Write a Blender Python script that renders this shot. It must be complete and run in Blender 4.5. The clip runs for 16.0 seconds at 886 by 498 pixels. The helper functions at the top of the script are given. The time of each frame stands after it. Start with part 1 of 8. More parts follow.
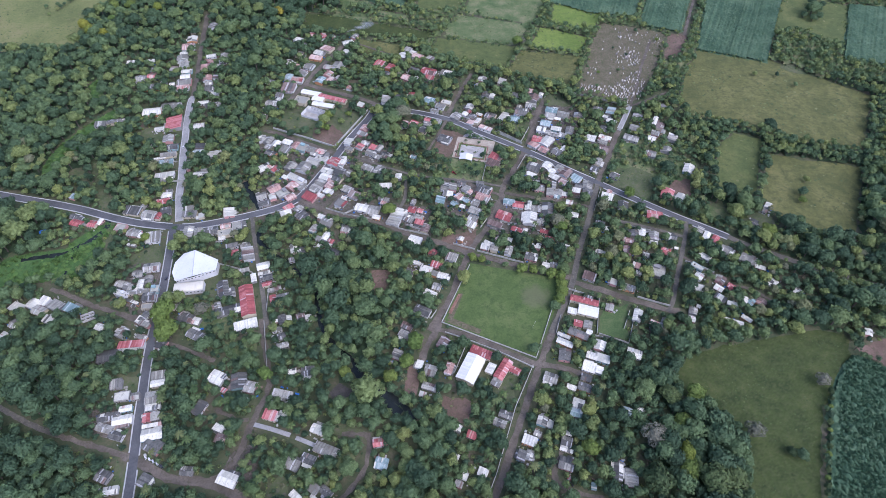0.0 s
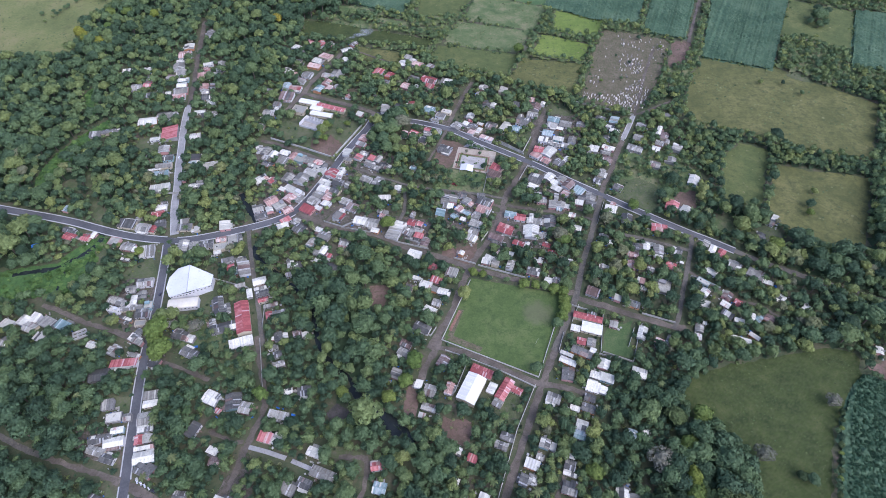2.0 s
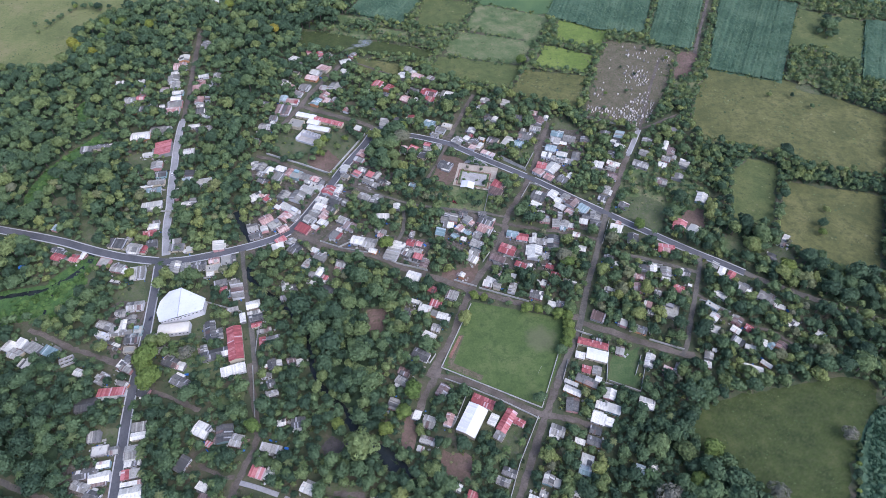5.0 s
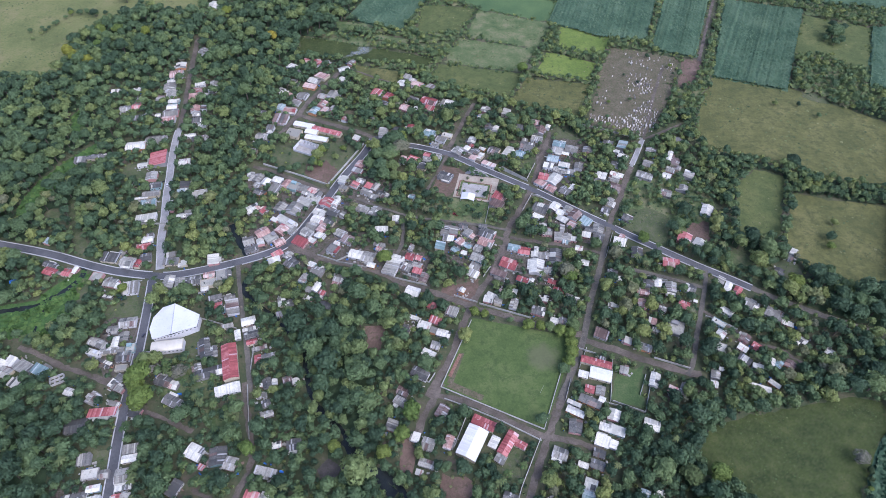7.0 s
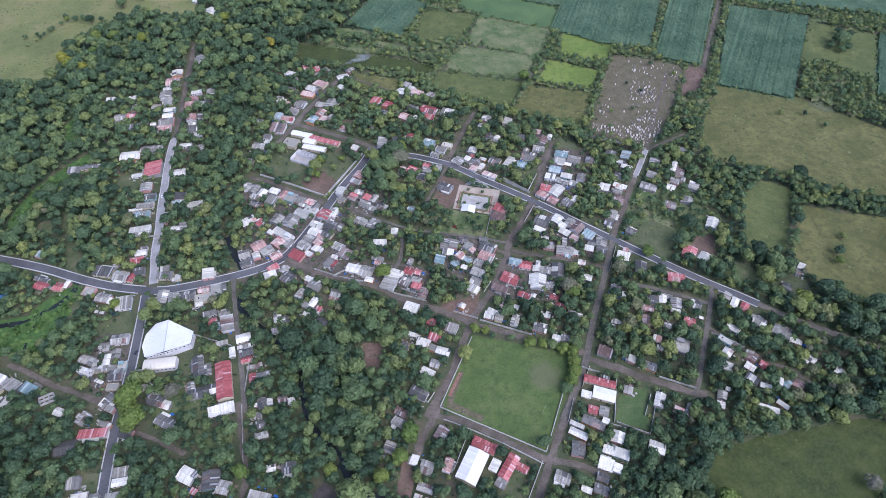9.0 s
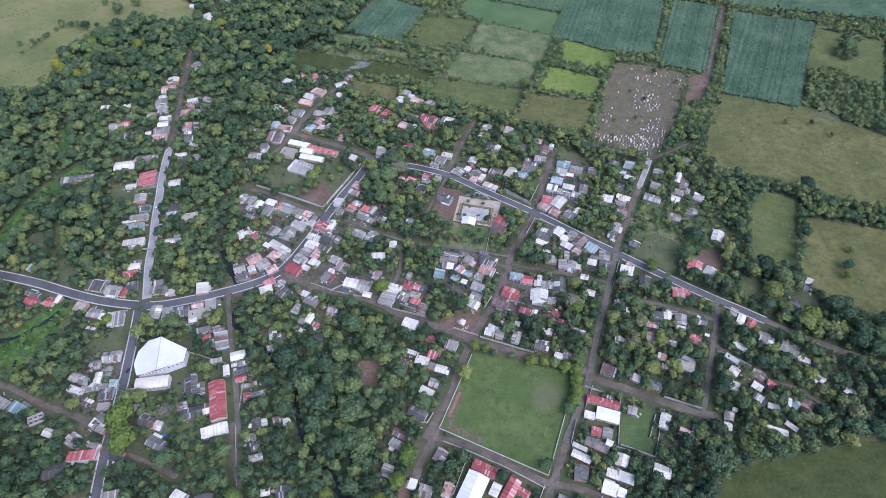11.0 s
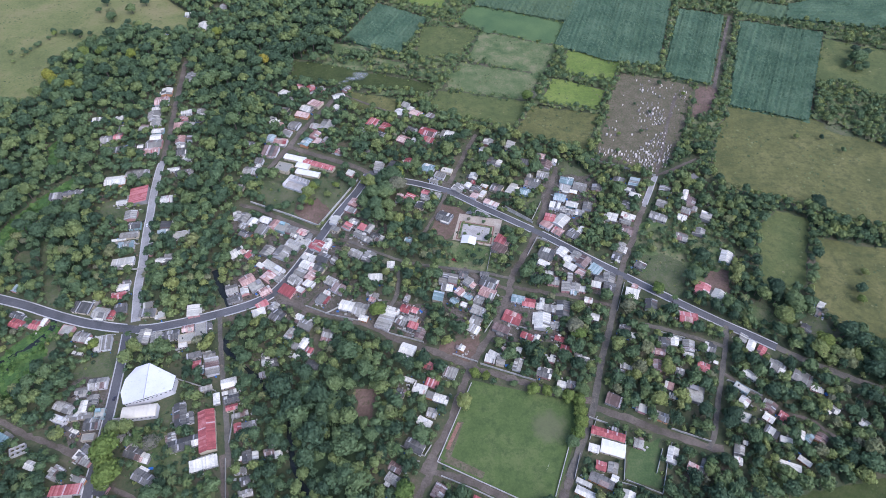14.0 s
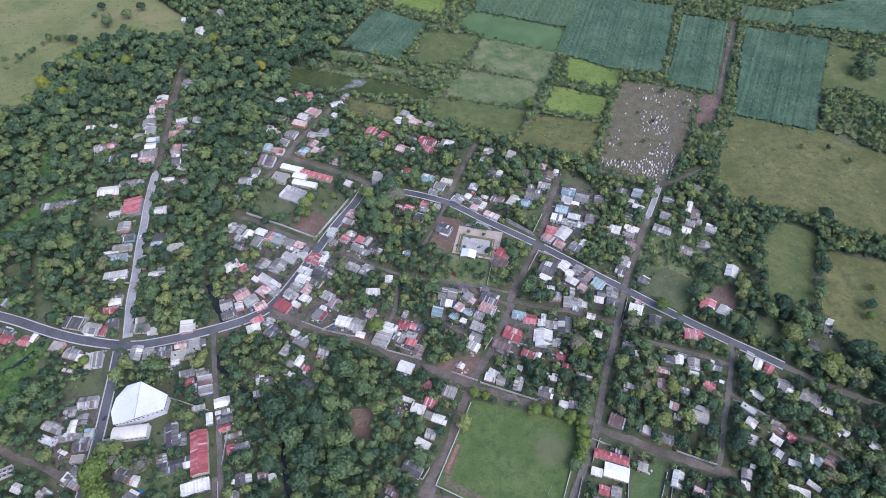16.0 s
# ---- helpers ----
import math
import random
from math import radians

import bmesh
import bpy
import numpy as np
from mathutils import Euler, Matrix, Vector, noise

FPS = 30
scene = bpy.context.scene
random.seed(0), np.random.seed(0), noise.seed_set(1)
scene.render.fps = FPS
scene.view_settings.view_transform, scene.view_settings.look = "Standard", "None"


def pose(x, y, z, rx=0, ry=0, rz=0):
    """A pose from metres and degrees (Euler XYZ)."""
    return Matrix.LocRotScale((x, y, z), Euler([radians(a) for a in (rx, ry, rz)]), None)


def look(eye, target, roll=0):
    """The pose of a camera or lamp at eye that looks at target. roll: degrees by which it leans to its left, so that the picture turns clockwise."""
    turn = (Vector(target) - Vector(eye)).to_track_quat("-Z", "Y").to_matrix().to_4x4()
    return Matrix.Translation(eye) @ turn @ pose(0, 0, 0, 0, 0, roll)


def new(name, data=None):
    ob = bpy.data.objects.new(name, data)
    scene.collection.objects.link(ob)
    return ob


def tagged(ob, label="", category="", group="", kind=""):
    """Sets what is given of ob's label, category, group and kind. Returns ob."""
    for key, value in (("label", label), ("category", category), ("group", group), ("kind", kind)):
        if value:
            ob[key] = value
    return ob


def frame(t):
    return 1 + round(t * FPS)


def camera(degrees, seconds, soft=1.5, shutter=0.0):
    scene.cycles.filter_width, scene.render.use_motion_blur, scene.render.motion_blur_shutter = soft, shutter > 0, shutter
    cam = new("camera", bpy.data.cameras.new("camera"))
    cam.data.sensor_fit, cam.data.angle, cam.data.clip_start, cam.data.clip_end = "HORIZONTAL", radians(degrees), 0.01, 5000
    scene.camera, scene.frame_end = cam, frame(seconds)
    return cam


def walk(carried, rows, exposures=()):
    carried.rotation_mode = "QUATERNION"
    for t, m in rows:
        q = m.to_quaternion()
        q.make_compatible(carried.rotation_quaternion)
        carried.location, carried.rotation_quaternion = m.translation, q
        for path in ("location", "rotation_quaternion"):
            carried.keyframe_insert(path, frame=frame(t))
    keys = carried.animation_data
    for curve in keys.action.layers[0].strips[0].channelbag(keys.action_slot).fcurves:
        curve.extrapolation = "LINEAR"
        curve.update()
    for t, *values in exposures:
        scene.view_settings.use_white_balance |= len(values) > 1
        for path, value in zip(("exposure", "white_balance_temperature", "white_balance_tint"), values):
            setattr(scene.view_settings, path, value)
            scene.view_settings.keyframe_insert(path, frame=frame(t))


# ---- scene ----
cam = camera(74.0, 16.0, soft=0.85)
PATH = [
    (0.0, 0.00, 0.00, 405.00, 39.555, 0.148, 0.000),
    (1.0, 0.51, 7.99, 404.38, 39.616, 0.201, 0.034),
    (2.0, 1.01, 15.97, 403.77, 39.673, 0.249, 0.069),
    (3.0, 1.50, 23.95, 403.17, 39.727, 0.292, 0.106),
    (4.0, 1.98, 31.93, 402.58, 39.778, 0.329, 0.144),
    (5.0, 2.45, 39.89, 401.99, 39.826, 0.361, 0.184),
    (6.0, 2.91, 47.86, 401.42, 39.870, 0.388, 0.226),
    (7.0, 3.36, 55.81, 400.86, 39.910, 0.410, 0.269),
    (8.0, 3.80, 63.76, 400.30, 39.948, 0.427, 0.313),
    (9.0, 4.22, 71.71, 399.76, 39.982, 0.438, 0.359),
    (10.0, 4.64, 79.65, 399.22, 40.013, 0.444, 0.407),
    (11.0, 5.05, 87.58, 398.70, 40.041, 0.445, 0.456),
    (12.0, 5.44, 95.51, 398.18, 40.065, 0.440, 0.507),
    (13.0, 5.83, 103.44, 397.67, 40.086, 0.430, 0.559),
    (14.0, 6.20, 111.36, 397.17, 40.103, 0.416, 0.613),
    (15.0, 6.57, 119.27, 396.68, 40.117, 0.395, 0.669),
    (16.0, 6.92, 127.18, 396.20, 40.128, 0.370, 0.725),
]
walk(cam, [(t, pose(x, y, z, rx, ry, rz)) for t, x, y, z, rx, ry, rz in PATH], [(0.0, 0.75, 5235, 24.0), (16.0, 0.75, 5235, 24.0)])

# ---- sky and sun: a bright overcast day ----
world = bpy.data.worlds.new("sky")
scene.world = world
world.use_nodes = True
sky = world.node_tree.nodes.new("ShaderNodeTexSky")
sky.sky_type, sky.sun_disc = "NISHITA", False
sky.sun_elevation, sky.sun_rotation, sky.air_density, sky.dust_density = radians(50), radians(135), 1.0, 3.0
back = world.node_tree.nodes["Background"]
world.node_tree.links.new(sky.outputs[0], back.inputs[0])
back.inputs[1].default_value = 0.135
sun = new("sun", bpy.data.lights.new("sun", "SUN"))
sun.data.energy, sun.data.angle, sun.data.color = 1.45, radians(70), (1.0, 0.97, 0.93)
sun.matrix_world = look((0, 0, 0), (-0.6, 0.6, -1.0))


# ---- materials ----
def ramp(nt, stops, fac):
    r = nt.nodes.new("ShaderNodeValToRGB")
    e = r.color_ramp.elements
    while len(e) < len(stops):
        e.new(0.5)
    for el, (p, c) in zip(e, stops):
        el.position, el.color = p, (*c, 1)
    nt.links.new(fac, r.inputs[0])
    return r.outputs[0]


def math_node(nt, op, a, b):
    n = nt.nodes.new("ShaderNodeMath")
    n.operation = op
    for i, s in enumerate((a, b)):
        if isinstance(s, (int, float)):
            n.inputs[i].default_value = s
        else:
            nt.links.new(s, n.inputs[i])
    return n.outputs[0]


def noise_node(nt, where, size, detail=4.0, rough=0.6):
    n = nt.nodes.new("ShaderNodeTexNoise")
    n.inputs["Scale"].default_value, n.inputs["Detail"].default_value, n.inputs["Roughness"].default_value = 1.0 / size, detail, rough
    nt.links.new(where, n.inputs["Vector"])
    return n.outputs[0]


def mixed(nt, fac, a, b, kind="MIX"):
    n = nt.nodes.new("ShaderNodeMix")
    n.data_type, n.blend_type = "RGBA", kind
    for i, s in ((0, fac), (6, a), (7, b)):
        if isinstance(s, (int, float)):
            n.inputs[i].default_value = s
        elif isinstance(s, tuple):
            n.inputs[i].default_value = (*s, 1)
        else:
            nt.links.new(s, n.inputs[i])
    return n.outputs[2]


def surface(name, stops, coarse=20.0, fine=1.0, rough=0.9, bump=0.3, metal=0.0, sheet=0.0, island=0.0, per_object=0.0, stain=None, stain_at=(0.55, 0.7)):
    """A worn surface: noise at two scales through a colour ramp, with stains, relief and a tint of its own for each piece."""
    m = bpy.data.materials.new(name)
    m.use_nodes = True
    nt = m.node_tree
    bsdf = nt.nodes["Principled BSDF"]
    geo = nt.nodes.new("ShaderNodeNewGeometry")
    where = geo.outputs["Position"]
    big = noise_node(nt, where, coarse, 3.0)
    small = noise_node(nt, where, fine, 5.0, 0.7)
    fac = math_node(nt, "ADD", math_node(nt, "MULTIPLY", big, 0.6), math_node(nt, "MULTIPLY", small, 0.4))
    fac = math_node(nt, "ADD", math_node(nt, "MULTIPLY", math_node(nt, "SUBTRACT", fac, 0.5), 1.7), 0.5)
    if island:
        fac = math_node(nt, "ADD", fac, math_node(nt, "MULTIPLY", math_node(nt, "SUBTRACT", geo.outputs["Random Per Island"], 0.5), island))
    if per_object:
        info = nt.nodes.new("ShaderNodeObjectInfo")
        fac = math_node(nt, "ADD", fac, math_node(nt, "MULTIPLY", math_node(nt, "SUBTRACT", info.outputs["Random"], 0.5), per_object))
    if sheet:
        # roofing sheets a metre wide, each a little lighter or darker, one in twelve much paler
        at = nt.nodes.new("ShaderNodeTexCoord")
        cut = nt.nodes.new("ShaderNodeSeparateXYZ")
        nt.links.new(at.outputs["Object"], cut.inputs[0])
        own = nt.nodes.new("ShaderNodeObjectInfo")
        rnd = nt.nodes.new("ShaderNodeTexWhiteNoise")
        rnd.noise_dimensions = "1D"
        step = math_node(nt, "FLOOR", math_node(nt, "MULTIPLY", cut.outputs[0], 0.95), 0)
        nt.links.new(math_node(nt, "ADD", step, math_node(nt, "MULTIPLY", own.outputs["Random"], 97.0)), rnd.inputs["W"])
        one = rnd.outputs["Value"]
        fac = math_node(nt, "ADD", fac, math_node(nt, "MULTIPLY", math_node(nt, "SUBTRACT", one, 0.5), sheet))
    col = ramp(nt, stops, fac)
    if sheet:
        col = mixed(nt, math_node(nt, "MULTIPLY", math_node(nt, "GREATER_THAN", one, 0.93), 0.45), col, (0.62, 0.61, 0.58))
    if stain:
        blot = ramp(nt, ((stain_at[0], (0, 0, 0)), (stain_at[1], (1, 1, 1))), noise_node(nt, where, coarse * 0.23, 6.0, 0.75))
        col = mixed(nt, blot, col, stain)
    nt.links.new(col, bsdf.inputs["Base Color"])
    bsdf.inputs["Roughness"].default_value, bsdf.inputs["Metallic"].default_value = rough, metal
    bsdf.inputs["Specular IOR Level"].default_value = 0.25
    if bump:
        b = nt.nodes.new("ShaderNodeBump")
        b.inputs["Strength"].default_value, b.inputs["Distance"].default_value = bump, fine * 0.3
        nt.links.new(small, b.inputs["Height"])
        nt.links.new(b.outputs[0], bsdf.inputs["Normal"])
    return m


def foliage(name, stops, spread=0.16, own=True):
    """Leaves: a tint for each tree, a smaller one for each spray of leaves."""
    m = bpy.data.materials.new(name)
    m.use_nodes = True
    nt = m.node_tree
    bsdf = nt.nodes["Principled BSDF"]
    geo = nt.nodes.new("ShaderNodeNewGeometry")
    info = nt.nodes.new("ShaderNodeObjectInfo")
    att = nt.nodes.new("ShaderNodeAttribute")
    att.attribute_name = "tint"
    fac = info.outputs["Random"] if own else att.outputs["Fac"]
    col = ramp(nt, stops, fac)
    dark = ramp(nt, ((0.0, (1 - spread * 1.6,) * 3), (1.0, (1 + spread,) * 3)), geo.outputs["Random Per Island"])
    col = mixed(nt, 1.0, col, dark, "MULTIPLY")
    tuft = noise_node(nt, geo.outputs["Position"], 1.3, 4.0, 0.7)
    col = mixed(nt, 1.0, col, ramp(nt, ((0.3, (0.8, 0.8, 0.8)), (0.7, (1.18, 1.18, 1.16))), tuft), "MULTIPLY")
    b = nt.nodes.new("ShaderNodeBump")
    b.inputs["Strength"].default_value, b.inputs["Distance"].default_value = 0.7, 0.7
    nt.links.new(tuft, b.inputs["Height"])
    nt.links.new(b.outputs[0], bsdf.inputs["Normal"])
    nt.links.new(col, bsdf.inputs["Base Color"])
    bsdf.inputs["Roughness"].default_value = 0.75
    bsdf.inputs["Specular IOR Level"].default_value = 0.2
    return m


def C(r, g, b):
    return (r, g, b)


M = {}
M["ground"] = surface("ground_cover", ((0.25, C(0.043, 0.057, 0.025)), (0.45, C(0.068, 0.081, 0.036)), (0.6, C(0.095, 0.094, 0.048)), (0.8, C(0.153, 0.113, 0.087))), 26, 2.2, bump=0.5)
M["asphalt"] = surface("asphalt", ((0.3, C(0.070, 0.071, 0.068)), (0.7, C(0.132, 0.129, 0.123))), 30, 1.2, rough=0.85, bump=0.1, stain=C(0.202, 0.179, 0.152), stain_at=(0.62, 0.8))
M["asphalt_old"] = surface("old_asphalt", ((0.3, C(0.085, 0.079, 0.062)), (0.7, C(0.170, 0.152, 0.115))), 18, 1.5, bump=0.2, stain=C(0.226, 0.185, 0.127))
M["concrete"] = surface("street_concrete", ((0.3, C(0.242, 0.235, 0.209)), (0.7, C(0.364, 0.350, 0.314))), 14, 1.0, bump=0.1, stain=C(0.182, 0.170, 0.147))
M["kerb"] = surface("kerb_concrete", ((0.3, C(0.343, 0.335, 0.304)), (0.7, C(0.525, 0.510, 0.465))), 12, 0.8, bump=0.1, stain=C(0.202, 0.190, 0.162), stain_at=(0.55, 0.75))
M["dirt"] = surface("packed_earth", ((0.25, C(0.083, 0.070, 0.051)), (0.5, C(0.125, 0.104, 0.078)), (0.75, C(0.183, 0.151, 0.116))), 12, 1.4, bump=0.3, stain=C(0.074, 0.072, 0.035), stain_at=(0.54, 0.7))
M["bare"] = surface("bare_earth", ((0.25, C(0.098, 0.067, 0.045)), (0.5, C(0.144, 0.098, 0.069)), (0.75, C(0.201, 0.135, 0.101))), 16, 1.8, bump=0.3, stain=C(0.087, 0.079, 0.037), stain_at=(0.5, 0.66))
M["pitch"] = surface("pitch_grass", ((0.25, C(0.060, 0.091, 0.024)), (0.5, C(0.086, 0.123, 0.033)), (0.75, C(0.127, 0.149, 0.051))), 30, 1.8, bump=0.3, stain=C(0.050, 0.079, 0.023), stain_at=(0.48, 0.68))
nt = M["pitch"].node_tree
geo = nt.nodes.new("ShaderNodeNewGeometry")
shift = nt.nodes.new("ShaderNodeVectorMath")
shift.operation = "DISTANCE"
shift.inputs[1].default_value = (76.0, 283.0, 0.2)
nt.links.new(geo.outputs["Position"], shift.inputs[0])
rag = noise_node(nt, geo.outputs["Position"], 5.0, 5.0, 0.7)
gone = ramp(nt, ((0.38, C(1, 1, 1)), (0.75, C(0, 0, 0))), math_node(nt, "ADD", math_node(nt, "DIVIDE", shift.outputs["Value"], 19.0), math_node(nt, "SUBTRACT", rag, 0.5)))
bsdf = nt.nodes["Principled BSDF"]
had = bsdf.inputs["Base Color"].links[0].from_socket
nt.links.new(mixed(nt, math_node(nt, "MULTIPLY", gone, 0.6), had, (0.135, 0.132, 0.07)), bsdf.inputs["Base Color"])
M["grass"] = surface("yard_grass", ((0.3, C(0.056, 0.078, 0.028)), (0.5, C(0.084, 0.104, 0.040)), (0.7, C(0.125, 0.124, 0.062))), 12, 1.2, bump=0.3, stain=C(0.125, 0.110, 0.078), stain_at=(0.5, 0.68))
M["lawn"] = surface("lawn_grass", ((0.3, C(0.048, 0.082, 0.026)), (0.5, C(0.074, 0.112, 0.036)), (0.7, C(0.115, 0.135, 0.056))), 12, 1.2, bump=0.3, stain=C(0.14, 0.13, 0.09), stain_at=(0.6, 0.76))
M["mud"] = surface("creek_mud", ((0.25, C(0.05, 0.045, 0.038)), (0.5, C(0.085, 0.072, 0.06)), (0.75, C(0.125, 0.105, 0.09))), 6, 1.0, rough=0.7, bump=0.4, stain=C(0.05, 0.06, 0.03), stain_at=(0.5, 0.66))
M["meadow"] = surface("meadow_grass", ((0.2, C(0.023, 0.038, 0.009)), (0.42, C(0.038, 0.055, 0.013)), (0.58, C(0.051, 0.070, 0.016)), (0.8, C(0.091, 0.100, 0.031))), 13, 1.5, bump=0.6, stain=C(0.071, 0.078, 0.027), stain_at=(0.46, 0.68))
M["meadow_lush"] = surface("lush_grass", ((0.25, C(0.046, 0.094, 0.023)), (0.5, C(0.066, 0.125, 0.031)), (0.75, C(0.096, 0.156, 0.041))), 14, 2.4, bump=0.6, stain=C(0.042, 0.077, 0.023), stain_at=(0.5, 0.62))
M["olive"] = surface("pasture_grass", ((0.25, C(0.080, 0.088, 0.027)), (0.5, C(0.122, 0.123, 0.038)), (0.75, C(0.177, 0.163, 0.058))), 34, 3.0, bump=0.6, stain=C(0.072, 0.083, 0.027), stain_at=(0.46, 0.64))
M["olive_pale"] = surface("pale_pasture_grass", ((0.3, C(0.113, 0.132, 0.042)), (0.5, C(0.162, 0.174, 0.057)), (0.7, C(0.215, 0.193, 0.081))), 60, 3.0, bump=0.4, stain=C(0.092, 0.102, 0.037), stain_at=(0.54, 0.7))
M["cane"] = surface("cane_leaves", ((0.25, C(0.033, 0.069, 0.034)), (0.5, C(0.061, 0.108, 0.055)), (0.75, C(0.109, 0.163, 0.086))), 40, 1.6, bump=0.3)
# lit and shaded copies of the cane leaves, for row crests and furrows
M["cane_lit"] = surface("lit_cane_leaves", ((0.25, C(0.045, 0.082, 0.041)), (0.75, C(0.110, 0.161, 0.086))), 30, 1.5, bump=0.3)
M["cane_shaded"] = surface("shaded_cane_leaves", ((0.25, C(0.033, 0.066, 0.031)), (0.75, C(0.094, 0.145, 0.072))), 30, 1.5, bump=0.3)
M["canelite"] = surface("young_cane_leaves", ((0.3, C(0.063, 0.103, 0.048)), (0.7, C(0.100, 0.144, 0.064))), 50, 2.0, bump=0.3)
M["green"] = surface("field_grass", ((0.3, C(0.064, 0.113, 0.041)), (0.7, C(0.101, 0.154, 0.053))), 40, 2.5, bump=0.3)
M["green_grey"] = surface("dull_field_grass", ((0.25, C(0.071, 0.093, 0.028)), (0.5, C(0.098, 0.118, 0.036)), (0.75, C(0.142, 0.147, 0.048))), 30, 2.5, bump=0.5, stain=C(0.066, 0.087, 0.026), stain_at=(0.48, 0.66))
M["lime"] = surface("young_crop", ((0.25, C(0.095, 0.141, 0.026)), (0.5, C(0.143, 0.193, 0.037)), (0.75, C(0.191, 0.231, 0.053))), 30, 2.5, bump=0.4, stain=C(0.090, 0.123, 0.030), stain_at=(0.5, 0.68))
M["scrub"] = surface("scrub_grass", ((0.3, C(0.063, 0.104, 0.032)), (0.5, C(0.113, 0.143, 0.054)), (0.7, C(0.189, 0.182, 0.087))), 18, 2.0, bump=0.5)
M["worn"] = surface("worn_turf", ((0.3, C(0.098, 0.090, 0.049)), (0.5, C(0.138, 0.111, 0.068)), (0.7, C(0.166, 0.135, 0.089))), 9, 1.6, bump=0.3, stain=C(0.069, 0.086, 0.032), stain_at=(0.48, 0.62))
M["plaza"] = surface("plaza_paving", ((0.3, C(0.309, 0.252, 0.177)), (0.7, C(0.451, 0.389, 0.289))), 8, 0.9, bump=0.1, stain=C(0.238, 0.195, 0.130))
M["yard"] = surface("yard_earth", ((0.25, C(0.066, 0.061, 0.037)), (0.5, C(0.115, 0.095, 0.073)), (0.75, C(0.187, 0.154, 0.129))), 7, 1.4, bump=0.3, stain=C(0.055, 0.066, 0.027), stain_at=(0.5, 0.6))
M["court"] = surface("worn_court_concrete", ((0.3, C(0.3, 0.28, 0.235)), (0.7, C(0.43, 0.405, 0.35))), 7, 0.9, bump=0.1, stain=C(0.24, 0.2, 0.155))
M["water"] = surface("creek_water", ((0.3, C(0.012, 0.016, 0.016)), (0.7, C(0.03, 0.035, 0.03))), 10, 1.0, rough=0.15, bump=0.05)
M["line"] = surface("lime_wash", ((0.25, C(0.304, 0.299, 0.252)), (0.5, C(0.396, 0.386, 0.333)), (0.75, C(0.515, 0.501, 0.432))), 5, 0.6, bump=0.1, stain=C(0.156, 0.147, 0.108), stain_at=(0.52, 0.72))
GREENS = ((0.0, C(0.043, 0.074, 0.038)), (0.18, C(0.061, 0.100, 0.049)), (0.4, C(0.087, 0.135, 0.060)), (0.62, C(0.122, 0.174, 0.068)), (0.8, C(0.166, 0.209, 0.069)), (0.93, C(0.222, 0.252, 0.072)), (1.0, C(0.166, 0.169, 0.102)))
M["leaf"] = foliage("tree_leaves", GREENS)
M["leaf_woods"] = foliage("woodland_leaves", GREENS, own=False)
# shaded copy of the tree leaves, for the dim near right of the view
M["leaf_dimmed"] = foliage("dimmed_tree_leaves", ((0.0, C(0.036, 0.061, 0.024)), (0.6, C(0.063, 0.092, 0.034)), (1.0, C(0.105, 0.137, 0.045))))
M["leaf_lime"] = foliage("light_leaves", ((0.0, C(0.110, 0.168, 0.039)), (1.0, C(0.165, 0.205, 0.044))))
M["leaf_yellow"] = foliage("flowering_leaves", ((0.0, C(0.17, 0.21, 0.036)), (0.7, C(0.225, 0.235, 0.036)), (1.0, C(0.30, 0.255, 0.036))))
M["leaf_gray"] = foliage("pale_twigs", ((0.0, C(0.130, 0.133, 0.088)), (1.0, C(0.195, 0.188, 0.131))))
M["tuft"] = foliage("weed_leaves", ((0.0, C(0.065, 0.091, 0.034)), (0.5, C(0.111, 0.134, 0.048)), (1.0, C(0.195, 0.189, 0.084))), own=False)
M["weed_lush"] = foliage("lush_weeds", ((0.0, C(0.05, 0.1, 0.022)), (0.6, C(0.08, 0.14, 0.032)), (1.0, C(0.11, 0.17, 0.04))), own=False)
M["weed"] = foliage("meadow_weeds", ((0.0, C(0.041, 0.065, 0.020)), (0.6, C(0.068, 0.091, 0.027)), (1.0, C(0.101, 0.117, 0.038))), own=False)
M["leaf_palm"] = foliage("palm_leaves", ((0.0, C(0.06, 0.1, 0.03)), (1.0, C(0.11, 0.14, 0.045))))
M["leaf_palm_grove"] = foliage("grove_palm_leaves", ((0.0, C(0.050, 0.085, 0.028)), (0.6, C(0.085, 0.120, 0.040)), (1.0, C(0.140, 0.155, 0.057))), own=False)
M["cane_tuft"] = foliage("cane_tuft_leaves", ((0.0, C(0.028, 0.068, 0.032)), (0.6, C(0.048, 0.100, 0.048)), (1.0, C(0.080, 0.140, 0.068))), own=False)
# leaf litter and brush, darkened further to hold the shade between crowns
M["brush"] = surface("shaded_undergrowth_leaves", ((0.2, C(0.021, 0.037, 0.017)), (0.5, C(0.037, 0.062, 0.026)), (0.8, C(0.064, 0.090, 0.036))), 9, 1.1, bump=1.0)
M["bark"] = surface("bark", ((0.3, C(0.06, 0.048, 0.036)), (0.7, C(0.13, 0.11, 0.085))), 2, 0.3, bump=0.4)
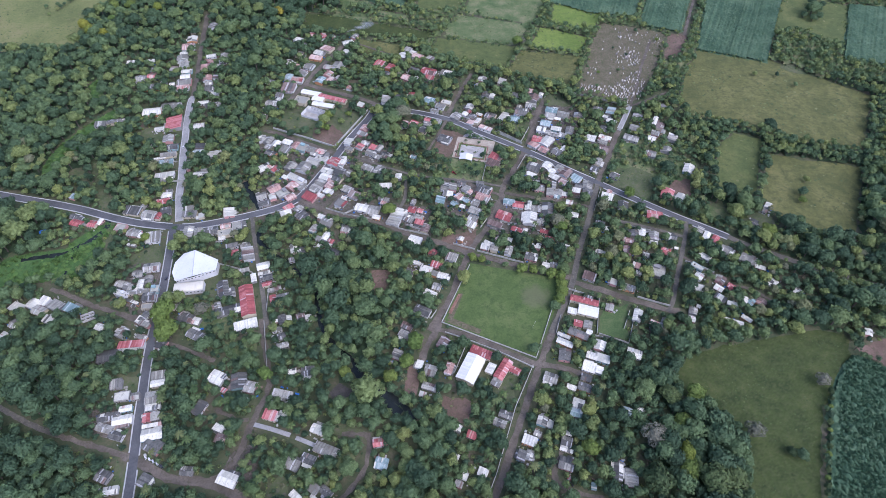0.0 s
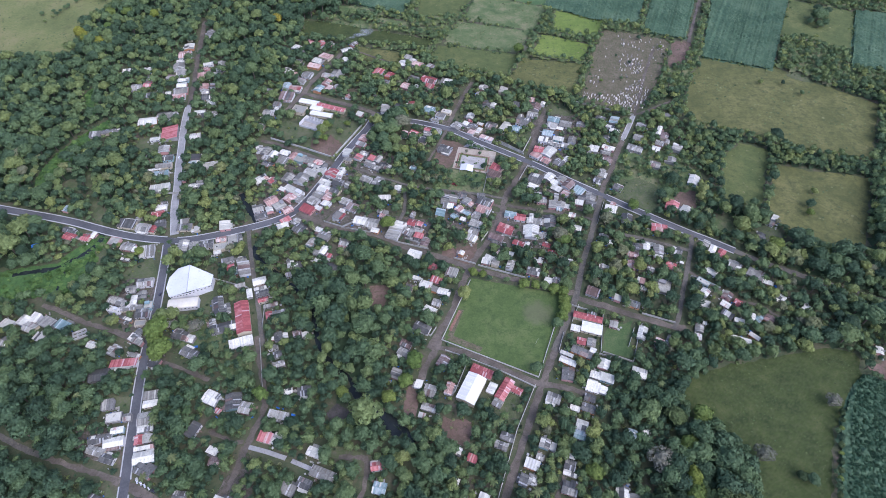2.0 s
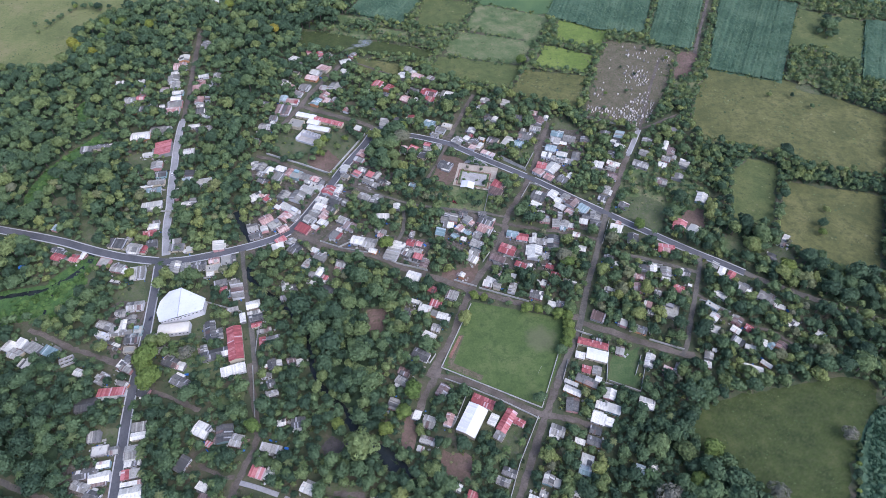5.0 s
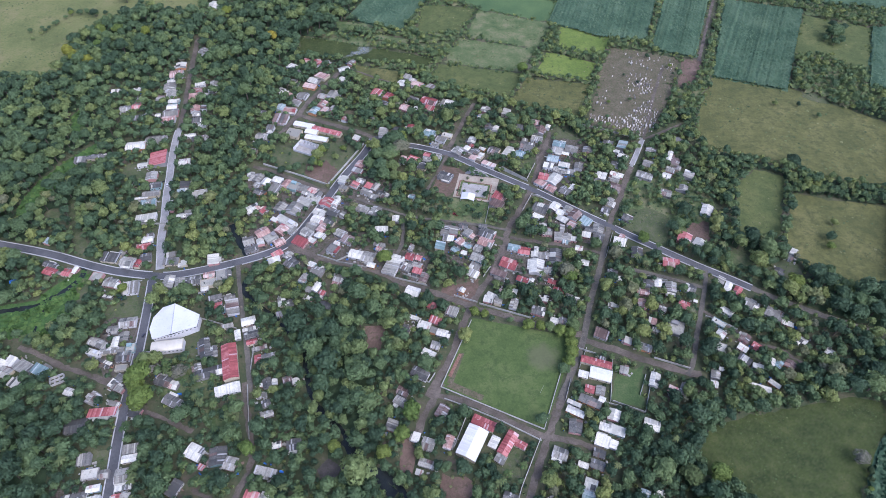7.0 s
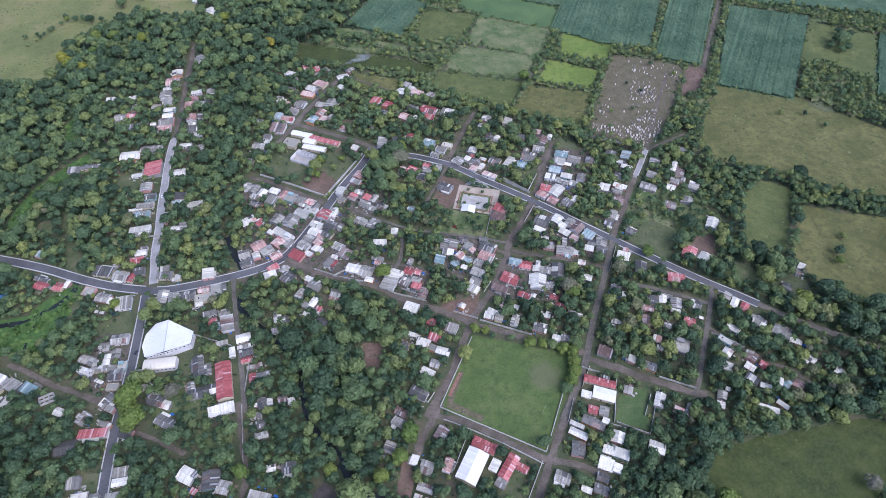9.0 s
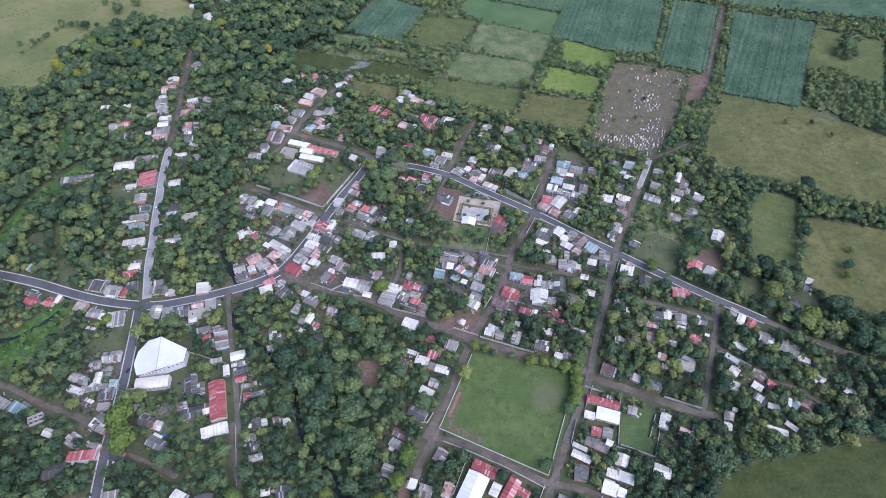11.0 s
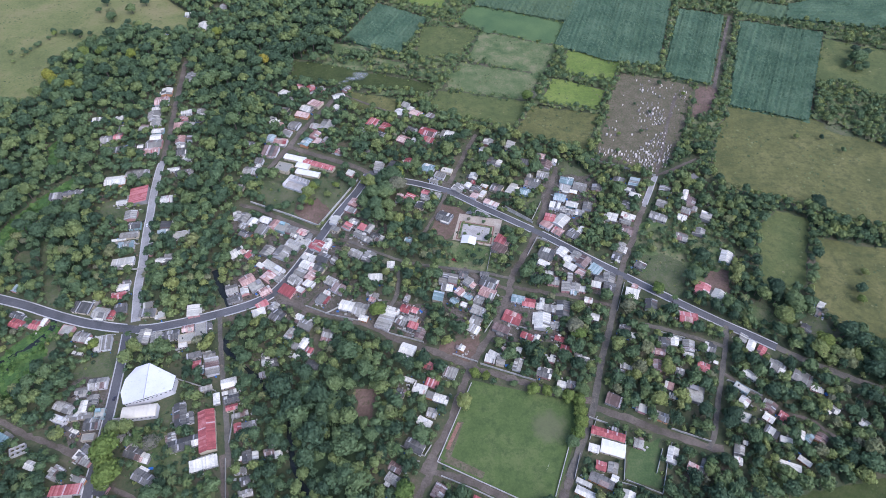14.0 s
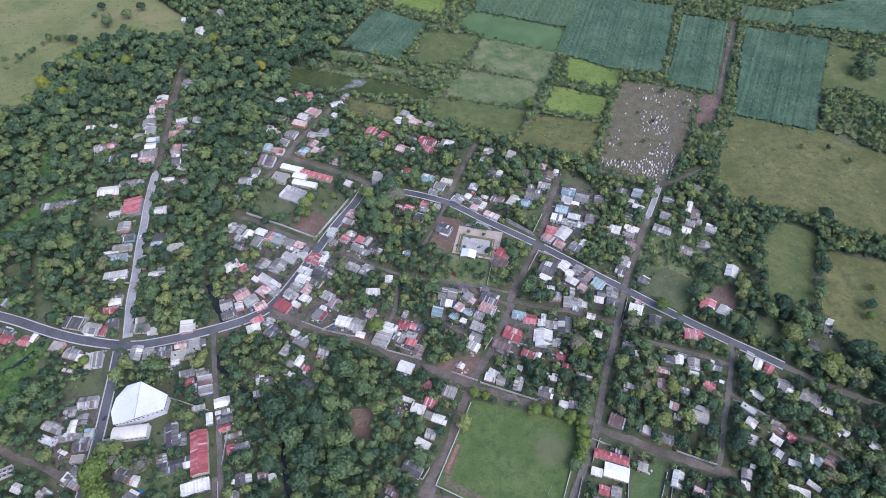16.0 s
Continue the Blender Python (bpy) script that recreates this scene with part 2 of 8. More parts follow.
ROOFS = {
    "W": ("white-painted sheet-metal", ((0.2, C(0.436, 0.419, 0.333)), (0.5, C(0.595, 0.567, 0.450)), (0.8, C(0.720, 0.682, 0.539))), C(0.363, 0.330, 0.246)),
    "w": ("clean white sheet-metal", ((0.2, C(0.642, 0.617, 0.535)), (0.5, C(0.723, 0.697, 0.608)), (0.8, C(0.793, 0.766, 0.663))), C(0.583, 0.572, 0.504)),
    "g": ("weathered grey zinc", ((0.2, C(0.166, 0.159, 0.128)), (0.5, C(0.252, 0.240, 0.193)), (0.8, C(0.361, 0.344, 0.276))), C(0.137, 0.107, 0.074)),
    "d": ("dark grey fibre-cement", ((0.2, C(0.069, 0.069, 0.061)), (0.5, C(0.110, 0.107, 0.091)), (0.8, C(0.175, 0.168, 0.141))), C(0.065, 0.054, 0.038)),
    "r": ("red-painted sheet-metal", ((0.2, C(0.225, 0.060, 0.054)), (0.5, C(0.345, 0.098, 0.086)), (0.8, C(0.490, 0.200, 0.176))), C(0.278, 0.097, 0.080)),
    "k": ("faded pink sheet-metal", ((0.2, C(0.283, 0.166, 0.131)), (0.5, C(0.419, 0.267, 0.208)), (0.8, C(0.577, 0.424, 0.338))), C(0.231, 0.138, 0.093)),
    "t": ("blue-green painted metal", ((0.2, C(0.140, 0.206, 0.194)), (0.5, C(0.230, 0.314, 0.288)), (0.8, C(0.370, 0.421, 0.387))), C(0.200, 0.196, 0.162)),
    "c": ("pale concrete slab", ((0.2, C(0.285, 0.270, 0.212)), (0.5, C(0.398, 0.381, 0.298)), (0.8, C(0.522, 0.493, 0.392))), C(0.190, 0.177, 0.134)),
    "b": ("rusty brown sheet-metal", ((0.2, C(0.104, 0.071, 0.055)), (0.5, C(0.176, 0.121, 0.097)), (0.8, C(0.259, 0.202, 0.166))), C(0.104, 0.061, 0.041)),
}
for key, (words, stops, stain) in ROOFS.items():
    M["roof_" + key] = surface("roof_" + words.replace(" ", "_"), stops, 5, 0.6, rough=0.55, bump=0.08, sheet=0.0 if key == "c" else 0.55, per_object=0.75, stain=stain, stain_at=(0.52, 0.68))
WALLS = [("white", C(0.6, 0.59, 0.56)), ("cream", C(0.55, 0.48, 0.34)), ("pink", C(0.5, 0.28, 0.25)), ("turquoise", C(0.3, 0.42, 0.41)), ("bare block", C(0.28, 0.27, 0.25)), ("orange", C(0.5, 0.25, 0.12))]
for words, c in WALLS:
    M["wall_" + words] = surface("wall_" + words.replace(" ", "_"), ((0.25, tuple(v * 0.8 for v in c)), (0.75, c)), 4, 0.5, bump=0.1, stain=tuple(v * 0.5 for v in c), stain_at=(0.6, 0.8))
M["door"] = surface("door_paint", ((0.3, C(0.08, 0.05, 0.035)), (0.7, C(0.2, 0.14, 0.1))), 3, 0.3, per_object=0.6)
M["glass"] = surface("dark_glass", ((0.3, C(0.02, 0.022, 0.025)), (0.7, C(0.05, 0.055, 0.06))), 3, 0.5, rough=0.15, bump=0)
M["tank"] = surface("black_plastic", ((0.3, C(0.02, 0.02, 0.02)), (0.7, C(0.05, 0.05, 0.05))), 2, 0.3, rough=0.5)
M["marble"] = surface("grave_plaster", ((0.2, C(0.191, 0.175, 0.149)), (0.5, C(0.360, 0.330, 0.277)), (0.8, C(0.594, 0.543, 0.455))), 6, 0.5, per_object=0.9, bump=0.1)
M["terracotta"] = surface("terracotta_edge", ((0.25, C(0.16, 0.085, 0.06)), (0.5, C(0.24, 0.125, 0.085)), (0.75, C(0.3, 0.17, 0.12))), 5, 0.6, stain=C(0.1, 0.09, 0.055), stain_at=(0.5, 0.66))


# ---- mesh tools ----
def mesh_of(name, verts, faces, mats, index=None):
    me = bpy.data.meshes.new(name)
    me.from_pydata([tuple(map(float, p)) for p in verts], [], [tuple(map(int, q)) for q in faces])
    for m in mats:
        me.materials.append(m)
    if index is not None:
        me.polygons.foreach_set("material_index", index)
    me.update()
    return me


def tri_mesh(name, verts, tris, mats, index=None, tint=None):
    """A large mesh of triangles from arrays."""
    me = bpy.data.meshes.new(name)
    n = len(tris)
    me.vertices.add(len(verts))
    me.vertices.foreach_set("co", np.asarray(verts, np.float32).ravel())
    me.loops.add(3 * n)
    me.loops.foreach_set("vertex_index", np.asarray(tris, np.int32).ravel())
    me.polygons.add(n)
    me.polygons.foreach_set("loop_start", np.arange(0, 3 * n, 3, dtype=np.int32))
    for m in mats:
        me.materials.append(m)
    if index is not None:
        me.polygons.foreach_set("material_index", np.asarray(index, np.int32))
    if tint is not None:
        a = me.attributes.new("tint", "FLOAT", "FACE")
        a.data.foreach_set("value", np.asarray(tint, np.float32))
    me.update(calc_edges=True)
    me.validate()
    return me


def child(name, me, parent, m=None, label=""):
    ob = new(name, me)
    ob.parent = parent
    if m is not None:
        ob.matrix_basis = m
    return tagged(ob, label) if label else ob


BOX = ((0, 1, 3, 2), (4, 6, 7, 5), (0, 4, 5, 1), (2, 3, 7, 6), (0, 2, 6, 4), (1, 5, 7, 3))


def box(x0, x1, y0, y1, z0, z1):
    return [(x, y, z) for x in (x0, x1) for y in (y0, y1) for z in (z0, z1)], [tuple(f) for f in BOX]


def boxes(*dims):
    verts, faces = [], []
    for d in dims:
        v, f = box(*d)
        faces += [tuple(i + len(verts) for i in q) for q in f]
        verts += v
    return verts, faces


# ---- plan: what stands where, in cells of two metres ----
CELL, X0, Y0, NX, NY = 2.0, -800.0, 40.0, 800, 600
CX, CY = np.meshgrid(X0 + CELL * (np.arange(NX) + 0.5), Y0 + CELL * (np.arange(NY) + 0.5))
taken = np.zeros((NY, NX), bool)
lived = np.zeros((NY, NX), bool)
solid = np.zeros((NY, NX), bool)
spread = np.zeros((NY, NX), bool)
bare_land = np.zeros((NY, NX), bool)


def inside(px, py, poly):
    hit = np.zeros(np.shape(px), bool)
    for (ax, ay), (bx, by) in zip(poly, poly[1:] + poly[:1]):
        if ay == by:
            continue
        cross = ((ay > py) != (by > py)) & (px < (bx - ax) * (py - ay) / (by - ay) + ax)
        hit ^= cross
    return hit


def take_line(a, b, r):
    dx, dy = b[0] - a[0], b[1] - a[1]
    s = np.clip(((CX - a[0]) * dx + (CY - a[1]) * dy) / (dx * dx + dy * dy + 1e-9), 0, 1)
    hit = np.hypot(CX - a[0] - s * dx, CY - a[1] - s * dy) < r
    taken[hit] = True
    solid[hit] = True


# ---- ground ----
side = [-4000, -1500, -800, 800, 1500, 4000]
gv = [(x, y + 500, 0) for y in side for x in side]
gf = [(j * 6 + i, j * 6 + i + 1, j * 6 + i + 7, j * 6 + i + 6) for j in range(5) for i in range(5)]
tagged(new("ground", mesh_of("ground", gv, gf, [M["ground"]])), "patchy green and brown ground of the valley", "ground", kind="structure")

PATCHES, OPEN = [], []


def patch(name, kind, pts):
    """A field, clearing or yard: a sheet with an uneven border just above the ground; cane stands as a rough crop."""
    rng = np.random.default_rng(len(PATCHES) + 5)
    rim = []
    straight = kind in ("pitch",)
    for (ax, ay), (bx, by) in zip(pts, pts[1:] + pts[:1]):
        n = max(1, int(math.hypot(bx - ax, by - ay) / 5))
        for k in range(n):
            s = k / n
            j = 0.0 if straight else 1.1
            rim.append((ax + (bx - ax) * s + rng.normal(0, j), ay + (by - ay) * s + rng.normal(0, j)))
    z = 0.02 + 0.0025 * len(PATCHES)
    PATCHES.append(name)
    OPEN.append((kind, pts))
    me = mesh_of(name, [(x, y, z) for x, y in rim], [tuple(range(len(rim)))], [M[kind if kind in M else "grass"]])
    words = {"meadow_lush": "lush bright-green wet meadow grass", "cane": "dense blue-green sugar cane field in rows", "canelite": "paler young sugar cane field", "pitch": "mown green grass of the football pitch", "bare": "bare brown trodden earth", "grass": "rough green grass clearing", "lime": "bright lime-green young crop field", "worn": "worn grass and bare earth between the graves", "lawn": "short green lawn inside a walled yard", "mud": "wet brown mud and driftwood beside the creek", "yard": "trodden grey-brown earth between close-set houses", "scrub": "dry scrubby grass with brown patches"}
    label = words.get(kind, "open %s grass of a pasture" % kind.replace("_", " "))
    tagged(new(name, me), label, name.replace("_", " "), kind="structure")
    if name == "clearing" and kind == "scrub":
        spread[inside(CX, CY, pts)] = True
        lived[inside(CX, CY, pts)] = True
    elif kind == "yard":
        spread[inside(CX, CY, pts)] = True
    else:
        taken[inside(CX, CY, pts)] = True
        if kind != "grass":
            bare_land[inside(CX, CY, pts)] = True
    if kind in ("cane", "canelite"):
        crop(pts, kind, z, rng)


def crop(pts, kind, z, rng):
    (ax, ay), (bx, by) = pts[1], pts[2]
    a = math.atan2(by - ay, bx - ax)
    u, w = np.array((math.cos(a), math.sin(a))), np.array((-math.sin(a), math.cos(a)))
    P = np.array(pts)
    us, ws = P @ u, P @ w
    du, dw = (1.5, 1.3) if min(p[1] for p in pts) < 250 else (2.2, 1.8)
    gu, gw = np.meshgrid(np.arange(us.min(), us.max(), du), np.arange(ws.min(), ws.max(), dw))
    rows = (np.arange(gu.shape[0]) % 2)[:, None]
    if du < 2:
        high = 1.3 + rows * 0.5 + rng.normal(0, 1.0, gu.shape)  # tall tousled cane
    else:
        high = 1.2 + rows * 1.0 + rng.normal(0, 0.4, gu.shape) + rng.normal(0, 0.4, (gu.shape[0], 1))
    gu, gw = gu + rng.normal(0, 0.25, gu.shape), gw + rng.normal(0, 0.15, gu.shape)
    x, y = gu * u[0] + gw * w[0], gu * u[1] + gw * w[1]
    keep = inside(x, y, pts)
    bald = np.sin(x * 0.06 + 1.3 * np.sin(y * 0.045)) * np.sin(y * 0.05 + 2.0)
    high = high - 0.9 * (bald > 0.86)
    n = gu.shape[1]
    idx = np.arange(gu.size).reshape(gu.shape)
    a0, a1, b0, b1 = idx[:-1, :-1], idx[:-1, 1:], idx[1:, :-1], idx[1:, 1:]
    ok = keep[:-1, :-1] & keep[:-1, 1:] & keep[1:, :-1] & keep[1:, 1:]
    tris = np.concatenate([np.stack([a0[ok], a1[ok], b1[ok]], 1), np.stack([a0[ok], b1[ok], b0[ok]], 1)])
    used, tris = np.unique(tris, return_inverse=True)
    V = np.stack([x.ravel(), y.ravel(), z + high.ravel()], 1)[used]
    row_of = np.broadcast_to(np.arange(gu.shape[0])[:, None], gu.shape)[:-1, :-1][ok]
    dice = rng.random(len(row_of))
    strong = rng.random(gu.shape[0])[row_of]
    # row shading put into colour: lighter leaves on raised rows, darker between
    pick = np.where((row_of % 2 == 1) & (dice < 0.2 + 0.3 * strong), 1, np.where((row_of % 2 == 0) & (dice < 0.3 + 0.4 * strong), 2, 0))
    other = np.where(rng.random(len(pick)) < 0.35, 0, pick)
    pick = np.concatenate([pick, other])
    tagged(new("cane_crop", tri_mesh("cane_crop", V, tris.reshape(-1, 3), [M[kind], M["cane_lit"], M["cane_shaded"]], pick)), "tall blue-green cane leaves standing in rows", "crop", kind="stuff")


# ---- streets ----
STREETS = []


def smooth(pts, step=3.0):
    P = [np.array(p) for p in pts]
    P = [2 * P[0] - P[1]] + P + [2 * P[-1] - P[-2]]
    out = []
    for i in range(1, len(P) - 2):
        n = max(1, int(np.linalg.norm(P[i + 1] - P[i]) / step))
        for k in range(n):
            s = k / n
            p0, p1, p2, p3 = P[i - 1:i + 3]
            out.append(0.5 * (2 * p1 + (p2 - p0) * s + (2 * p0 - 5 * p1 + 4 * p2 - p3) * s * s + (3 * p1 - p0 - 3 * p2 + p3) * s ** 3))
    return np.array(out + [P[-2]])


def road(name, kind, wide, pts, clear=1.7):
    line = smooth(pts)
    STREETS.append((name, kind, wide, line))
    for a, b in zip(line[:-1], line[1:]):
        take_line(a, b, wide / 2 + clear)
        # the verge on the south side is kept clear of trees
        south = 4.5 if kind in ("asphalt", "concrete") else min(2.0, clear)
        i0, i1 = int((min(a[1], b[1]) - south - wide / 2 - Y0) / CELL), int((max(a[1], b[1]) + 1 - Y0) / CELL)
        j0, j1 = int((min(a[0], b[0]) - wide / 2 - X0) / CELL), int((max(a[0], b[0]) + wide / 2 - X0) / CELL) + 1
        taken[max(i0, 0):max(i1, 0), max(j0, 0):max(j1, 0)] = True


def normals(line):
    d = np.gradient(line, axis=0)
    d /= np.linalg.norm(d, axis=1)[:, None] + 1e-9
    return np.stack([-d[:, 1], d[:, 0]], 1)


def lay_streets():
    rng = np.random.default_rng(3)
    for k, (name, kind, wide, line) in enumerate(STREETS):
        nrm = normals(line)
        z = 0.30 + 0.006 * k if kind in ("asphalt", "concrete", "asphalt_old") else 0.26 + 0.001 * k
        wob = rng.normal(0, 0.45, (len(line), 2)) if kind == "dirt" else rng.normal(0, 0.22, (len(line), 2)) if kind == "asphalt_old" else np.zeros((len(line), 2))
        L, R = line + nrm * (wide / 2 + wob[:, :1]), line - nrm * (wide / 2 + wob[:, 1:])
        n = len(line)
        V = [(x, y, z) for x, y in L] + [(x, y, z + 0.04) for x, y in line] + [(x, y, z) for x, y in R]
        V += [(x, y, -0.1) for x, y in L] + [(x, y, -0.1) for x, y in R]
        F = []
        for i in range(n - 1):
            F += [(i, n + i, n + i + 1, i + 1), (n + i, 2 * n + i, 2 * n + i + 1, n + i + 1), (3 * n + i, i, i + 1, 3 * n + i + 1), (2 * n + i, 4 * n + i, 4 * n + i + 1, 2 * n + i + 1)]
        words = {"asphalt": "smooth dark grey asphalt village street", "asphalt_old": "worn grey asphalt street", "concrete": "pale concrete-paved street", "dirt": "trodden brown earth lane"}[kind]
        tagged(new(name, mesh_of(name, V, F, [M[kind]])), words, "street", kind="structure")
        if kind not in ("asphalt", "concrete") or name == "path":
            continue
        others = [(w2, l2) for j, (_, _, w2, l2) in enumerate(STREETS) if j != k]
        for sgn in (1, -1):
            run = []
            for i in range(n):
                p = line[i] + sgn * nrm[i] * (wide / 2 + 0.6)
                free = all(np.min(np.hypot(*(l2 - p).T)) > w2 / 2 + 0.8 for w2, l2 in others)
                if free:
                    run.append(i)
                if (not free or i == n - 1) and len(run) > 1:
                    V, F = [], []
                    for i2 in run:
                        for off, h in ((0.02, z + 0.02), (0.02, z + 0.17), (0.85, z + 0.18), (0.85, -0.1)):
                            q = line[i2] + sgn * nrm[i2] * (wide / 2 + off)
                            V.append((q[0], q[1], h))
                    for r in range(len(run) - 1):
                        for c in range(3):
                            F.append((4 * r + c, 4 * r + c + 1, 4 * r + c + 5, 4 * r + c + 4))
                    tagged(new("pavement", mesh_of("pavement", V, F, [M["kerb"]])), "narrow pale concrete pavement with kerb", "pavement", kind="structure")
                if not free:
                    run = []


def yard_wall(pts, high=2.1, thick=0.1):
    for a, b in zip(pts[:-1], pts[1:]):
        L = math.hypot(b[0] - a[0], b[1] - a[1])
        n = max(1, round(L / 3.2))
        dims = [(0, L, -thick, thick, 0, high), (0, L, -thick - 0.06, thick + 0.06, high, high + 0.1)]
        dims += [(L * k / n - 0.17, L * k / n + 0.17, -thick - 0.08, thick + 0.08, 0, high + 0.16) for k in range(n + 1)]
        V, F = boxes(*dims)
        ob = new("yard_wall", mesh_of("yard_wall", V, F, [M["line"]]))
        ob.matrix_basis = pose(a[0], a[1], 0, 0, 0, math.degrees(math.atan2(b[1] - a[1], b[0] - a[0])))
        tagged(ob, "whitewashed masonry yard wall with small piers", "wall", kind="structure")
        take_line(a, b, 1.0)


# ---- houses ----
def sheets(w, d, z0, z1, y0, y1, thick=0.06):
    """Roofing sheets laid side by side over a slope that rises from y0 to y1."""
    n = max(2, round(w / 1.0))
    up = [(-w / 2 + w * k / n, 0.045 * (k % 2)) for k in range(n + 1)]
    V = [(x, y0, z0 + e) for x, e in up] + [(x, y1, z1 + e) for x, e in up]
    V += [(x, y0, z0 - thick) for x in (-w / 2, w / 2)] + [(x, y1, z1 - thick) for x in (-w / 2, w / 2)]
    m = n + 1
    F = [(k, k + 1, m + k + 1, m + k) for k in range(n)]
    a, b, c, d2 = 2 * m, 2 * m + 1, 2 * m + 2, 2 * m + 3
    F += [(a, c, d2, b), (0, m, c, a), (n, b, d2, m + n), tuple(range(n + 1))[::-1] + (a, b), tuple(range(m, 2 * m)) + (d2, c)]
    return V, F


def patched(shape, code, rng, plain):
    """A roof slope; on many houses a run of its sheets has been replaced by others."""
    V, F = shape
    n = len(F) - 5
    index = [0] * len(F)
    if not plain and rng.random() < 0.45 and n > 3:
        a = int(rng.integers(0, n - 1))
        b = a + int(rng.integers(1, max(2, n // 2)))
        for k in range(a, min(b, n)):
            index[k] = 1
    other = str(rng.choice({"W": ["g", "d", "W", "k"], "g": ["W", "d", "b"], "d": ["g", "b", "W"], "r": ["k", "b", "g"], "k": ["r", "g", "W"], "t": ["g", "W"], "b": ["g", "d", "k"]}.get(code, ["g", "W"])))
    return mesh_of("roof_panel", V, F, [M["roof_" + code], M["roof_" + other]], index)


COUNT = [0]


def inset_panel(name, w, h, rim, depth, proud, mats):
    """A framed panel in one piece: the rim stands proud of the wall, the panel lies back inside it."""
    o = [(-w / 2 - rim, -rim), (w / 2 + rim, -rim), (w / 2 + rim, h + rim), (-w / 2 - rim, h + rim)]
    i = [(-w / 2, 0), (w / 2, 0), (w / 2, h), (-w / 2, h)]
    V = [(x, 0.05, z) for x, z in o] + [(x, -proud, z) for x, z in o] + [(x, -proud, z) for x, z in i] + [(x, -proud + depth, z) for x, z in i]
    F, k = [], []
    for r in range(3):
        for q in range(4):
            F.append((4 * r + q, 4 * r + (q + 1) % 4, 4 * r + 4 + (q + 1) % 4, 4 * r + 4 + q))
            k.append(1)
    F.append((12, 13, 14, 15))
    return mesh_of(name, V, F, mats, k + [0])


DOOR = inset_panel("door", 0.95, 2.05, 0.08, 0.05, 0.08, [M["door"], M["line"]])
WINDOW = inset_panel("window", 1.2, 1.0, 0.09, 0.06, 0.08, [M["glass"], M["line"]])


def openings(h, w, d, rng, floors=1):
    for fl in range(floors):
        z = fl * 2.9
        if fl == 0:
            child("door", DOOR, h, pose(rng.uniform(-0.2, 0.2) * w, -d / 2, 0.05))
        if w > 5:
            child("window", WINDOW, h, pose(-0.33 * w, -d / 2, z + 1.0))
            child("window", WINDOW, h, pose(0.33 * w, -d / 2, z + 1.0))
        if rng.random() < 0.65:
            continue
        side_x = w / 2 if rng.random() < 0.5 else -w / 2
        child("window", WINDOW, h, pose(side_x, 0, z + 1.0, 0, 0, 90 if side_x > 0 else -90))


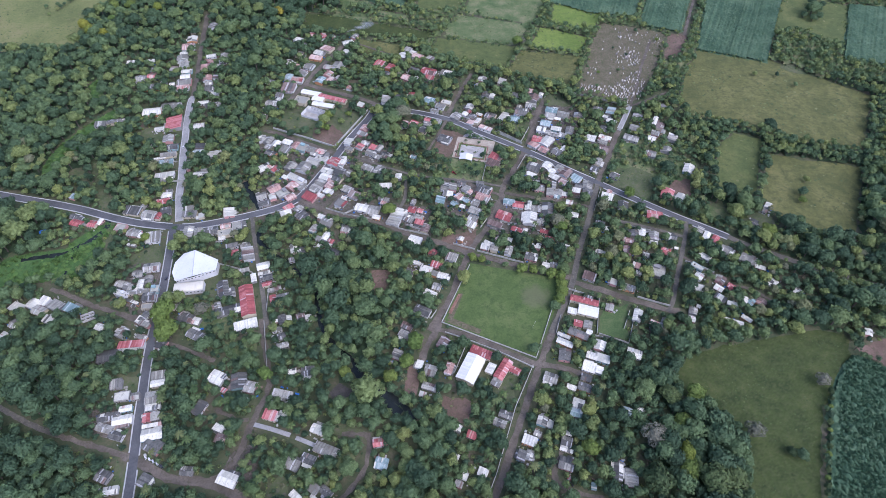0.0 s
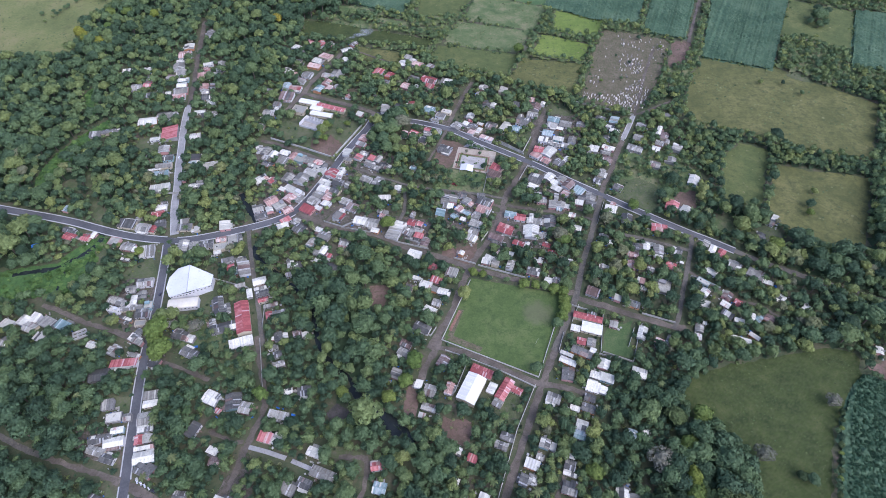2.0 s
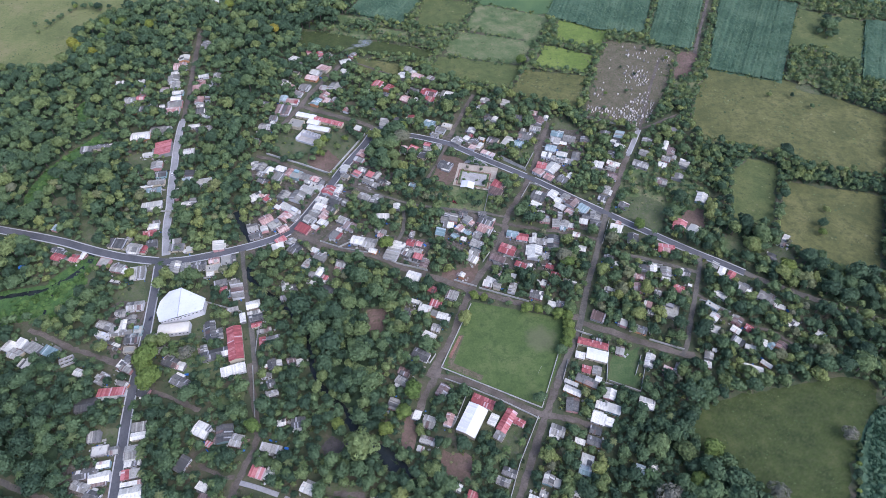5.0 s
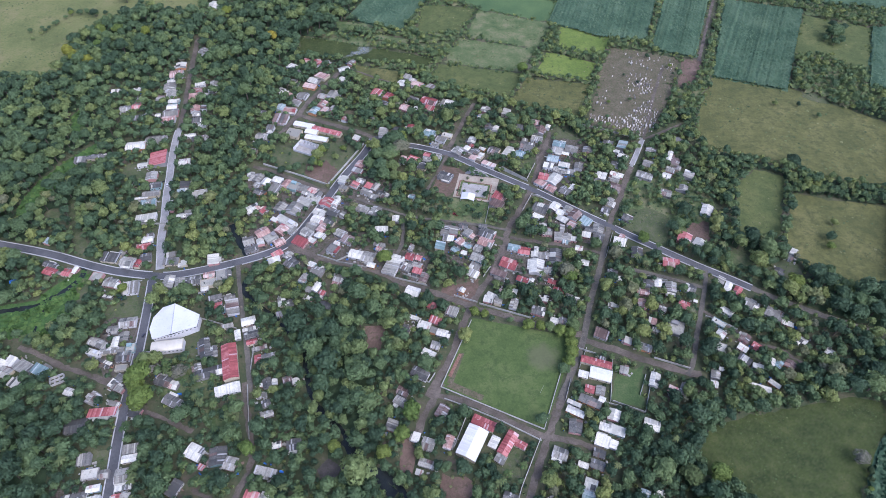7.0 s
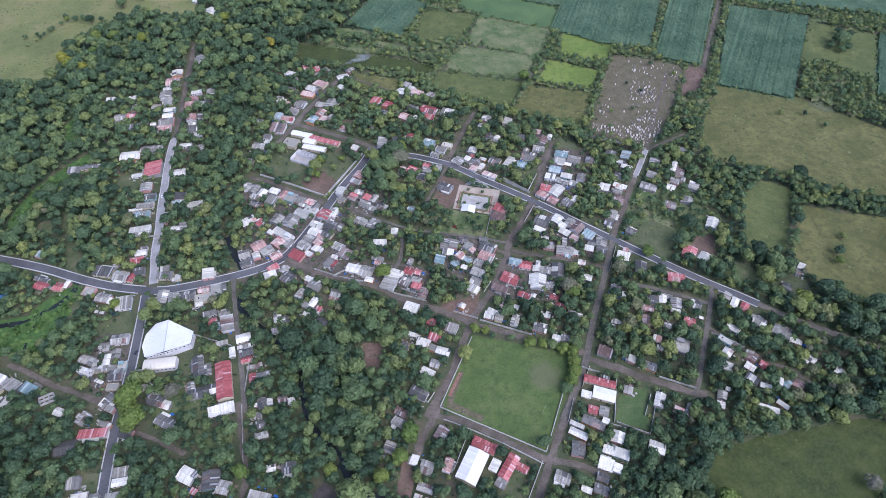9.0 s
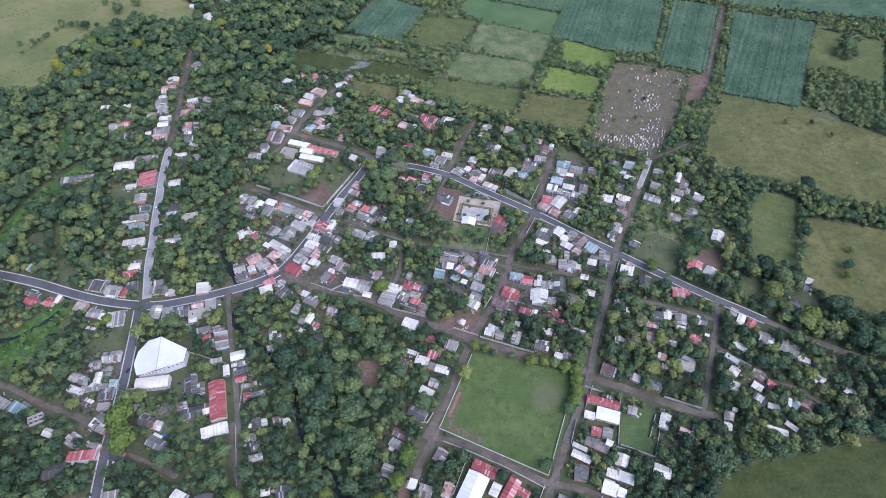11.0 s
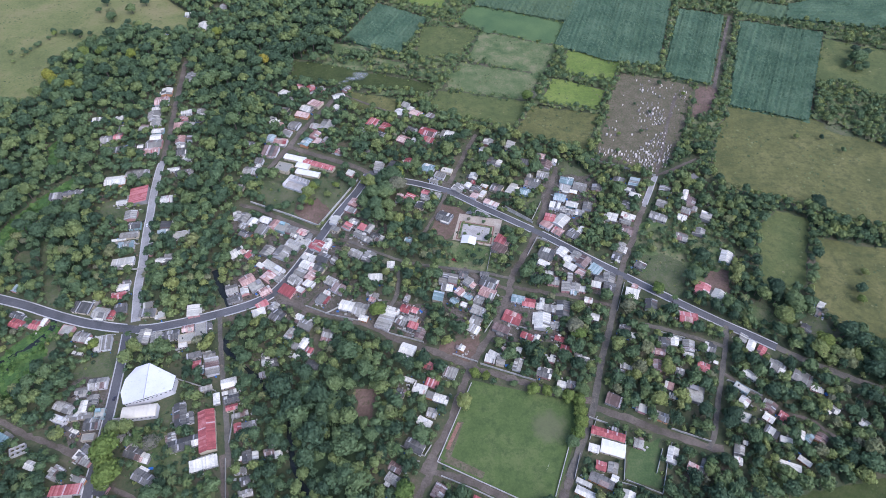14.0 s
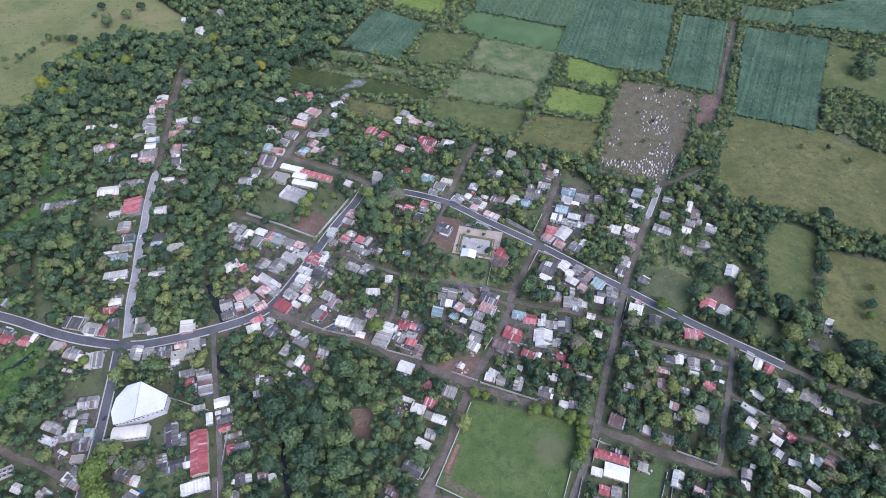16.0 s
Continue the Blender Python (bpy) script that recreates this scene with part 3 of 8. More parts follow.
def house(x, y, w, d, turn, code, name="", label="", high=None, floors=1, steep=None, gable=None):
    rng = np.random.default_rng(COUNT[0] + 11)
    COUNT[0] += 1
    small = min(w, d) < 4.2
    words = ROOFS[code][0]
    wall_words = "cream" if name else WALLS[int(rng.choice(6, p=[0.42, 0.17, 0.12, 0.04, 0.21, 0.04]))][0]
    sort = "shed" if small else "flat_roofed_house" if code == "c" else "cottage" if w * d < 68 else "house"
    h = new(name or sort)
    tagged(h, label or ("small %s shed under %s roof" if small else "%s {} under a low %s roof".format(sort.replace("_", " "))) % (wall_words, words), "building" if name else sort.replace("_", " "), "" if name else "village " + sort.replace("_", " ") + "s")
    flip = d > w
    h.matrix_basis = pose(x, y, 0, 0, 0, turn + (90 if flip else 0))
    if flip:
        w, d = d, w
    o = 0.0 if code == "c" else 0.35
    ww, dd = w - 2 * o, d - 2 * o
    wall_m, roof_m = M["wall_" + wall_words], M["roof_" + code]
    hh = (high or (2.3 if small else rng.uniform(2.6, 3.3))) * 1.0 + 2.9 * (floors - 1)
    if code == "c":
        tall = floors > 1 or (high is None and rng.random() < 0.12 and not small)
        hh = hh + (2.8 if tall and floors == 1 else 0)
        child("wall", mesh_of("wall", *boxes((-w / 2, w / 2, -d / 2, d / 2, 0, hh)), [wall_m]), h)
        t = 0.15
        slab_ob = child("roof_slab", mesh_of("roof_slab", *boxes((-w / 2 - 0.2, w / 2 + 0.2, -d / 2 - 0.2, d / 2 + 0.2, hh, hh + 0.14)), [roof_m]), h)
        ring = [(sx * (w / 2 - q), sy * (d / 2 - q), hh + 0.14 + z) for q, z in ((0, 0), (0, 0.5), (t, 0.5), (t, 0)) for sx, sy in ((-1, -1), (1, -1), (1, 1), (-1, 1))]
        F = [(4 * r + q, 4 * r + (q + 1) % 4, (4 * r + 4 + (q + 1) % 4) % 16, (4 * r + 4 + q) % 16) for r in range(4) for q in range(4)]
        child("parapet", mesh_of("parapet", ring, F, [wall_m]), slab_ob)
        if w > 6 and rng.random() < 0.3:
            child("stair_house", mesh_of("stair_house", *boxes((w * 0.15, w * 0.4, -d * 0.1, d * 0.35, hh + 0.14, hh + 2.2), (w * 0.13, w * 0.42, -d * 0.13, d * 0.38, hh + 2.2, hh + 2.32)), [wall_m]), slab_ob)
        elif rng.random() < 0.6:
            n = 12
            r = 0.55
            V = [(r * s * math.cos(2 * math.pi * k / n) - w * 0.25, r * s * math.sin(2 * math.pi * k / n), hh + 0.14 + z) for z, s in ((0, 1), (0.9, 1), (1.15, 0.6)) for k in range(n)]
            F = [(j * n + k, j * n + (k + 1) % n, (j + 1) * n + (k + 1) % n, (j + 1) * n + k) for j in range(2) for k in range(n)] + [tuple(range(2 * n, 3 * n))]
            child("water_tank", mesh_of("water_tank", V, F, [M["tank"]]), slab_ob, label="black plastic water tank")
        openings(h, w, d, rng, 2 if tall else 1)
        return h
    shed_roof = gable is False or (gable is None and (small or rng.random() < 0.25))
    if shed_roof:
        rise = dd * 0.13
        lo, hi = (0, rise) if rng.random() < 0.7 else (rise, 0)
        V = [(-ww / 2, -dd / 2, 0), (ww / 2, -dd / 2, 0), (ww / 2, dd / 2, 0), (-ww / 2, dd / 2, 0), (-ww / 2, -dd / 2, hh + lo), (ww / 2, -dd / 2, hh + lo), (ww / 2, dd / 2, hh + hi), (-ww / 2, dd / 2, hh + hi)]
        F = [(0, 1, 5, 4), (1, 2, 6, 5), (2, 3, 7, 6), (3, 0, 4, 7), (4, 5, 6, 7)]
        child("wall", mesh_of("wall", V, F, [wall_m]), h)
        k = o * (hi - lo) / dd
        child("roof_panel", patched(sheets(w, d, hh + lo - k + 0.09, hh + hi + k + 0.09, -d / 2, d / 2), code, rng, bool(name)), h)
    else:
        rise = dd / 2 * (steep or rng.uniform(0.2, 0.34))
        V = [(-ww / 2, -dd / 2, 0), (ww / 2, -dd / 2, 0), (ww / 2, dd / 2, 0), (-ww / 2, dd / 2, 0), (-ww / 2, -dd / 2, hh), (ww / 2, -dd / 2, hh), (ww / 2, dd / 2, hh), (-ww / 2, dd / 2, hh), (-ww / 2, 0, hh + rise), (ww / 2, 0, hh + rise)]
        F = [(0, 1, 5, 4), (1, 2, 6, 9, 5), (2, 3, 7, 6), (3, 0, 4, 8, 7), (4, 5, 9, 8), (6, 7, 8, 9)]
        child("wall", mesh_of("wall", V, F, [wall_m]), h)
        k = o * rise / (dd / 2)
        child("roof_panel", patched(sheets(w, d, hh - k + 0.09, hh + rise + 0.09, -d / 2, 0), code, rng, bool(name)), h)
        slope = child("roof_panel", patched(sheets(w, d, hh - k + 0.09, hh + rise + 0.09, d / 2, 0), code, rng, bool(name)), h)
        child("ridge_cap", mesh_of("ridge_cap", [(-w / 2, -0.22, hh + rise + 0.07), (w / 2, -0.22, hh + rise + 0.07), (w / 2, 0, hh + rise + 0.16), (-w / 2, 0, hh + rise + 0.16), (-w / 2, 0.22, hh + rise + 0.07), (w / 2, 0.22, hh + rise + 0.07)], [(0, 1, 2, 3), (3, 2, 5, 4)], [roof_m]), slope)
    openings(h, ww, dd, rng, floors)
    if not name and w > 5 and rng.random() < 0.5:
        # a lower lean-to against one long side
        lw, ld = w * rng.uniform(0.35, 0.8), rng.uniform(1.6, 2.8)
        lx = rng.uniform(-0.5, 0.5) * (w - lw)
        s = 1 if rng.random() < 0.65 else -1
        lm = M["roof_" + str(rng.choice(["g", "W", "d", code, "b"], p=[0.22, 0.3, 0.26, 0.1, 0.12]))]
        V, F = sheets(lw, ld, hh - 0.75, hh - 0.35, s * (dd / 2 + ld), s * dd / 2)
        child("lean_to_roof", mesh_of("lean_to_roof", [(x + lx, y, z) for x, y, z in V], F, [lm]), h)
        y0, y1 = sorted((s * (dd / 2 - 0.05), s * (dd / 2 + ld - 0.25)))
        V, F = box(lx - lw / 2 + 0.15, lx + lw / 2 - 0.15, y0, y1, 0, hh - 0.8)
        child("lean_to_wall", mesh_of("lean_to_wall", V, F, [M["wall_bare block"]]), h)
    return h


def claim(x, y, w, d, turn, front=2.0, margin=0.4):
    a = radians(turn)
    lx, ly = (CX - x) * math.cos(a) + (CY - y) * math.sin(a), -(CX - x) * math.sin(a) + (CY - y) * math.cos(a)
    taken[(np.abs(lx) < w / 2 + margin) & (np.abs(ly) < d / 2 + margin)] = True
    solid[(np.abs(lx) < w / 2 + 0.4) & (np.abs(ly) < d / 2 + 0.4)] = True
    ly2 = -(CX - x) * math.sin(a) + (CY + front - y) * math.cos(a)
    taken[(np.abs(lx) < w / 2) & (np.abs(ly2) < d / 2)] = True
    lived[np.hypot(CX - x, CY - y) < 17 + max(w, d) / 2] = True


PLACED = []


def held(x, y):
    i, j = int((y - Y0) / CELL), int((x - X0) / CELL)
    return solid[i, j]


def village(rows):
    PLACED.extend(rows)
    for x, y, w, d, turn, code in rows:
        if spread[int((y - Y0) / CELL), int((x - X0) / CELL)]:
            w, d = 1.12 * w, 1.12 * d  # roofs of the close-built blocks all but touch
        if code == "c" and int(10 * x) % 5 < 3:
            code = "W" if int(10 * y) % 2 else "g"  # sheeted over rather than cast
        house(x, y, w, d, turn, code)
        claim(x, y, w, d, turn)


# ---- fields and clearings ----
patch("pitch", "pitch", [(23.2, 318.4), (104.8, 299.8), (71.6, 224.8), (-1.5, 257.3)])
patch("clearing", "scrub", [(176.6, 472.9), (203.4, 491.5), (257.9, 468.8), (253.4, 426.4), (227.8, 392.3), (207.2, 417.3), (164.9, 426.9)])
patch("cemetery", "worn", [(208.5, 715.4), (234.6, 709.9), (284.3, 692.6), (255.3, 618.7), (229.6, 566.1), (209.3, 544.9), (174.8, 559.2), (153.2, 569.8), (172.4, 627.7), (189.8, 682.6)])
patch("pasture", "olive", [(313.9, 652.5), (391.5, 633.4), (446.4, 588.3), (483.2, 559.3), (433.7, 464.9), (393.1, 474.4), (354.8, 487.7), (320.7, 505.0), (288.6, 517.9), (268.7, 530.5), (262.9, 542.1), (281.1, 591.8)])
patch("cane_field", "cane", [(381.1, 835.5), (478.4, 806.0), (390.2, 624.6), (311.9, 652.6)])
patch("cane_field", "cane", [(310.8, 868.5), (365.6, 848.3), (304.6, 692.6), (252.7, 709.9)])
patch("cane_field", "cane", [(185.8, 927.8), (304.8, 885.9), (252.3, 729.0), (194.1, 740.3), (133.1, 776.7)])
patch("cane_field", "cane", [(-94.2, 884.1), (-24.5, 842.6), (-58.5, 755.4), (-131.4, 788.7)])
patch("cane_field", "canelite", [(397.4, 892.7), (460.3, 872.4), (438.8, 833.8), (378.8, 853.1)])
patch("cane_field", "cane", [(459.0, 878.1), (606.1, 926.9), (662.4, 925.8), (598.3, 797.7), (554.1, 814.1), (440.8, 839.1)])
patch("cane_field", "canelite", [(43.6, 951.2), (195.5, 933.6), (156.3, 830.8), (37.1, 876.1)])
patch("field", "green", [(11.9, 840.2), (36.2, 880.4), (156.2, 831.4), (136.6, 778.2), (46.5, 811.5)])
patch("field", "lime", [(148.7, 767.9), (212.1, 744.3), (190.9, 697.3), (141.4, 715.7)])
patch("field", "lime", [(125.0, 707.4), (182.1, 682.4), (168.2, 646.8), (108.1, 660.3)])
patch("field", "scrub", [(43.9, 809.9), (138.9, 775.5), (113.2, 714.0), (25.1, 745.0)])
patch("field", "scrub", [(17.9, 739.5), (112.6, 714.9), (91.5, 663.8), (-1.5, 686.3)])
patch("pasture", "olive", [(97.3, 652.9), (167.4, 638.7), (145.9, 579.1), (73.2, 605.8)])
patch("field", "green_grey", [(-7.1, 683.3), (93.4, 661.2), (72.7, 613.1), (-19.8, 650.0)])
patch("field", "meadow", [(-184.0, 744.8), (-128.9, 731.7), (-40.5, 703.2), (-14.3, 691.9), (-21.7, 677.2), (-95.3, 688.3), (-181.8, 702.8)])
patch("field", "olive", [(-108.5, 680.8), (-51.0, 664.8), (-56.5, 639.5), (-104.2, 650.4)])
patch("field", "green_grey", [(-29.8, 826.1), (42.7, 814.1), (16.0, 752.2), (-37.6, 750.4)])
patch("field", "lime", [(-75.7, 943.2), (2.6, 925.6), (-5.6, 866.7), (-73.6, 894.1)])
patch("plot", "bare", [(288.1, 692.6), (310.3, 686.3), (287.9, 642.5), (265.3, 630.0)])
patch("pasture", "green_grey", [(309.1, 494.3), (334.2, 484.1), (299.9, 401.1), (263.0, 403.5), (284.2, 470.3)])
patch("pasture", "olive", [(334.0, 460.9), (381.0, 448.6), (420.5, 439.7), (370.0, 343.3), (336.0, 352.5), (313.4, 367.0), (303.0, 392.9)])
patch("pasture", "meadow", [(176.9, 215.9), (197.2, 228.6), (228.6, 237.6), (259.4, 242.7), (295.8, 249.9), (317.5, 245.7), (316.6, 227.4), (304.3, 219.1), (281.4, 189.0), (275.3, 182.4), (249.1, 120.4), (232.6, 80.9), (190.4, 80.9), (203.7, 128.5), (209.8, 155.3), (207.9, 171.8), (193.1, 183.8), (175.1, 193.6)])
patch("cane_field", "cane", [(237.1, 80.9), (265.7, 151.3), (280.4, 186.8), (305.1, 219.1), (316.6, 227.4), (337.3, 215.7), (381.6, 193.4), (318.6, 80.8)])
patch("plot", "bare", [(321.0, 235.4), (349.6, 241.5), (381.8, 241.5), (366.3, 211.8), (337.7, 216.7)])
patch("pasture", "olive_pale", [(-713.4, 960.1), (-459.6, 961.6), (-338.9, 852.4), (-330.3, 803.9), (-395.9, 812.7), (-452.8, 780.7), (-472.6, 726.6), (-456.9, 660.6), (-494.8, 655.3), (-556.6, 650.6)])
patch("pasture", "meadow_lush", [(-386.0, 326.2), (-365.4, 330.7), (-335.3, 337.2), (-328.3, 304.3), (-359.1, 294.7), (-395.0, 289.5)])
patch("clearing", "grass", [(-173.6, 503.2), (-144.3, 487.7), (-113.5, 472.9), (-84.8, 526.1), (-109.8, 538.3), (-153.8, 524.1), (-172.4, 535.6), (-181.8, 516.4)])
patch("clearing", "grass", [(191.2, 442.8), (208.9, 429.0), (197.2, 394.2), (163.2, 418.7), (171.8, 437.8)])
patch("lawn", "lawn", [(130.4, 271.4), (152.3, 274.1), (144.7, 240.3), (122.6, 247.1)])
patch("clearing", "bare", [(-65.7, 310.1), (-46.1, 309.0), (-48.7, 293.4), (-48.5, 279.4), (-57.1, 287.3)])
patch("clearing", "bare", [(-0.6, 193.8), (20.1, 188.4), (18.4, 171.2), (3.4, 172.0), (-1.9, 184.9)])
patch("clearing", "yard", [(-147.3, 151.7), (-130.2, 160.5), (-126.5, 132.4), (-146.8, 129.5), (-151.2, 140.0)])
patch("clearing", "bare", [(-0.2, 348.5), (30.1, 358.5), (25.9, 328.2), (-2.1, 339.9)])
patch("clearing", "scrub", [(-6.9, 461.7), (8.1, 455.3), (52.1, 446.1), (46.0, 420.1), (-1.3, 424.4), (-13.6, 436.4)])
patch("clearing", "grass", [(-280.9, 323.5), (-257.2, 341.4), (-245.3, 319.3), (-269.8, 312.4)])
patch("clearing", "grass", [(-117.0, 132.4), (-106.3, 136.9), (-103.1, 117.8), (-117.3, 114.3)])
patch("clearing", "grass", [(-77.7, 172.1), (-54.9, 165.8), (-58.2, 157.6), (-78.7, 163.8)])
patch("clearing", "grass", [(-249.6, 210.3), (-232.4, 210.3), (-229.2, 194.1), (-237.7, 196.8)])
patch("clearing", "grass", [(-200.5, 289.9), (-192.5, 302.4), (-186.9, 282.0), (-194.8, 278.7)])
patch("clearing", "scrub", [(-198.5, 277.9), (-169.3, 264.8), (-164.4, 248.4), (-209.5, 249.7), (-208.2, 277.8)])
patch("clearing", "grass", [(257.1, 392.5), (269.0, 382.0), (258.8, 371.6), (241.3, 371.4)])
patch("clearing", "grass", [(282.8, 371.8), (304.6, 377.1), (309.1, 362.0), (300.9, 347.4), (283.5, 356.9)])
patch("clearing", "bare", [(223.4, 420.3), (244.0, 423.4), (234.5, 392.4), (221.7, 386.9), (217.1, 397.6)])
patch("clearing", "grass", [(-323.8, 500.8), (-304.3, 508.2), (-291.7, 478.4), (-320.6, 479.6)])
patch("clearing", "grass", [(-359.9, 452.6), (-353.9, 452.7), (-331.5, 410.1), (-308.9, 382.4), (-315.5, 371.8), (-333.8, 398.7)])
patch("clearing", "grass", [(71.0, 507.0), (91.2, 509.3), (85.5, 492.8), (72.9, 496.2)])
patch("clearing", "grass", [(-230.3, 155.8), (-219.5, 136.3), (-219.0, 145.9), (-211.7, 121.5), (-224.5, 128.8)])
patch("clearing", "grass", [(35.2, 198.3), (48.5, 207.6), (59.8, 214.6), (49.0, 184.9), (38.8, 187.1)])
patch("clearing", "grass", [(120.0, 565.4), (141.6, 541.4), (136.7, 525.9), (117.1, 541.2)])
patch("clearing", "bare", [(-37.2, 390.1), (-16.5, 384.9), (-17.3, 349.3), (-39.8, 363.9)])
patch("clearing", "bare", [(-102.6, 400.5), (-73.6, 389.8), (-58.1, 371.4), (-99.3, 378.9)])
patch("clearing", "bare", [(-2.5, 502.9), (23.5, 488.9), (3.2, 455.3), (-12.0, 468.2)])
patch("clearing", "scrub", [(248.1, 392.5), (278.7, 366.7), (266.4, 356.7), (234.1, 376.5)])
patch("pasture", "green_grey", [(473.0, 794.3), (514.4, 774.1), (548.0, 759.4), (500.6, 662.2), (480.8, 672.3), (467.5, 691.0), (449.1, 699.6), (425.8, 701.7)])
patch("clearing", "grass", [(400.2, 613.8), (411.4, 621.3), (423.9, 612.1), (429.9, 599.6), (414.2, 603.1)])
patch("cane_field", "cane", [(547.9, 763.9), (643.9, 742.6), (564.8, 591.4), (529.5, 616.9), (484.4, 631.4)])
patch("pasture", "meadow_lush", [(-336.3, 339.8), (-306.5, 341.8), (-304.1, 317.8), (-312.3, 298.2), (-327.1, 301.2)])
patch("pasture", "meadow_lush", [(-338.5, 341.6), (-324.4, 357.4), (-311.8, 366.6), (-301.5, 360.6), (-308.6, 344.2), (-316.2, 331.4), (-333.2, 323.0)])
patch("clearing", "grass", [(-373.7, 439.8), (-356.0, 433.8), (-352.7, 421.7), (-372.5, 427.5)])
patch("clearing", "bare", [(-141.7, 502.0), (-118.9, 507.9), (-104.7, 489.4), (-115.7, 473.5), (-136.0, 485.0)])
patch("clearing", "scrub", [(-178.0, 240.0), (-150.0, 241.0), (-143.0, 218.0), (-166.0, 224.0)])
patch("clearing", "bare", [(-28.8, 217.2), (-20.2, 222.0), (-19.5, 193.9), (-29.9, 193.9)])
patch("yard", "yard", [(-198.0, 488.8), (-112.5, 466.2), (-100.1, 486.6), (-97.7, 508.1), (-75.9, 502.4), (-47.2, 468.0), (-70.3, 447.1), (-89.3, 442.0), (-102.6, 400.5), (-124.3, 368.3), (-155.0, 386.4), (-174.1, 386.2), (-184.9, 423.0), (-155.4, 454.1), (-191.9, 460.4)])
patch("yard", "yard", [(-64.5, 389.8), (-37.2, 390.1), (-9.7, 384.9), (-13.0, 349.3), (-53.2, 366.3), (-98.9, 376.2), (-97.2, 411.9), (-71.4, 412.2)])
patch("yard", "yard", [(-0.2, 532.7), (45.2, 517.8), (44.2, 492.5), (-2.7, 517.5)])
patch("yard", "yard", [(101.5, 452.8), (149.4, 419.7), (143.0, 397.0), (99.7, 396.7), (75.2, 431.0)])
patch("yard", "yard", [(-1.3, 424.4), (48.0, 413.1), (39.7, 382.7), (21.4, 359.4), (-0.6, 379.7)])
patch("yard", "yard", [(-282.5, 299.4), (-272.7, 319.0), (-245.7, 319.3), (-232.7, 266.0), (-243.6, 251.1), (-266.5, 277.2)])
patch("yard", "yard", [(95.3, 541.1), (149.8, 541.4), (141.6, 489.7), (121.6, 456.2), (88.4, 468.9)])
patch("yard", "yard", [(-263.5, 185.3), (-232.4, 185.2), (-225.7, 159.8), (-251.2, 163.9)])
patch("yard", "yard", [(44.9, 396.2), (108.1, 391.3), (98.3, 350.3), (38.4, 349.8)])

patch("pasture", "olive_pale", [(-603.5, 730.3), (-502.0, 741.2), (-482.4, 728.6), (-469.5, 690.2), (-470.0, 667.6), (-510.9, 656.7), (-560.9, 652.5)])
patch("plot", "scrub", [(-146.6, 782.8), (-103.8, 775.3), (-91.5, 755.5), (-134.5, 755.4)])
patch("plot", "scrub", [(-87.8, 751.8), (-44.8, 736.5), (-46.9, 724.8), (-90.0, 738.7)])
patch("clearing", "scrub", [(-175.2, 765.1), (-128.8, 753.0), (-89.7, 736.3), (-45.5, 722.5), (7.4, 731.9), (11.3, 706.9), (-31.7, 709.0), (-98.4, 722.4), (-153.9, 738.5)])
patch("gully", "meadow_lush", [(-366.1, 536.0), (-355.1, 524.3), (-374.5, 489.1), (-384.6, 456.3), (-386.2, 428.0), (-398.9, 424.1), (-406.8, 452.2), (-397.9, 485.6), (-385.0, 513.0)])
patch("gully", "meadow_lush", [(-412.9, 583.8), (-403.9, 599.0), (-388.7, 563.9), (-386.1, 542.2), (-393.8, 540.4)])
patch("clearing", "grass", [(-311.0, 353.2), (-307.1, 360.4), (-299.3, 345.5), (-296.2, 328.3), (-298.0, 320.0), (-306.3, 336.8)])
patch("mud_bank", "mud", [(-86.0, 196.5), (-79.5, 202.4), (-70.3, 199.9), (-60.4, 197.8), (-69.5, 192.4), (-74.3, 185.9), (-80.9, 188.3)])

# ---- streets and walls ----
road("main_street", "asphalt", 6.8, [(-499.6, 420.9), (-442.0, 406.2), (-400.0, 396.7), (-371.7, 390.7), (-343.2, 383.5), (-323.0, 377.0), (-304.3, 371.3), (-281.5, 365.7), (-255.7, 362.0), (-236.0, 361.4), (-213.0, 366.3), (-190.1, 373.1), (-171.8, 379.4), (-155.2, 386.5), (-142.3, 395.6), (-134.4, 406.4), (-127.3, 420.2), (-115.0, 448.5), (-100.2, 484.5), (-83.1, 519.1), (-74.7, 544.3)])
road("main_street", "asphalt", 6.0, [(-74.7, 544.3), (-58.9, 541.5), (-44.3, 534.1), (-21.7, 527.7), (7.6, 516.2), (35.9, 497.3), (62.0, 480.8), (87.6, 464.1), (105.7, 451.0), (130.9, 432.5), (147.3, 421.1), (169.5, 405.2), (183.2, 395.9), (200.4, 384.1), (223.4, 369.0), (241.8, 358.0), (257.6, 347.9)])
road("main_street", "asphalt_old", 5.4, [(257.6, 347.9), (278.7, 334.7), (295.5, 325.8), (318.3, 314.9), (341.0, 303.9), (379.2, 288.2)], -0.6)
road("main_street", "asphalt", 6.2, [(-249.9, 359.8), (-245.3, 335.4), (-241.6, 313.1), (-237.8, 289.0), (-234.6, 263.5), (-232.5, 242.2), (-228.6, 217.3), (-224.0, 194.0), (-219.9, 172.1), (-215.7, 151.7), (-211.9, 132.4), (-209.0, 116.0), (-204.6, 93.9)])
road("street", "concrete", 5.6, [(-246.3, 368.2), (-252.1, 388.3), (-256.7, 404.9), (-261.2, 428.4), (-268.7, 459.8), (-274.0, 486.9), (-280.1, 515.8), (-285.0, 546.8), (-285.7, 560.7)])
road("street", "dirt", 5.2, [(-285.7, 560.7), (-290.2, 588.9), (-295.1, 620.8), (-303.4, 665.2), (-310.2, 708.1), (-316.0, 742.9)])
road("lane", "asphalt_old", 3.7, [(-179.7, 372.9), (-171.0, 343.1), (-160.9, 311.3), (-151.4, 282.3), (-142.8, 252.2)])
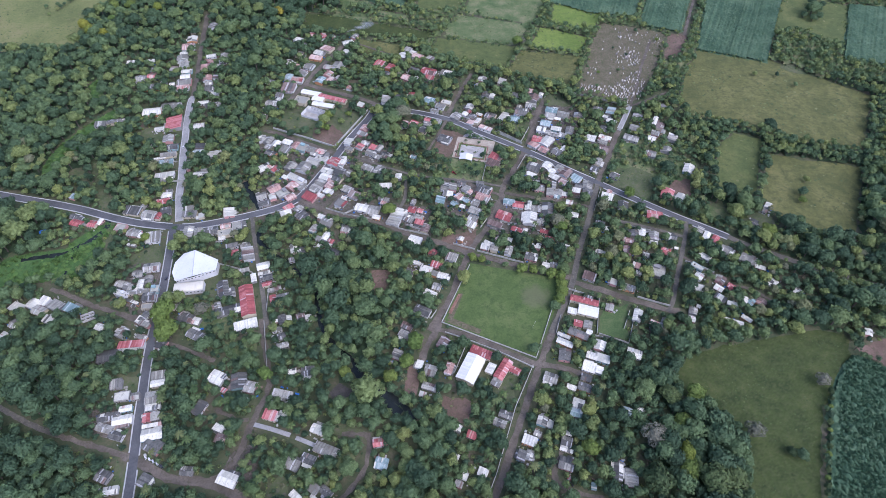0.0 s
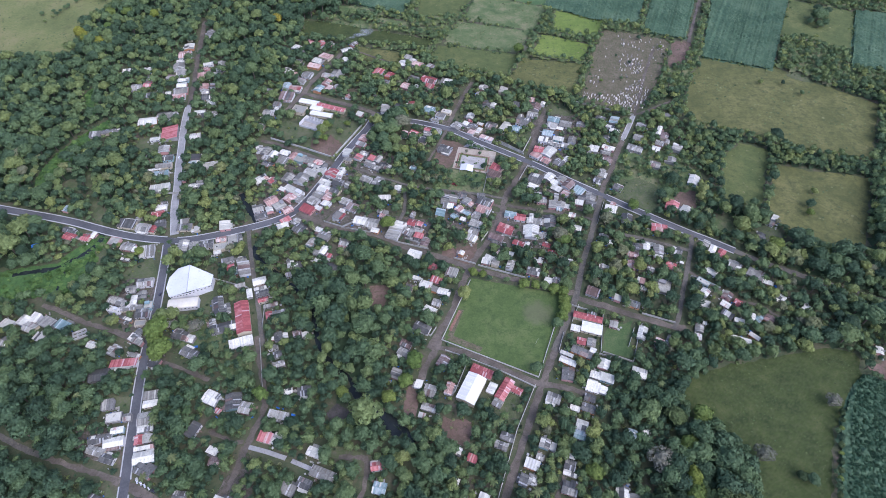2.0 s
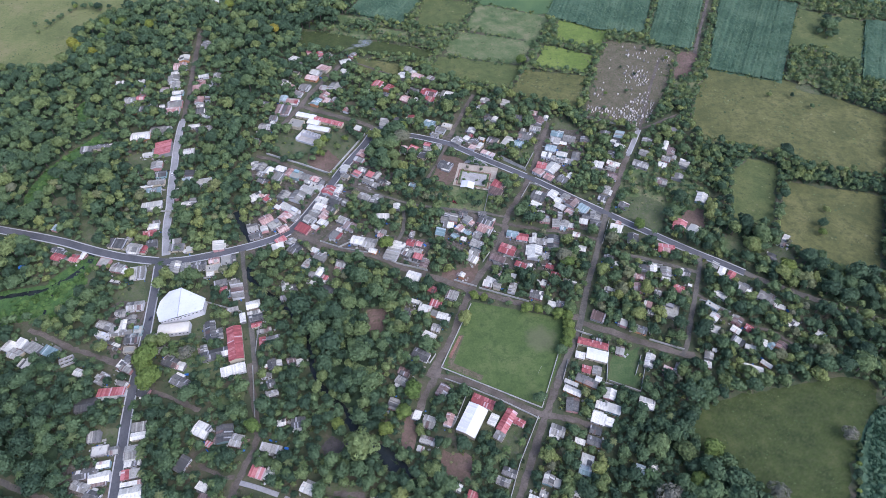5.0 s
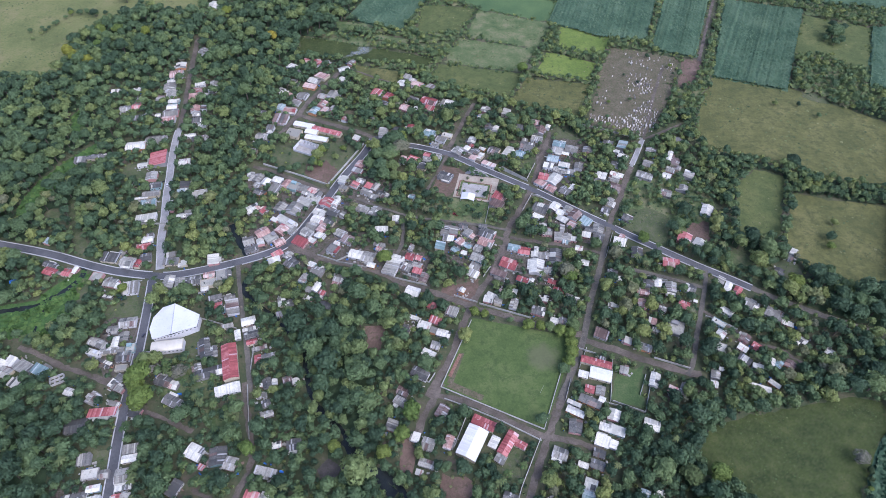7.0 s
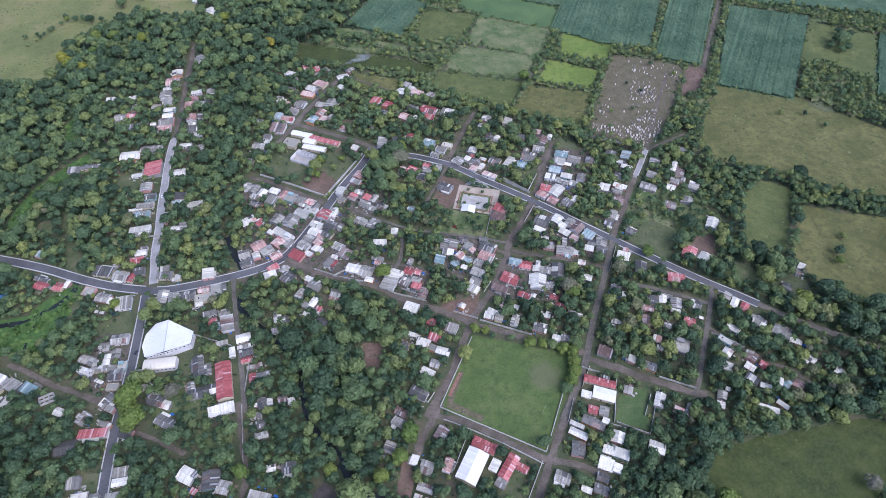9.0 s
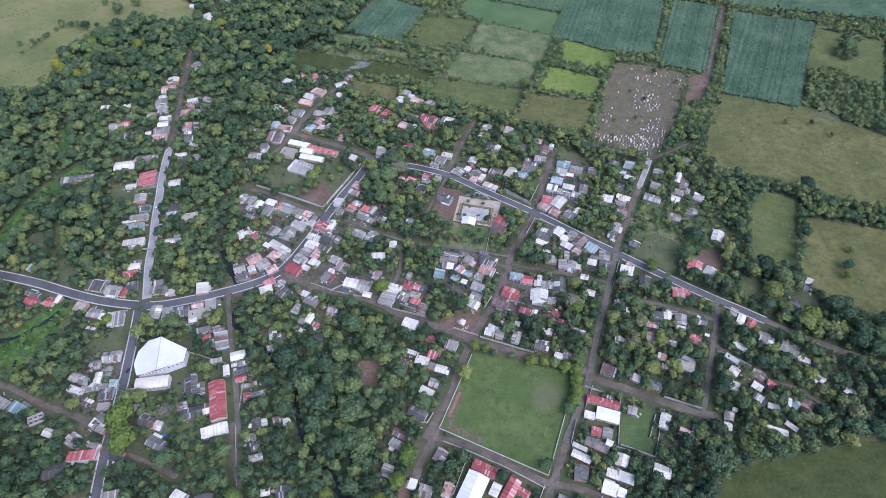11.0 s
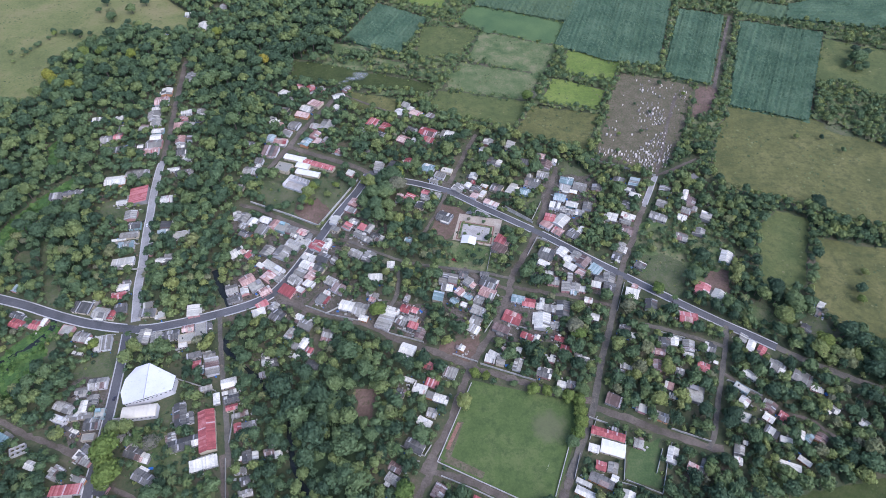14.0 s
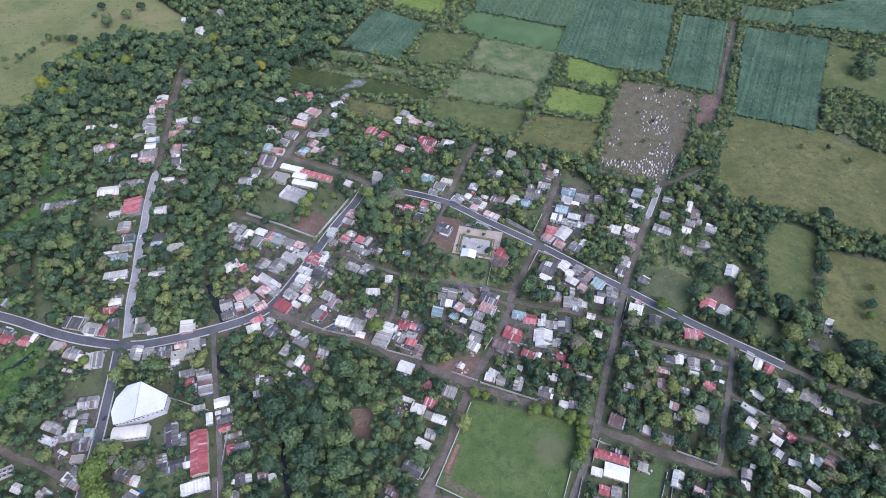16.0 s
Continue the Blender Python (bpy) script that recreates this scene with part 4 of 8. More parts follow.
road("lane", "dirt", 4.4, [(-149.2, 260.8), (-140.0, 232.1), (-134.1, 214.9), (-131.4, 200.8), (-134.9, 184.2), (-139.6, 167.1), (-142.2, 151.7), (-150.3, 136.2), (-158.0, 131.7)])
road("lane", "dirt", 5.8, [(-213.9, 145.9), (-199.3, 139.3), (-184.0, 133.2), (-162.5, 131.3), (-146.0, 125.8), (-129.2, 117.9), (-116.0, 107.3)])
road("street", "dirt", 5.2, [(-140.0, 397.5), (-108.5, 380.4), (-80.5, 372.8), (-57.6, 366.3), (-34.8, 353.0), (-8.6, 343.6), (8.4, 336.3), (21.8, 329.0)])
road("street", "dirt", 4.8, [(21.8, 329.0), (41.5, 323.4), (65.5, 315.2), (88.9, 307.3), (111.3, 302.0)])
road("street", "dirt", 5.4, [(108.6, 298.1), (121.0, 293.0), (137.5, 287.5), (153.4, 280.1), (169.4, 274.8), (183.0, 269.6), (193.8, 267.3)])
road("street", "dirt", 5.5, [(85.9, 468.9), (73.8, 443.2), (61.2, 421.9), (57.0, 407.5), (51.1, 385.4), (38.8, 359.6), (27.5, 340.2), (20.0, 324.1), (13.4, 306.5), (4.7, 280.0), (-5.6, 260.9), (-11.5, 249.3)])
road("lane", "dirt", 5.2, [(-2.0, 260.6), (-7.4, 247.3), (-13.1, 237.0), (-18.1, 222.0)])
road("lane", "dirt", 4.2, [(32.3, 603.9), (20.3, 573.3), (5.2, 528.9)])
road("lane", "dirt", 4.2, [(111.9, 553.1), (99.1, 514.5), (86.4, 474.3)])
road("lane", "concrete", 3.6, [(207.1, 540.2), (197.1, 518.8), (187.0, 498.4)])
road("street", "dirt", 5.0, [(187.0, 498.4), (178.0, 479.6), (168.4, 456.5), (156.3, 431.6), (150.7, 416.8)])
road("street", "asphalt_old", 4.8, [(150.7, 416.8), (142.0, 391.6), (132.9, 365.4), (121.6, 336.4), (114.7, 314.0), (109.3, 297.0), (101.5, 279.0), (91.1, 258.3), (85.3, 247.5)])
road("street", "dirt", 5.0, [(90.6, 255.1), (78.9, 231.8), (70.3, 212.2), (59.3, 184.9), (49.1, 159.5), (39.6, 136.1), (31.7, 117.7), (24.6, 100.4)])
road("lane", "asphalt_old", 3.4, [(157.7, 368.4), (176.1, 363.5), (198.2, 355.6), (217.2, 348.5)])
road("lane", "asphalt_old", 3.6, [(224.8, 367.1), (218.5, 347.9), (209.3, 325.2), (199.2, 301.2), (190.5, 278.7), (183.6, 267.3)])
road("lane", "dirt", 2.6, [(210.7, 325.0), (228.9, 308.6), (243.9, 295.1), (260.7, 288.5), (274.2, 275.0)], 0.6)
road("lane", "dirt", 4.6, [(-7.4, 251.0), (19.6, 244.6), (41.5, 234.3), (66.8, 220.9), (92.3, 216.0), (110.6, 208.9)])
road("lane", "asphalt_old", 3.6, [(-346.9, 194.3), (-325.3, 184.4), (-299.2, 172.4), (-275.3, 164.0)])
road("lane", "dirt", 3.6, [(-275.3, 164.0), (-252.9, 157.8), (-230.8, 151.8), (-218.2, 147.0)])
road("lane", "dirt", 4.2, [(-333.4, 291.1), (-316.7, 285.2), (-293.7, 274.9), (-267.2, 266.5), (-237.9, 254.5)])
road("lane", "dirt", 3.4, [(-69.6, 117.8), (-56.3, 136.1), (-52.9, 151.6), (-54.6, 162.9), (-72.8, 164.6)])
road("lane", "dirt", 3.2, [(80.6, 151.5), (74.6, 134.1), (84.1, 125.6), (105.8, 120.5)])
road("lane", "dirt", 5.6, [(-119.0, 676.3), (-130.2, 656.4), (-142.2, 631.0), (-152.8, 608.4), (-161.5, 583.8), (-168.9, 566.2), (-175.6, 550.0)], 3.4)
road("lane", "dirt", 5.2, [(-160.0, 583.2), (-137.1, 573.0), (-108.2, 561.0), (-88.4, 552.5), (-74.5, 543.2)], 3.2)
road("lane", "dirt", 4.4, [(-193.0, 499.6), (-174.7, 493.6), (-149.3, 481.3), (-126.6, 469.8), (-115.4, 463.8)], 2.8)
road("path", "dirt", 2.5, [(-119.0, 676.3), (-92.0, 659.8), (-53.2, 638.2)])
road("lane", "asphalt_old", 2.5, [(-85.0, 454.6), (-60.0, 442.2), (-30.2, 430.2), (3.5, 424.4), (36.5, 418.8), (57.3, 413.2)])
road("lane", "asphalt_old", 3.1, [(-38.4, 424.1), (-37.7, 398.3), (-44.5, 379.3), (-49.6, 365.3)])
road("lane", "dirt", 3.2, [(17.7, 424.5), (31.6, 413.0), (54.3, 401.8)])
road("path", "dirt", 2.1, [(-167.7, 182.9), (-154.0, 177.3), (-141.1, 174.3)])
road("lane", "dirt", 2.7, [(2.6, 517.6), (-7.4, 488.7), (-19.3, 461.6)])
road("lane", "dirt", 3.8, [(-114.1, 373.5), (-109.1, 384.1), (-100.3, 400.6), (-91.0, 417.8)])
road("lane", "dirt", 3.2, [(206.9, 541.8), (218.7, 545.8), (237.7, 556.3), (254.2, 566.2)])
road("lane", "dirt", 3.4, [(59.1, 404.7), (81.7, 399.3), (104.1, 395.6), (138.8, 386.2)])
road("path", "concrete", 3.2, [(-136.4, 171.3), (-123.6, 168.0), (-109.1, 163.4)])
road("path", "concrete", 3.0, [(-104.9, 161.7), (-93.8, 157.3), (-83.4, 153.2)])
road("path", "dirt", 3.2, [(209.3, 544.9), (225.6, 587.2), (241.4, 629.9), (259.7, 672.5)])
road("lane", "dirt", 3.2, [(-235.4, 242.4), (-207.1, 234.7), (-177.4, 222.2)])
road("path", "dirt", 3.6, [(372.1, 848.3), (346.8, 787.6), (324.6, 732.8), (305.9, 686.2)])
lay_streets()
yard_wall([(22.1, 315.9), (-2.0, 257.3), (71.2, 224.8), (90.8, 275.4)], 1.0, 0.22)
yard_wall([(67.9, 218.0), (51.8, 184.0), (35.8, 137.6), (28.1, 119.5)], 1.5, 0.2)
yard_wall([(0.8, 247.8), (19.5, 240.5), (41.3, 230.8), (68.2, 216.6)], 1.5, 0.2)
yard_wall([(-183.0, 502.4), (-144.6, 486.4), (-114.2, 472.4), (-97.6, 506.3), (-84.6, 533.4)], 2.0, 0.34)
yard_wall([(123.3, 246.0), (144.9, 237.2), (152.7, 257.6), (158.8, 271.3)])
yard_wall([(129.0, 279.8), (121.5, 246.0)])
yard_wall([(8.4, 340.0), (27.3, 333.2)])
yard_wall([(29.3, 331.8), (69.8, 317.9)])
yard_wall([(161.4, 281.6), (186.0, 272.6)])
yard_wall([(151.5, 267.0), (144.1, 251.0)])
yard_wall([(52.3, 367.2), (68.5, 362.4)])
yard_wall([(105.0, 289.7), (117.1, 285.0)])
yard_wall([(-35.4, 362.9), (-17.6, 355.1)])
yard_wall([(-253.9, 421.2), (-282.6, 421.0)])
yard_wall([(-73.6, 389.8), (-94.4, 376.3), (-62.3, 368.8)])
yard_wall([(-33.2, 270.0), (-10.8, 260.9), (-6.5, 268.3)])
yard_wall([(64.7, 357.4), (76.9, 350.2)])
yard_wall([(54.7, 496.1), (81.5, 476.9)])
yard_wall([(147.8, 563.9), (207.1, 540.2)])
yard_wall([(151.9, 408.2), (141.4, 380.9)])
yard_wall([(-197.3, 317.5), (-165.7, 307.8)])
yard_wall([(-145.9, 258.1), (-135.8, 217.3)])
yard_wall([(-148.8, 297.9), (-146.2, 269.1)])
yard_wall([(44.0, 452.4), (37.5, 421.2)])
yard_wall([(-51.7, 363.4), (-40.9, 358.0), (-14.4, 350.4)])
yard_wall([(-111.5, 383.7), (-90.7, 375.5), (-71.6, 370.0)])
yard_wall([(57.5, 497.2), (80.6, 479.4), (91.1, 502.9)])
yard_wall([(92.9, 454.8), (83.6, 458.6), (73.4, 438.0)])
yard_wall([(110.6, 289.8), (103.0, 273.5)])
yard_wall([(94.9, 263.4), (89.0, 246.6)])
yard_wall([(17.5, 237.1), (7.7, 212.0)])
yard_wall([(171.2, 360.4), (188.9, 355.1)])
yard_wall([(210.9, 319.5), (223.4, 313.2), (232.5, 307.0)])
yard_wall([(33.6, 359.8), (39.8, 370.0)])
yard_wall([(112.9, 246.6), (128.6, 241.5)])


# ---- large buildings ----
def big(x, y, w, d, turn, code, name, label, high, **more):
    house(x, y, w, d, turn, code, name, label, high, **more)
    claim(x, y, w, d, turn, front=5.0, margin=2.0)


def hall():
    """The meeting hall: an eight-sided plan under a white roof with one ridge, and a lower vaulted wing."""
    plan = [(-226.2, 293.6), (-231.2, 302.6), (-231.6, 313.3), (-227.0, 323.1), (-217.3, 325.9), (-195.2, 316.3), (-194.6, 305.8), (-212.0, 297.2)]
    cx, cy = -213.0, 309.0
    h = tagged(new("meeting_hall"), "large white-roofed eight-sided hall with pale plastered walls", "building")
    h.matrix_basis = pose(cx, cy, 0)
    P = [(x - cx, y - cy) for x, y in plan]
    n = len(P)
    eave = 8.0
    inner = [(x * 0.965, y * 0.965) for x, y in P]
    V = [(x, y, 0) for x, y in inner] + [(x, y, eave) for x, y in inner]
    child("wall", mesh_of("wall", V, [(i, (i + 1) % n, n + (i + 1) % n, n + i) for i in range(n)], [M["wall_white"]]), h)
    # the ridge runs from the fifth corner to the first of the front
    top = [eave] * n
    top[4], top[7] = eave + 1.6, eave + 1.9
    for ids in ((4, 3, 2, 1, 0, 7), (4, 7, 6, 5)):
        V = [(P[i][0], P[i][1], top[i] + 0.05) for i in ids] + [(P[i][0], P[i][1], top[i] - 0.2) for i in ids]
        k = len(ids)
        F = [tuple(range(k))[::-1], tuple(range(k, 2 * k))] + [(i, (i + 1) % k, k + (i + 1) % k, k + i) for i in range(k)]
        child("roof_panel", mesh_of("roof_panel", V, F, [M["hall_roof"]]), h)
    a, b = P[4], P[7]
    d = Vector((b[0] - a[0], b[1] - a[1])).normalized()
    side = (-d.y * 0.35, d.x * 0.35)
    cap = [(p[0] + s * side[0], p[1] + s * side[1], z) for p, z in ((a, eave + 1.68), (b, eave + 1.98)) for s in (-1, 1)] + [(a[0], a[1], eave + 1.82), (b[0], b[1], eave + 2.12)]
    child("ridge_cap", mesh_of("ridge_cap", cap, [(0, 2, 5, 4), (4, 5, 3, 1), (0, 4, 1), (2, 3, 5)], [M["kerb"]]), h)
    for (ax, ay), (bx, by) in ((inner[6], inner[7]), (inner[5], inner[6]), (inner[7], inner[0])):
        m = 6
        for k in range(m):
            s = (k + 0.5) / m
            child("window", WINDOW, h, pose(ax + (bx - ax) * s, ay + (by - ay) * s, eave - 2.2, 0, 0, math.degrees(math.atan2(ay - by, ax - bx))))
    claim(cx, cy, 42, 34, 10, front=5)
    # the wing
    w = tagged(new("hall_wing"), "cream-vaulted side wing with round windows", "building")
    w.matrix_basis = pose(-214.2, 289.8, 0, 0, 0, 8)
    W, D, n = 24.0, 9.6, 8
    arc = [(D / 2 * math.cos(math.pi * k / n), 5.0 + 1.8 * math.sin(math.pi * k / n)) for k in range(n + 1)]
    child("wall", mesh_of("wall", *boxes((-W / 2 + 0.3, W / 2 - 0.3, -D / 2 + 0.2, D / 2 - 0.2, 0, 5.0)), [M["wall_white"]]), w)
    bays = 8
    for k in range(bays):
        xa, xb = -W / 2 + W * k / bays + 0.05, -W / 2 + W * (k + 1) / bays - 0.05
        V = [(x, y, z) for x in (xa, xb) for y, z in arc]
        F = [(i, i + 1, n + 2 + i, n + 1 + i) for i in range(n)] + [tuple(range(n + 1)), tuple(range(n + 1, 2 * n + 2))]
        child("vault_bay", mesh_of("vault_bay", V, F, [M["hall_cream"]]), w)
        child("window", WINDOW, w, pose((xa + xb) / 2, -D / 2 + 0.2, 2.6))
    claim(-214, 289.8, 26, 12, 8, front=4)


M["hall_roof"] = surface("hall_roof_paint", ((0.2, C(0.58, 0.575, 0.54)), (0.8, C(0.68, 0.67, 0.63))), 12, 1.0, rough=0.6, bump=0.02, stain=C(0.48, 0.48, 0.47))
M["hall_cream"] = surface("vault_paint", ((0.2, C(0.56, 0.51, 0.39)), (0.8, C(0.68, 0.63, 0.49))), 6, 0.6, bump=0.05)
hall()
big(-162.9, 276.6, 11.6, 31.0, 17, "r", "long_building", "long red sheet-metal roofed building with cream gables", 4.2, gable=True, steep=0.3)
big(20.0, 213.6, 14.8, 23.4, -26, "w", "school_hall", "white curved sheet-metal roof over the school court", 5.2, gable=True, steep=0.22)
big(28.6, 228.2, 17.2, 7.6, -25, "r", "school_building", "red-roofed school classroom block", 3.4, gable=True)
big(44.6, 213.6, 8.0, 18.6, -32, "r", "school_building", "red-roofed school classroom block", 3.4, gable=True)
big(53.5, 212.8, 8.6, 5.4, -28, "r", "school_building", "small red-roofed school room", 3.0, gable=True)
big(39.0, 203.0, 7.4, 7.0, -32, "g", "school_building", "grey-roofed end of the classroom block", 3.2, gable=True)
big(35.2, 214.5, 6.4, 9.0, -28, "W", "school_building", "small white flat-roofed school room", 2.9, gable=False)
big(115.7, 276.4, 23.4, 6.2, -17, "r", "clinic_building", "long red-roofed building of a walled compound", 3.6, gable=True)
big(117.4, 266.4, 16.4, 9.8, -17, "w", "clinic_building", "white sheet-roofed building of a walled compound", 3.4, gable=True)
big(104.5, 266.5, 7.5, 5.6, -17, "W", "clinic_building", "small white-roofed room in a compound", 2.8, gable=False)
big(107.5, 254.6, 7.2, 6.6, -17, "r", "clinic_building", "small red-roofed room in a compound", 2.8, gable=True)
big(115.2, 253.4, 6.8, 7.6, -17, "g", "clinic_building", "grey-roofed room in a compound", 2.8, gable=True)
big(-151.0, 562.6, 23.0, 7.6, -17, "w", "school_building", "white-roofed classroom block of the upper school", 3.4, gable=True)
big(-125.4, 552.5, 34.0, 7.2, -20, "r", "school_building", "long red-roofed classroom block of the upper school", 3.4, gable=True)
big(-141.2, 551.4, 14.0, 8.4, -17, "w", "school_building", "white-roofed classroom block of the upper school", 3.4, gable=True)
big(-134.6, 540.5, 25.0, 7.4, -15, "w", "school_building", "white-roofed classroom block of the upper school", 3.4, gable=True)
big(-160.0, 549.0, 15.0, 12.0, -17, "c", "school_building", "flat concrete-roofed wing of the upper school", 3.4)


def shell(x, y, w, d, turn):
    """An unfinished school wing: pale block walls and cross walls without a roof."""
    h = tagged(new("school_building"), "roofless pale block walls of an unfinished school wing", "building")
    h.matrix_basis = pose(x, y, 0, 0, 0, turn)
    claim(x, y, w, d, turn, front=5.0, margin=2.0)
    child("floor", mesh_of("floor", *boxes((-w / 2 + 0.3, w / 2 - 0.3, -d / 2 + 0.3, d / 2 - 0.3, 0, 0.3)), [M["court"]]), h)
    for x0, y0, x1, y1, top in ((-w / 2, -d / 2, w / 2, -d / 2 + 0.3, 2.6), (-w / 2, d / 2 - 0.3, w / 2, d / 2, 4.6), (-w / 2, -d / 2 + 0.3, -w / 2 + 0.3, d / 2 - 0.3, 4.2), (w / 2 - 0.3, -d / 2 + 0.3, w / 2, d / 2 - 0.3, 3.4), (-w / 2 + 0.3, 0.16 * d, w / 2 - 0.3, 0.16 * d + 0.25, 4.0)):
        child("wall", mesh_of("wall", *boxes((x0, x1, y0, y1, 0, top)), [M["wall_white"]]), h)
    for k in range(1, 6):
        a = -w / 2 + w * k / 6
        child("cross_wall", mesh_of("cross_wall", *boxes((a - 0.15, a + 0.15, 0.16 * d + 0.25, d / 2 - 0.3, 0.3, 3.9)), [M["wall_white"]]), h)
    child("roof", mesh_of("roof", *boxes((-w / 2 + 0.3, -w / 2 + w / 6 - 0.15, 0.16 * d + 0.25, d / 2 - 0.3, 3.95, 4.15)), [M["roof_c"]]), h)


shell(-143.5, 526.0, 22.0, 15.0, -24)

# ---- houses ----
village([
    (-230.0, 134.1, 9.9, 8.6, -21, "d"),
    (-221.7, 124.9, 9.8, 5.7, 11, "W"),
    (-201.2, 131.1, 7.8, 9.2, -22, "d"),
    (-174.7, 137.8, 9.1, 6.5, -5, "d"),
    (-145.8, 132.1, 12.3, 8.2, -19, "W"),
    (-97.7, 120.5, 10.5, 5.0, -39, "W"),
    (-86.9, 125.9, 6.9, 6.6, -36, "g"),
    (-85.7, 119.7, 7.2, 2.9, -36, "W"),
    (-78.4, 124.0, 8.9, 5.7, -36, "d"),
    (9.5, 128.7, 5.7, 4.7, -23, "g"),
    (13.8, 134.2, 4.1, 5.9, -23, "W"),
    (26.0, 136.5, 7.0, 5.9, -23, "W"),
    (84.5, 132.3, 3.7, 3.0, -42, "r"),
    (99.6, 127.5, 3.7, 5.4, -13, "t"),
    (117.7, 137.5, 6.2, 13.6, -13, "d"),
    (125.5, 132.7, 9.0, 12.6, -13, "g"),
])
village([
    (-241.5, 176.4, 14.3, 5.7, 12, "d"),
    (-241.1, 167.6, 12.2, 5.6, -15, "g"),
    (-237.6, 192.1, 10.8, 7.0, 11, "c"),
    (-231.4, 182.4, 9.1, 5.0, 12, "W"),
    (-231.2, 162.2, 9.5, 5.5, -15, "d"),
    (-230.9, 173.9, 12.3, 6.4, 12, "W"),
    (-227.6, 192.1, 6.3, 6.0, 11, "g"),
    (-214.5, 191.2, 11.3, 10.1, 11, "c"),
    (-214.0, 175.5, 5.9, 7.0, 12, "r"),
    (-212.0, 183.3, 10.7, 4.0, 12, "W"),
    (-208.6, 170.1, 14.0, 3.0, 12, "W"),
    (-207.8, 176.4, 6.8, 6.1, 12, "c"),
    (-206.5, 163.4, 14.7, 8.9, 12, "W"),
    (-203.6, 154.1, 13.6, 7.8, -24, "d"),
    (-177.7, 182.8, 7.1, 11.5, -22, "d"),
    (-163.9, 197.0, 5.0, 4.1, -22, "r"),
])
village([
    (-160.2, 167.9, 8.3, 5.5, -22, "W"),
    (-156.7, 160.1, 8.6, 6.5, -10, "b"),
    (-144.3, 199.3, 9.1, 9.1, -12, "g"),
    (-125.4, 177.2, 10.3, 7.7, -15, "r"),
    (-119.4, 193.8, 15.4, 5.8, -12, "g"),
    (-117.1, 176.3, 6.3, 8.5, -18, "W"),
    (-103.8, 141.9, 10.0, 7.6, -22, "g"),
    (-93.6, 145.8, 10.1, 6.9, -21, "d"),
    (-89.8, 166.6, 10.0, 6.6, -21, "W"),
    (-82.0, 152.0, 17.8, 7.8, -21, "c"),
    (-44.8, 157.2, 10.7, 6.1, 9, "r"),
    (-43.0, 142.6, 9.2, 8.3, -12, "t"),
    (-42.2, 160.8, 4.3, 2.6, 9, "W"),
    (-16.0, 193.7, 5.4, 4.0, -18, "W"),
    (-11.1, 199.5, 11.4, 5.8, -18, "g"),
    (7.1, 147.2, 6.3, 5.0, -23, "W"),
])
village([
    (9.4, 167.3, 5.6, 5.7, -22, "W"),
    (19.2, 162.4, 7.3, 5.6, -22, "r"),
    (39.6, 171.5, 9.6, 5.4, -22, "g"),
    (44.1, 177.8, 9.7, 5.9, -22, "d"),
    (53.3, 148.0, 6.3, 8.5, -22, "d"),
    (58.7, 148.0, 4.6, 7.7, -22, "g"),
    (59.7, 158.3, 10.3, 7.9, -22, "c"),
    (65.8, 163.6, 5.6, 4.4, -22, "g"),
    (69.9, 172.7, 7.4, 7.5, -22, "g"),
    (75.8, 170.6, 3.9, 6.2, -19, "W"),
    (83.2, 142.5, 10.4, 9.1, -19, "d"),
    (84.5, 151.9, 9.3, 3.1, -19, "W"),
    (85.3, 157.8, 7.7, 7.2, -19, "d"),
    (86.9, 163.9, 6.0, 3.7, -19, "W"),
    (94.6, 199.0, 7.3, 4.1, -21, "W"),
    (95.0, 178.6, 8.4, 6.4, -19, "t"),
])
village([
    (97.8, 186.4, 8.5, 7.4, -21, "W"),
    (104.2, 198.9, 10.0, 6.8, -21, "d"),
    (131.6, 178.6, 6.6, 8.6, -21, "t"),
    (141.2, 179.9, 6.6, 4.3, -21, "W"),
    (-349.0, 242.2, 8.7, 9.0, -25, "W"),
    (-344.3, 254.3, 10.8, 8.1, -19, "g"),
    (-320.2, 258.5, 8.9, 6.9, -24, "W"),
    (-275.8, 251.6, 8.0, 6.2, -18, "W"),
    (-261.1, 225.5, 14.2, 10.3, 11, "d"),
    (-256.7, 246.8, 8.3, 9.8, -22, "g"),
    (-247.5, 259.5, 2.8, 5.9, -22, "W"),
    (-245.4, 235.9, 20.2, 7.3, 6, "r"),
    (-245.2, 201.7, 9.1, 8.1, 11, "d"),
    (-241.2, 254.4, 8.9, 3.9, -22, "g"),
    (-239.6, 242.6, 9.7, 3.7, -15, "g"),
    (-221.9, 235.9, 8.6, 7.8, -15, "d"),
])
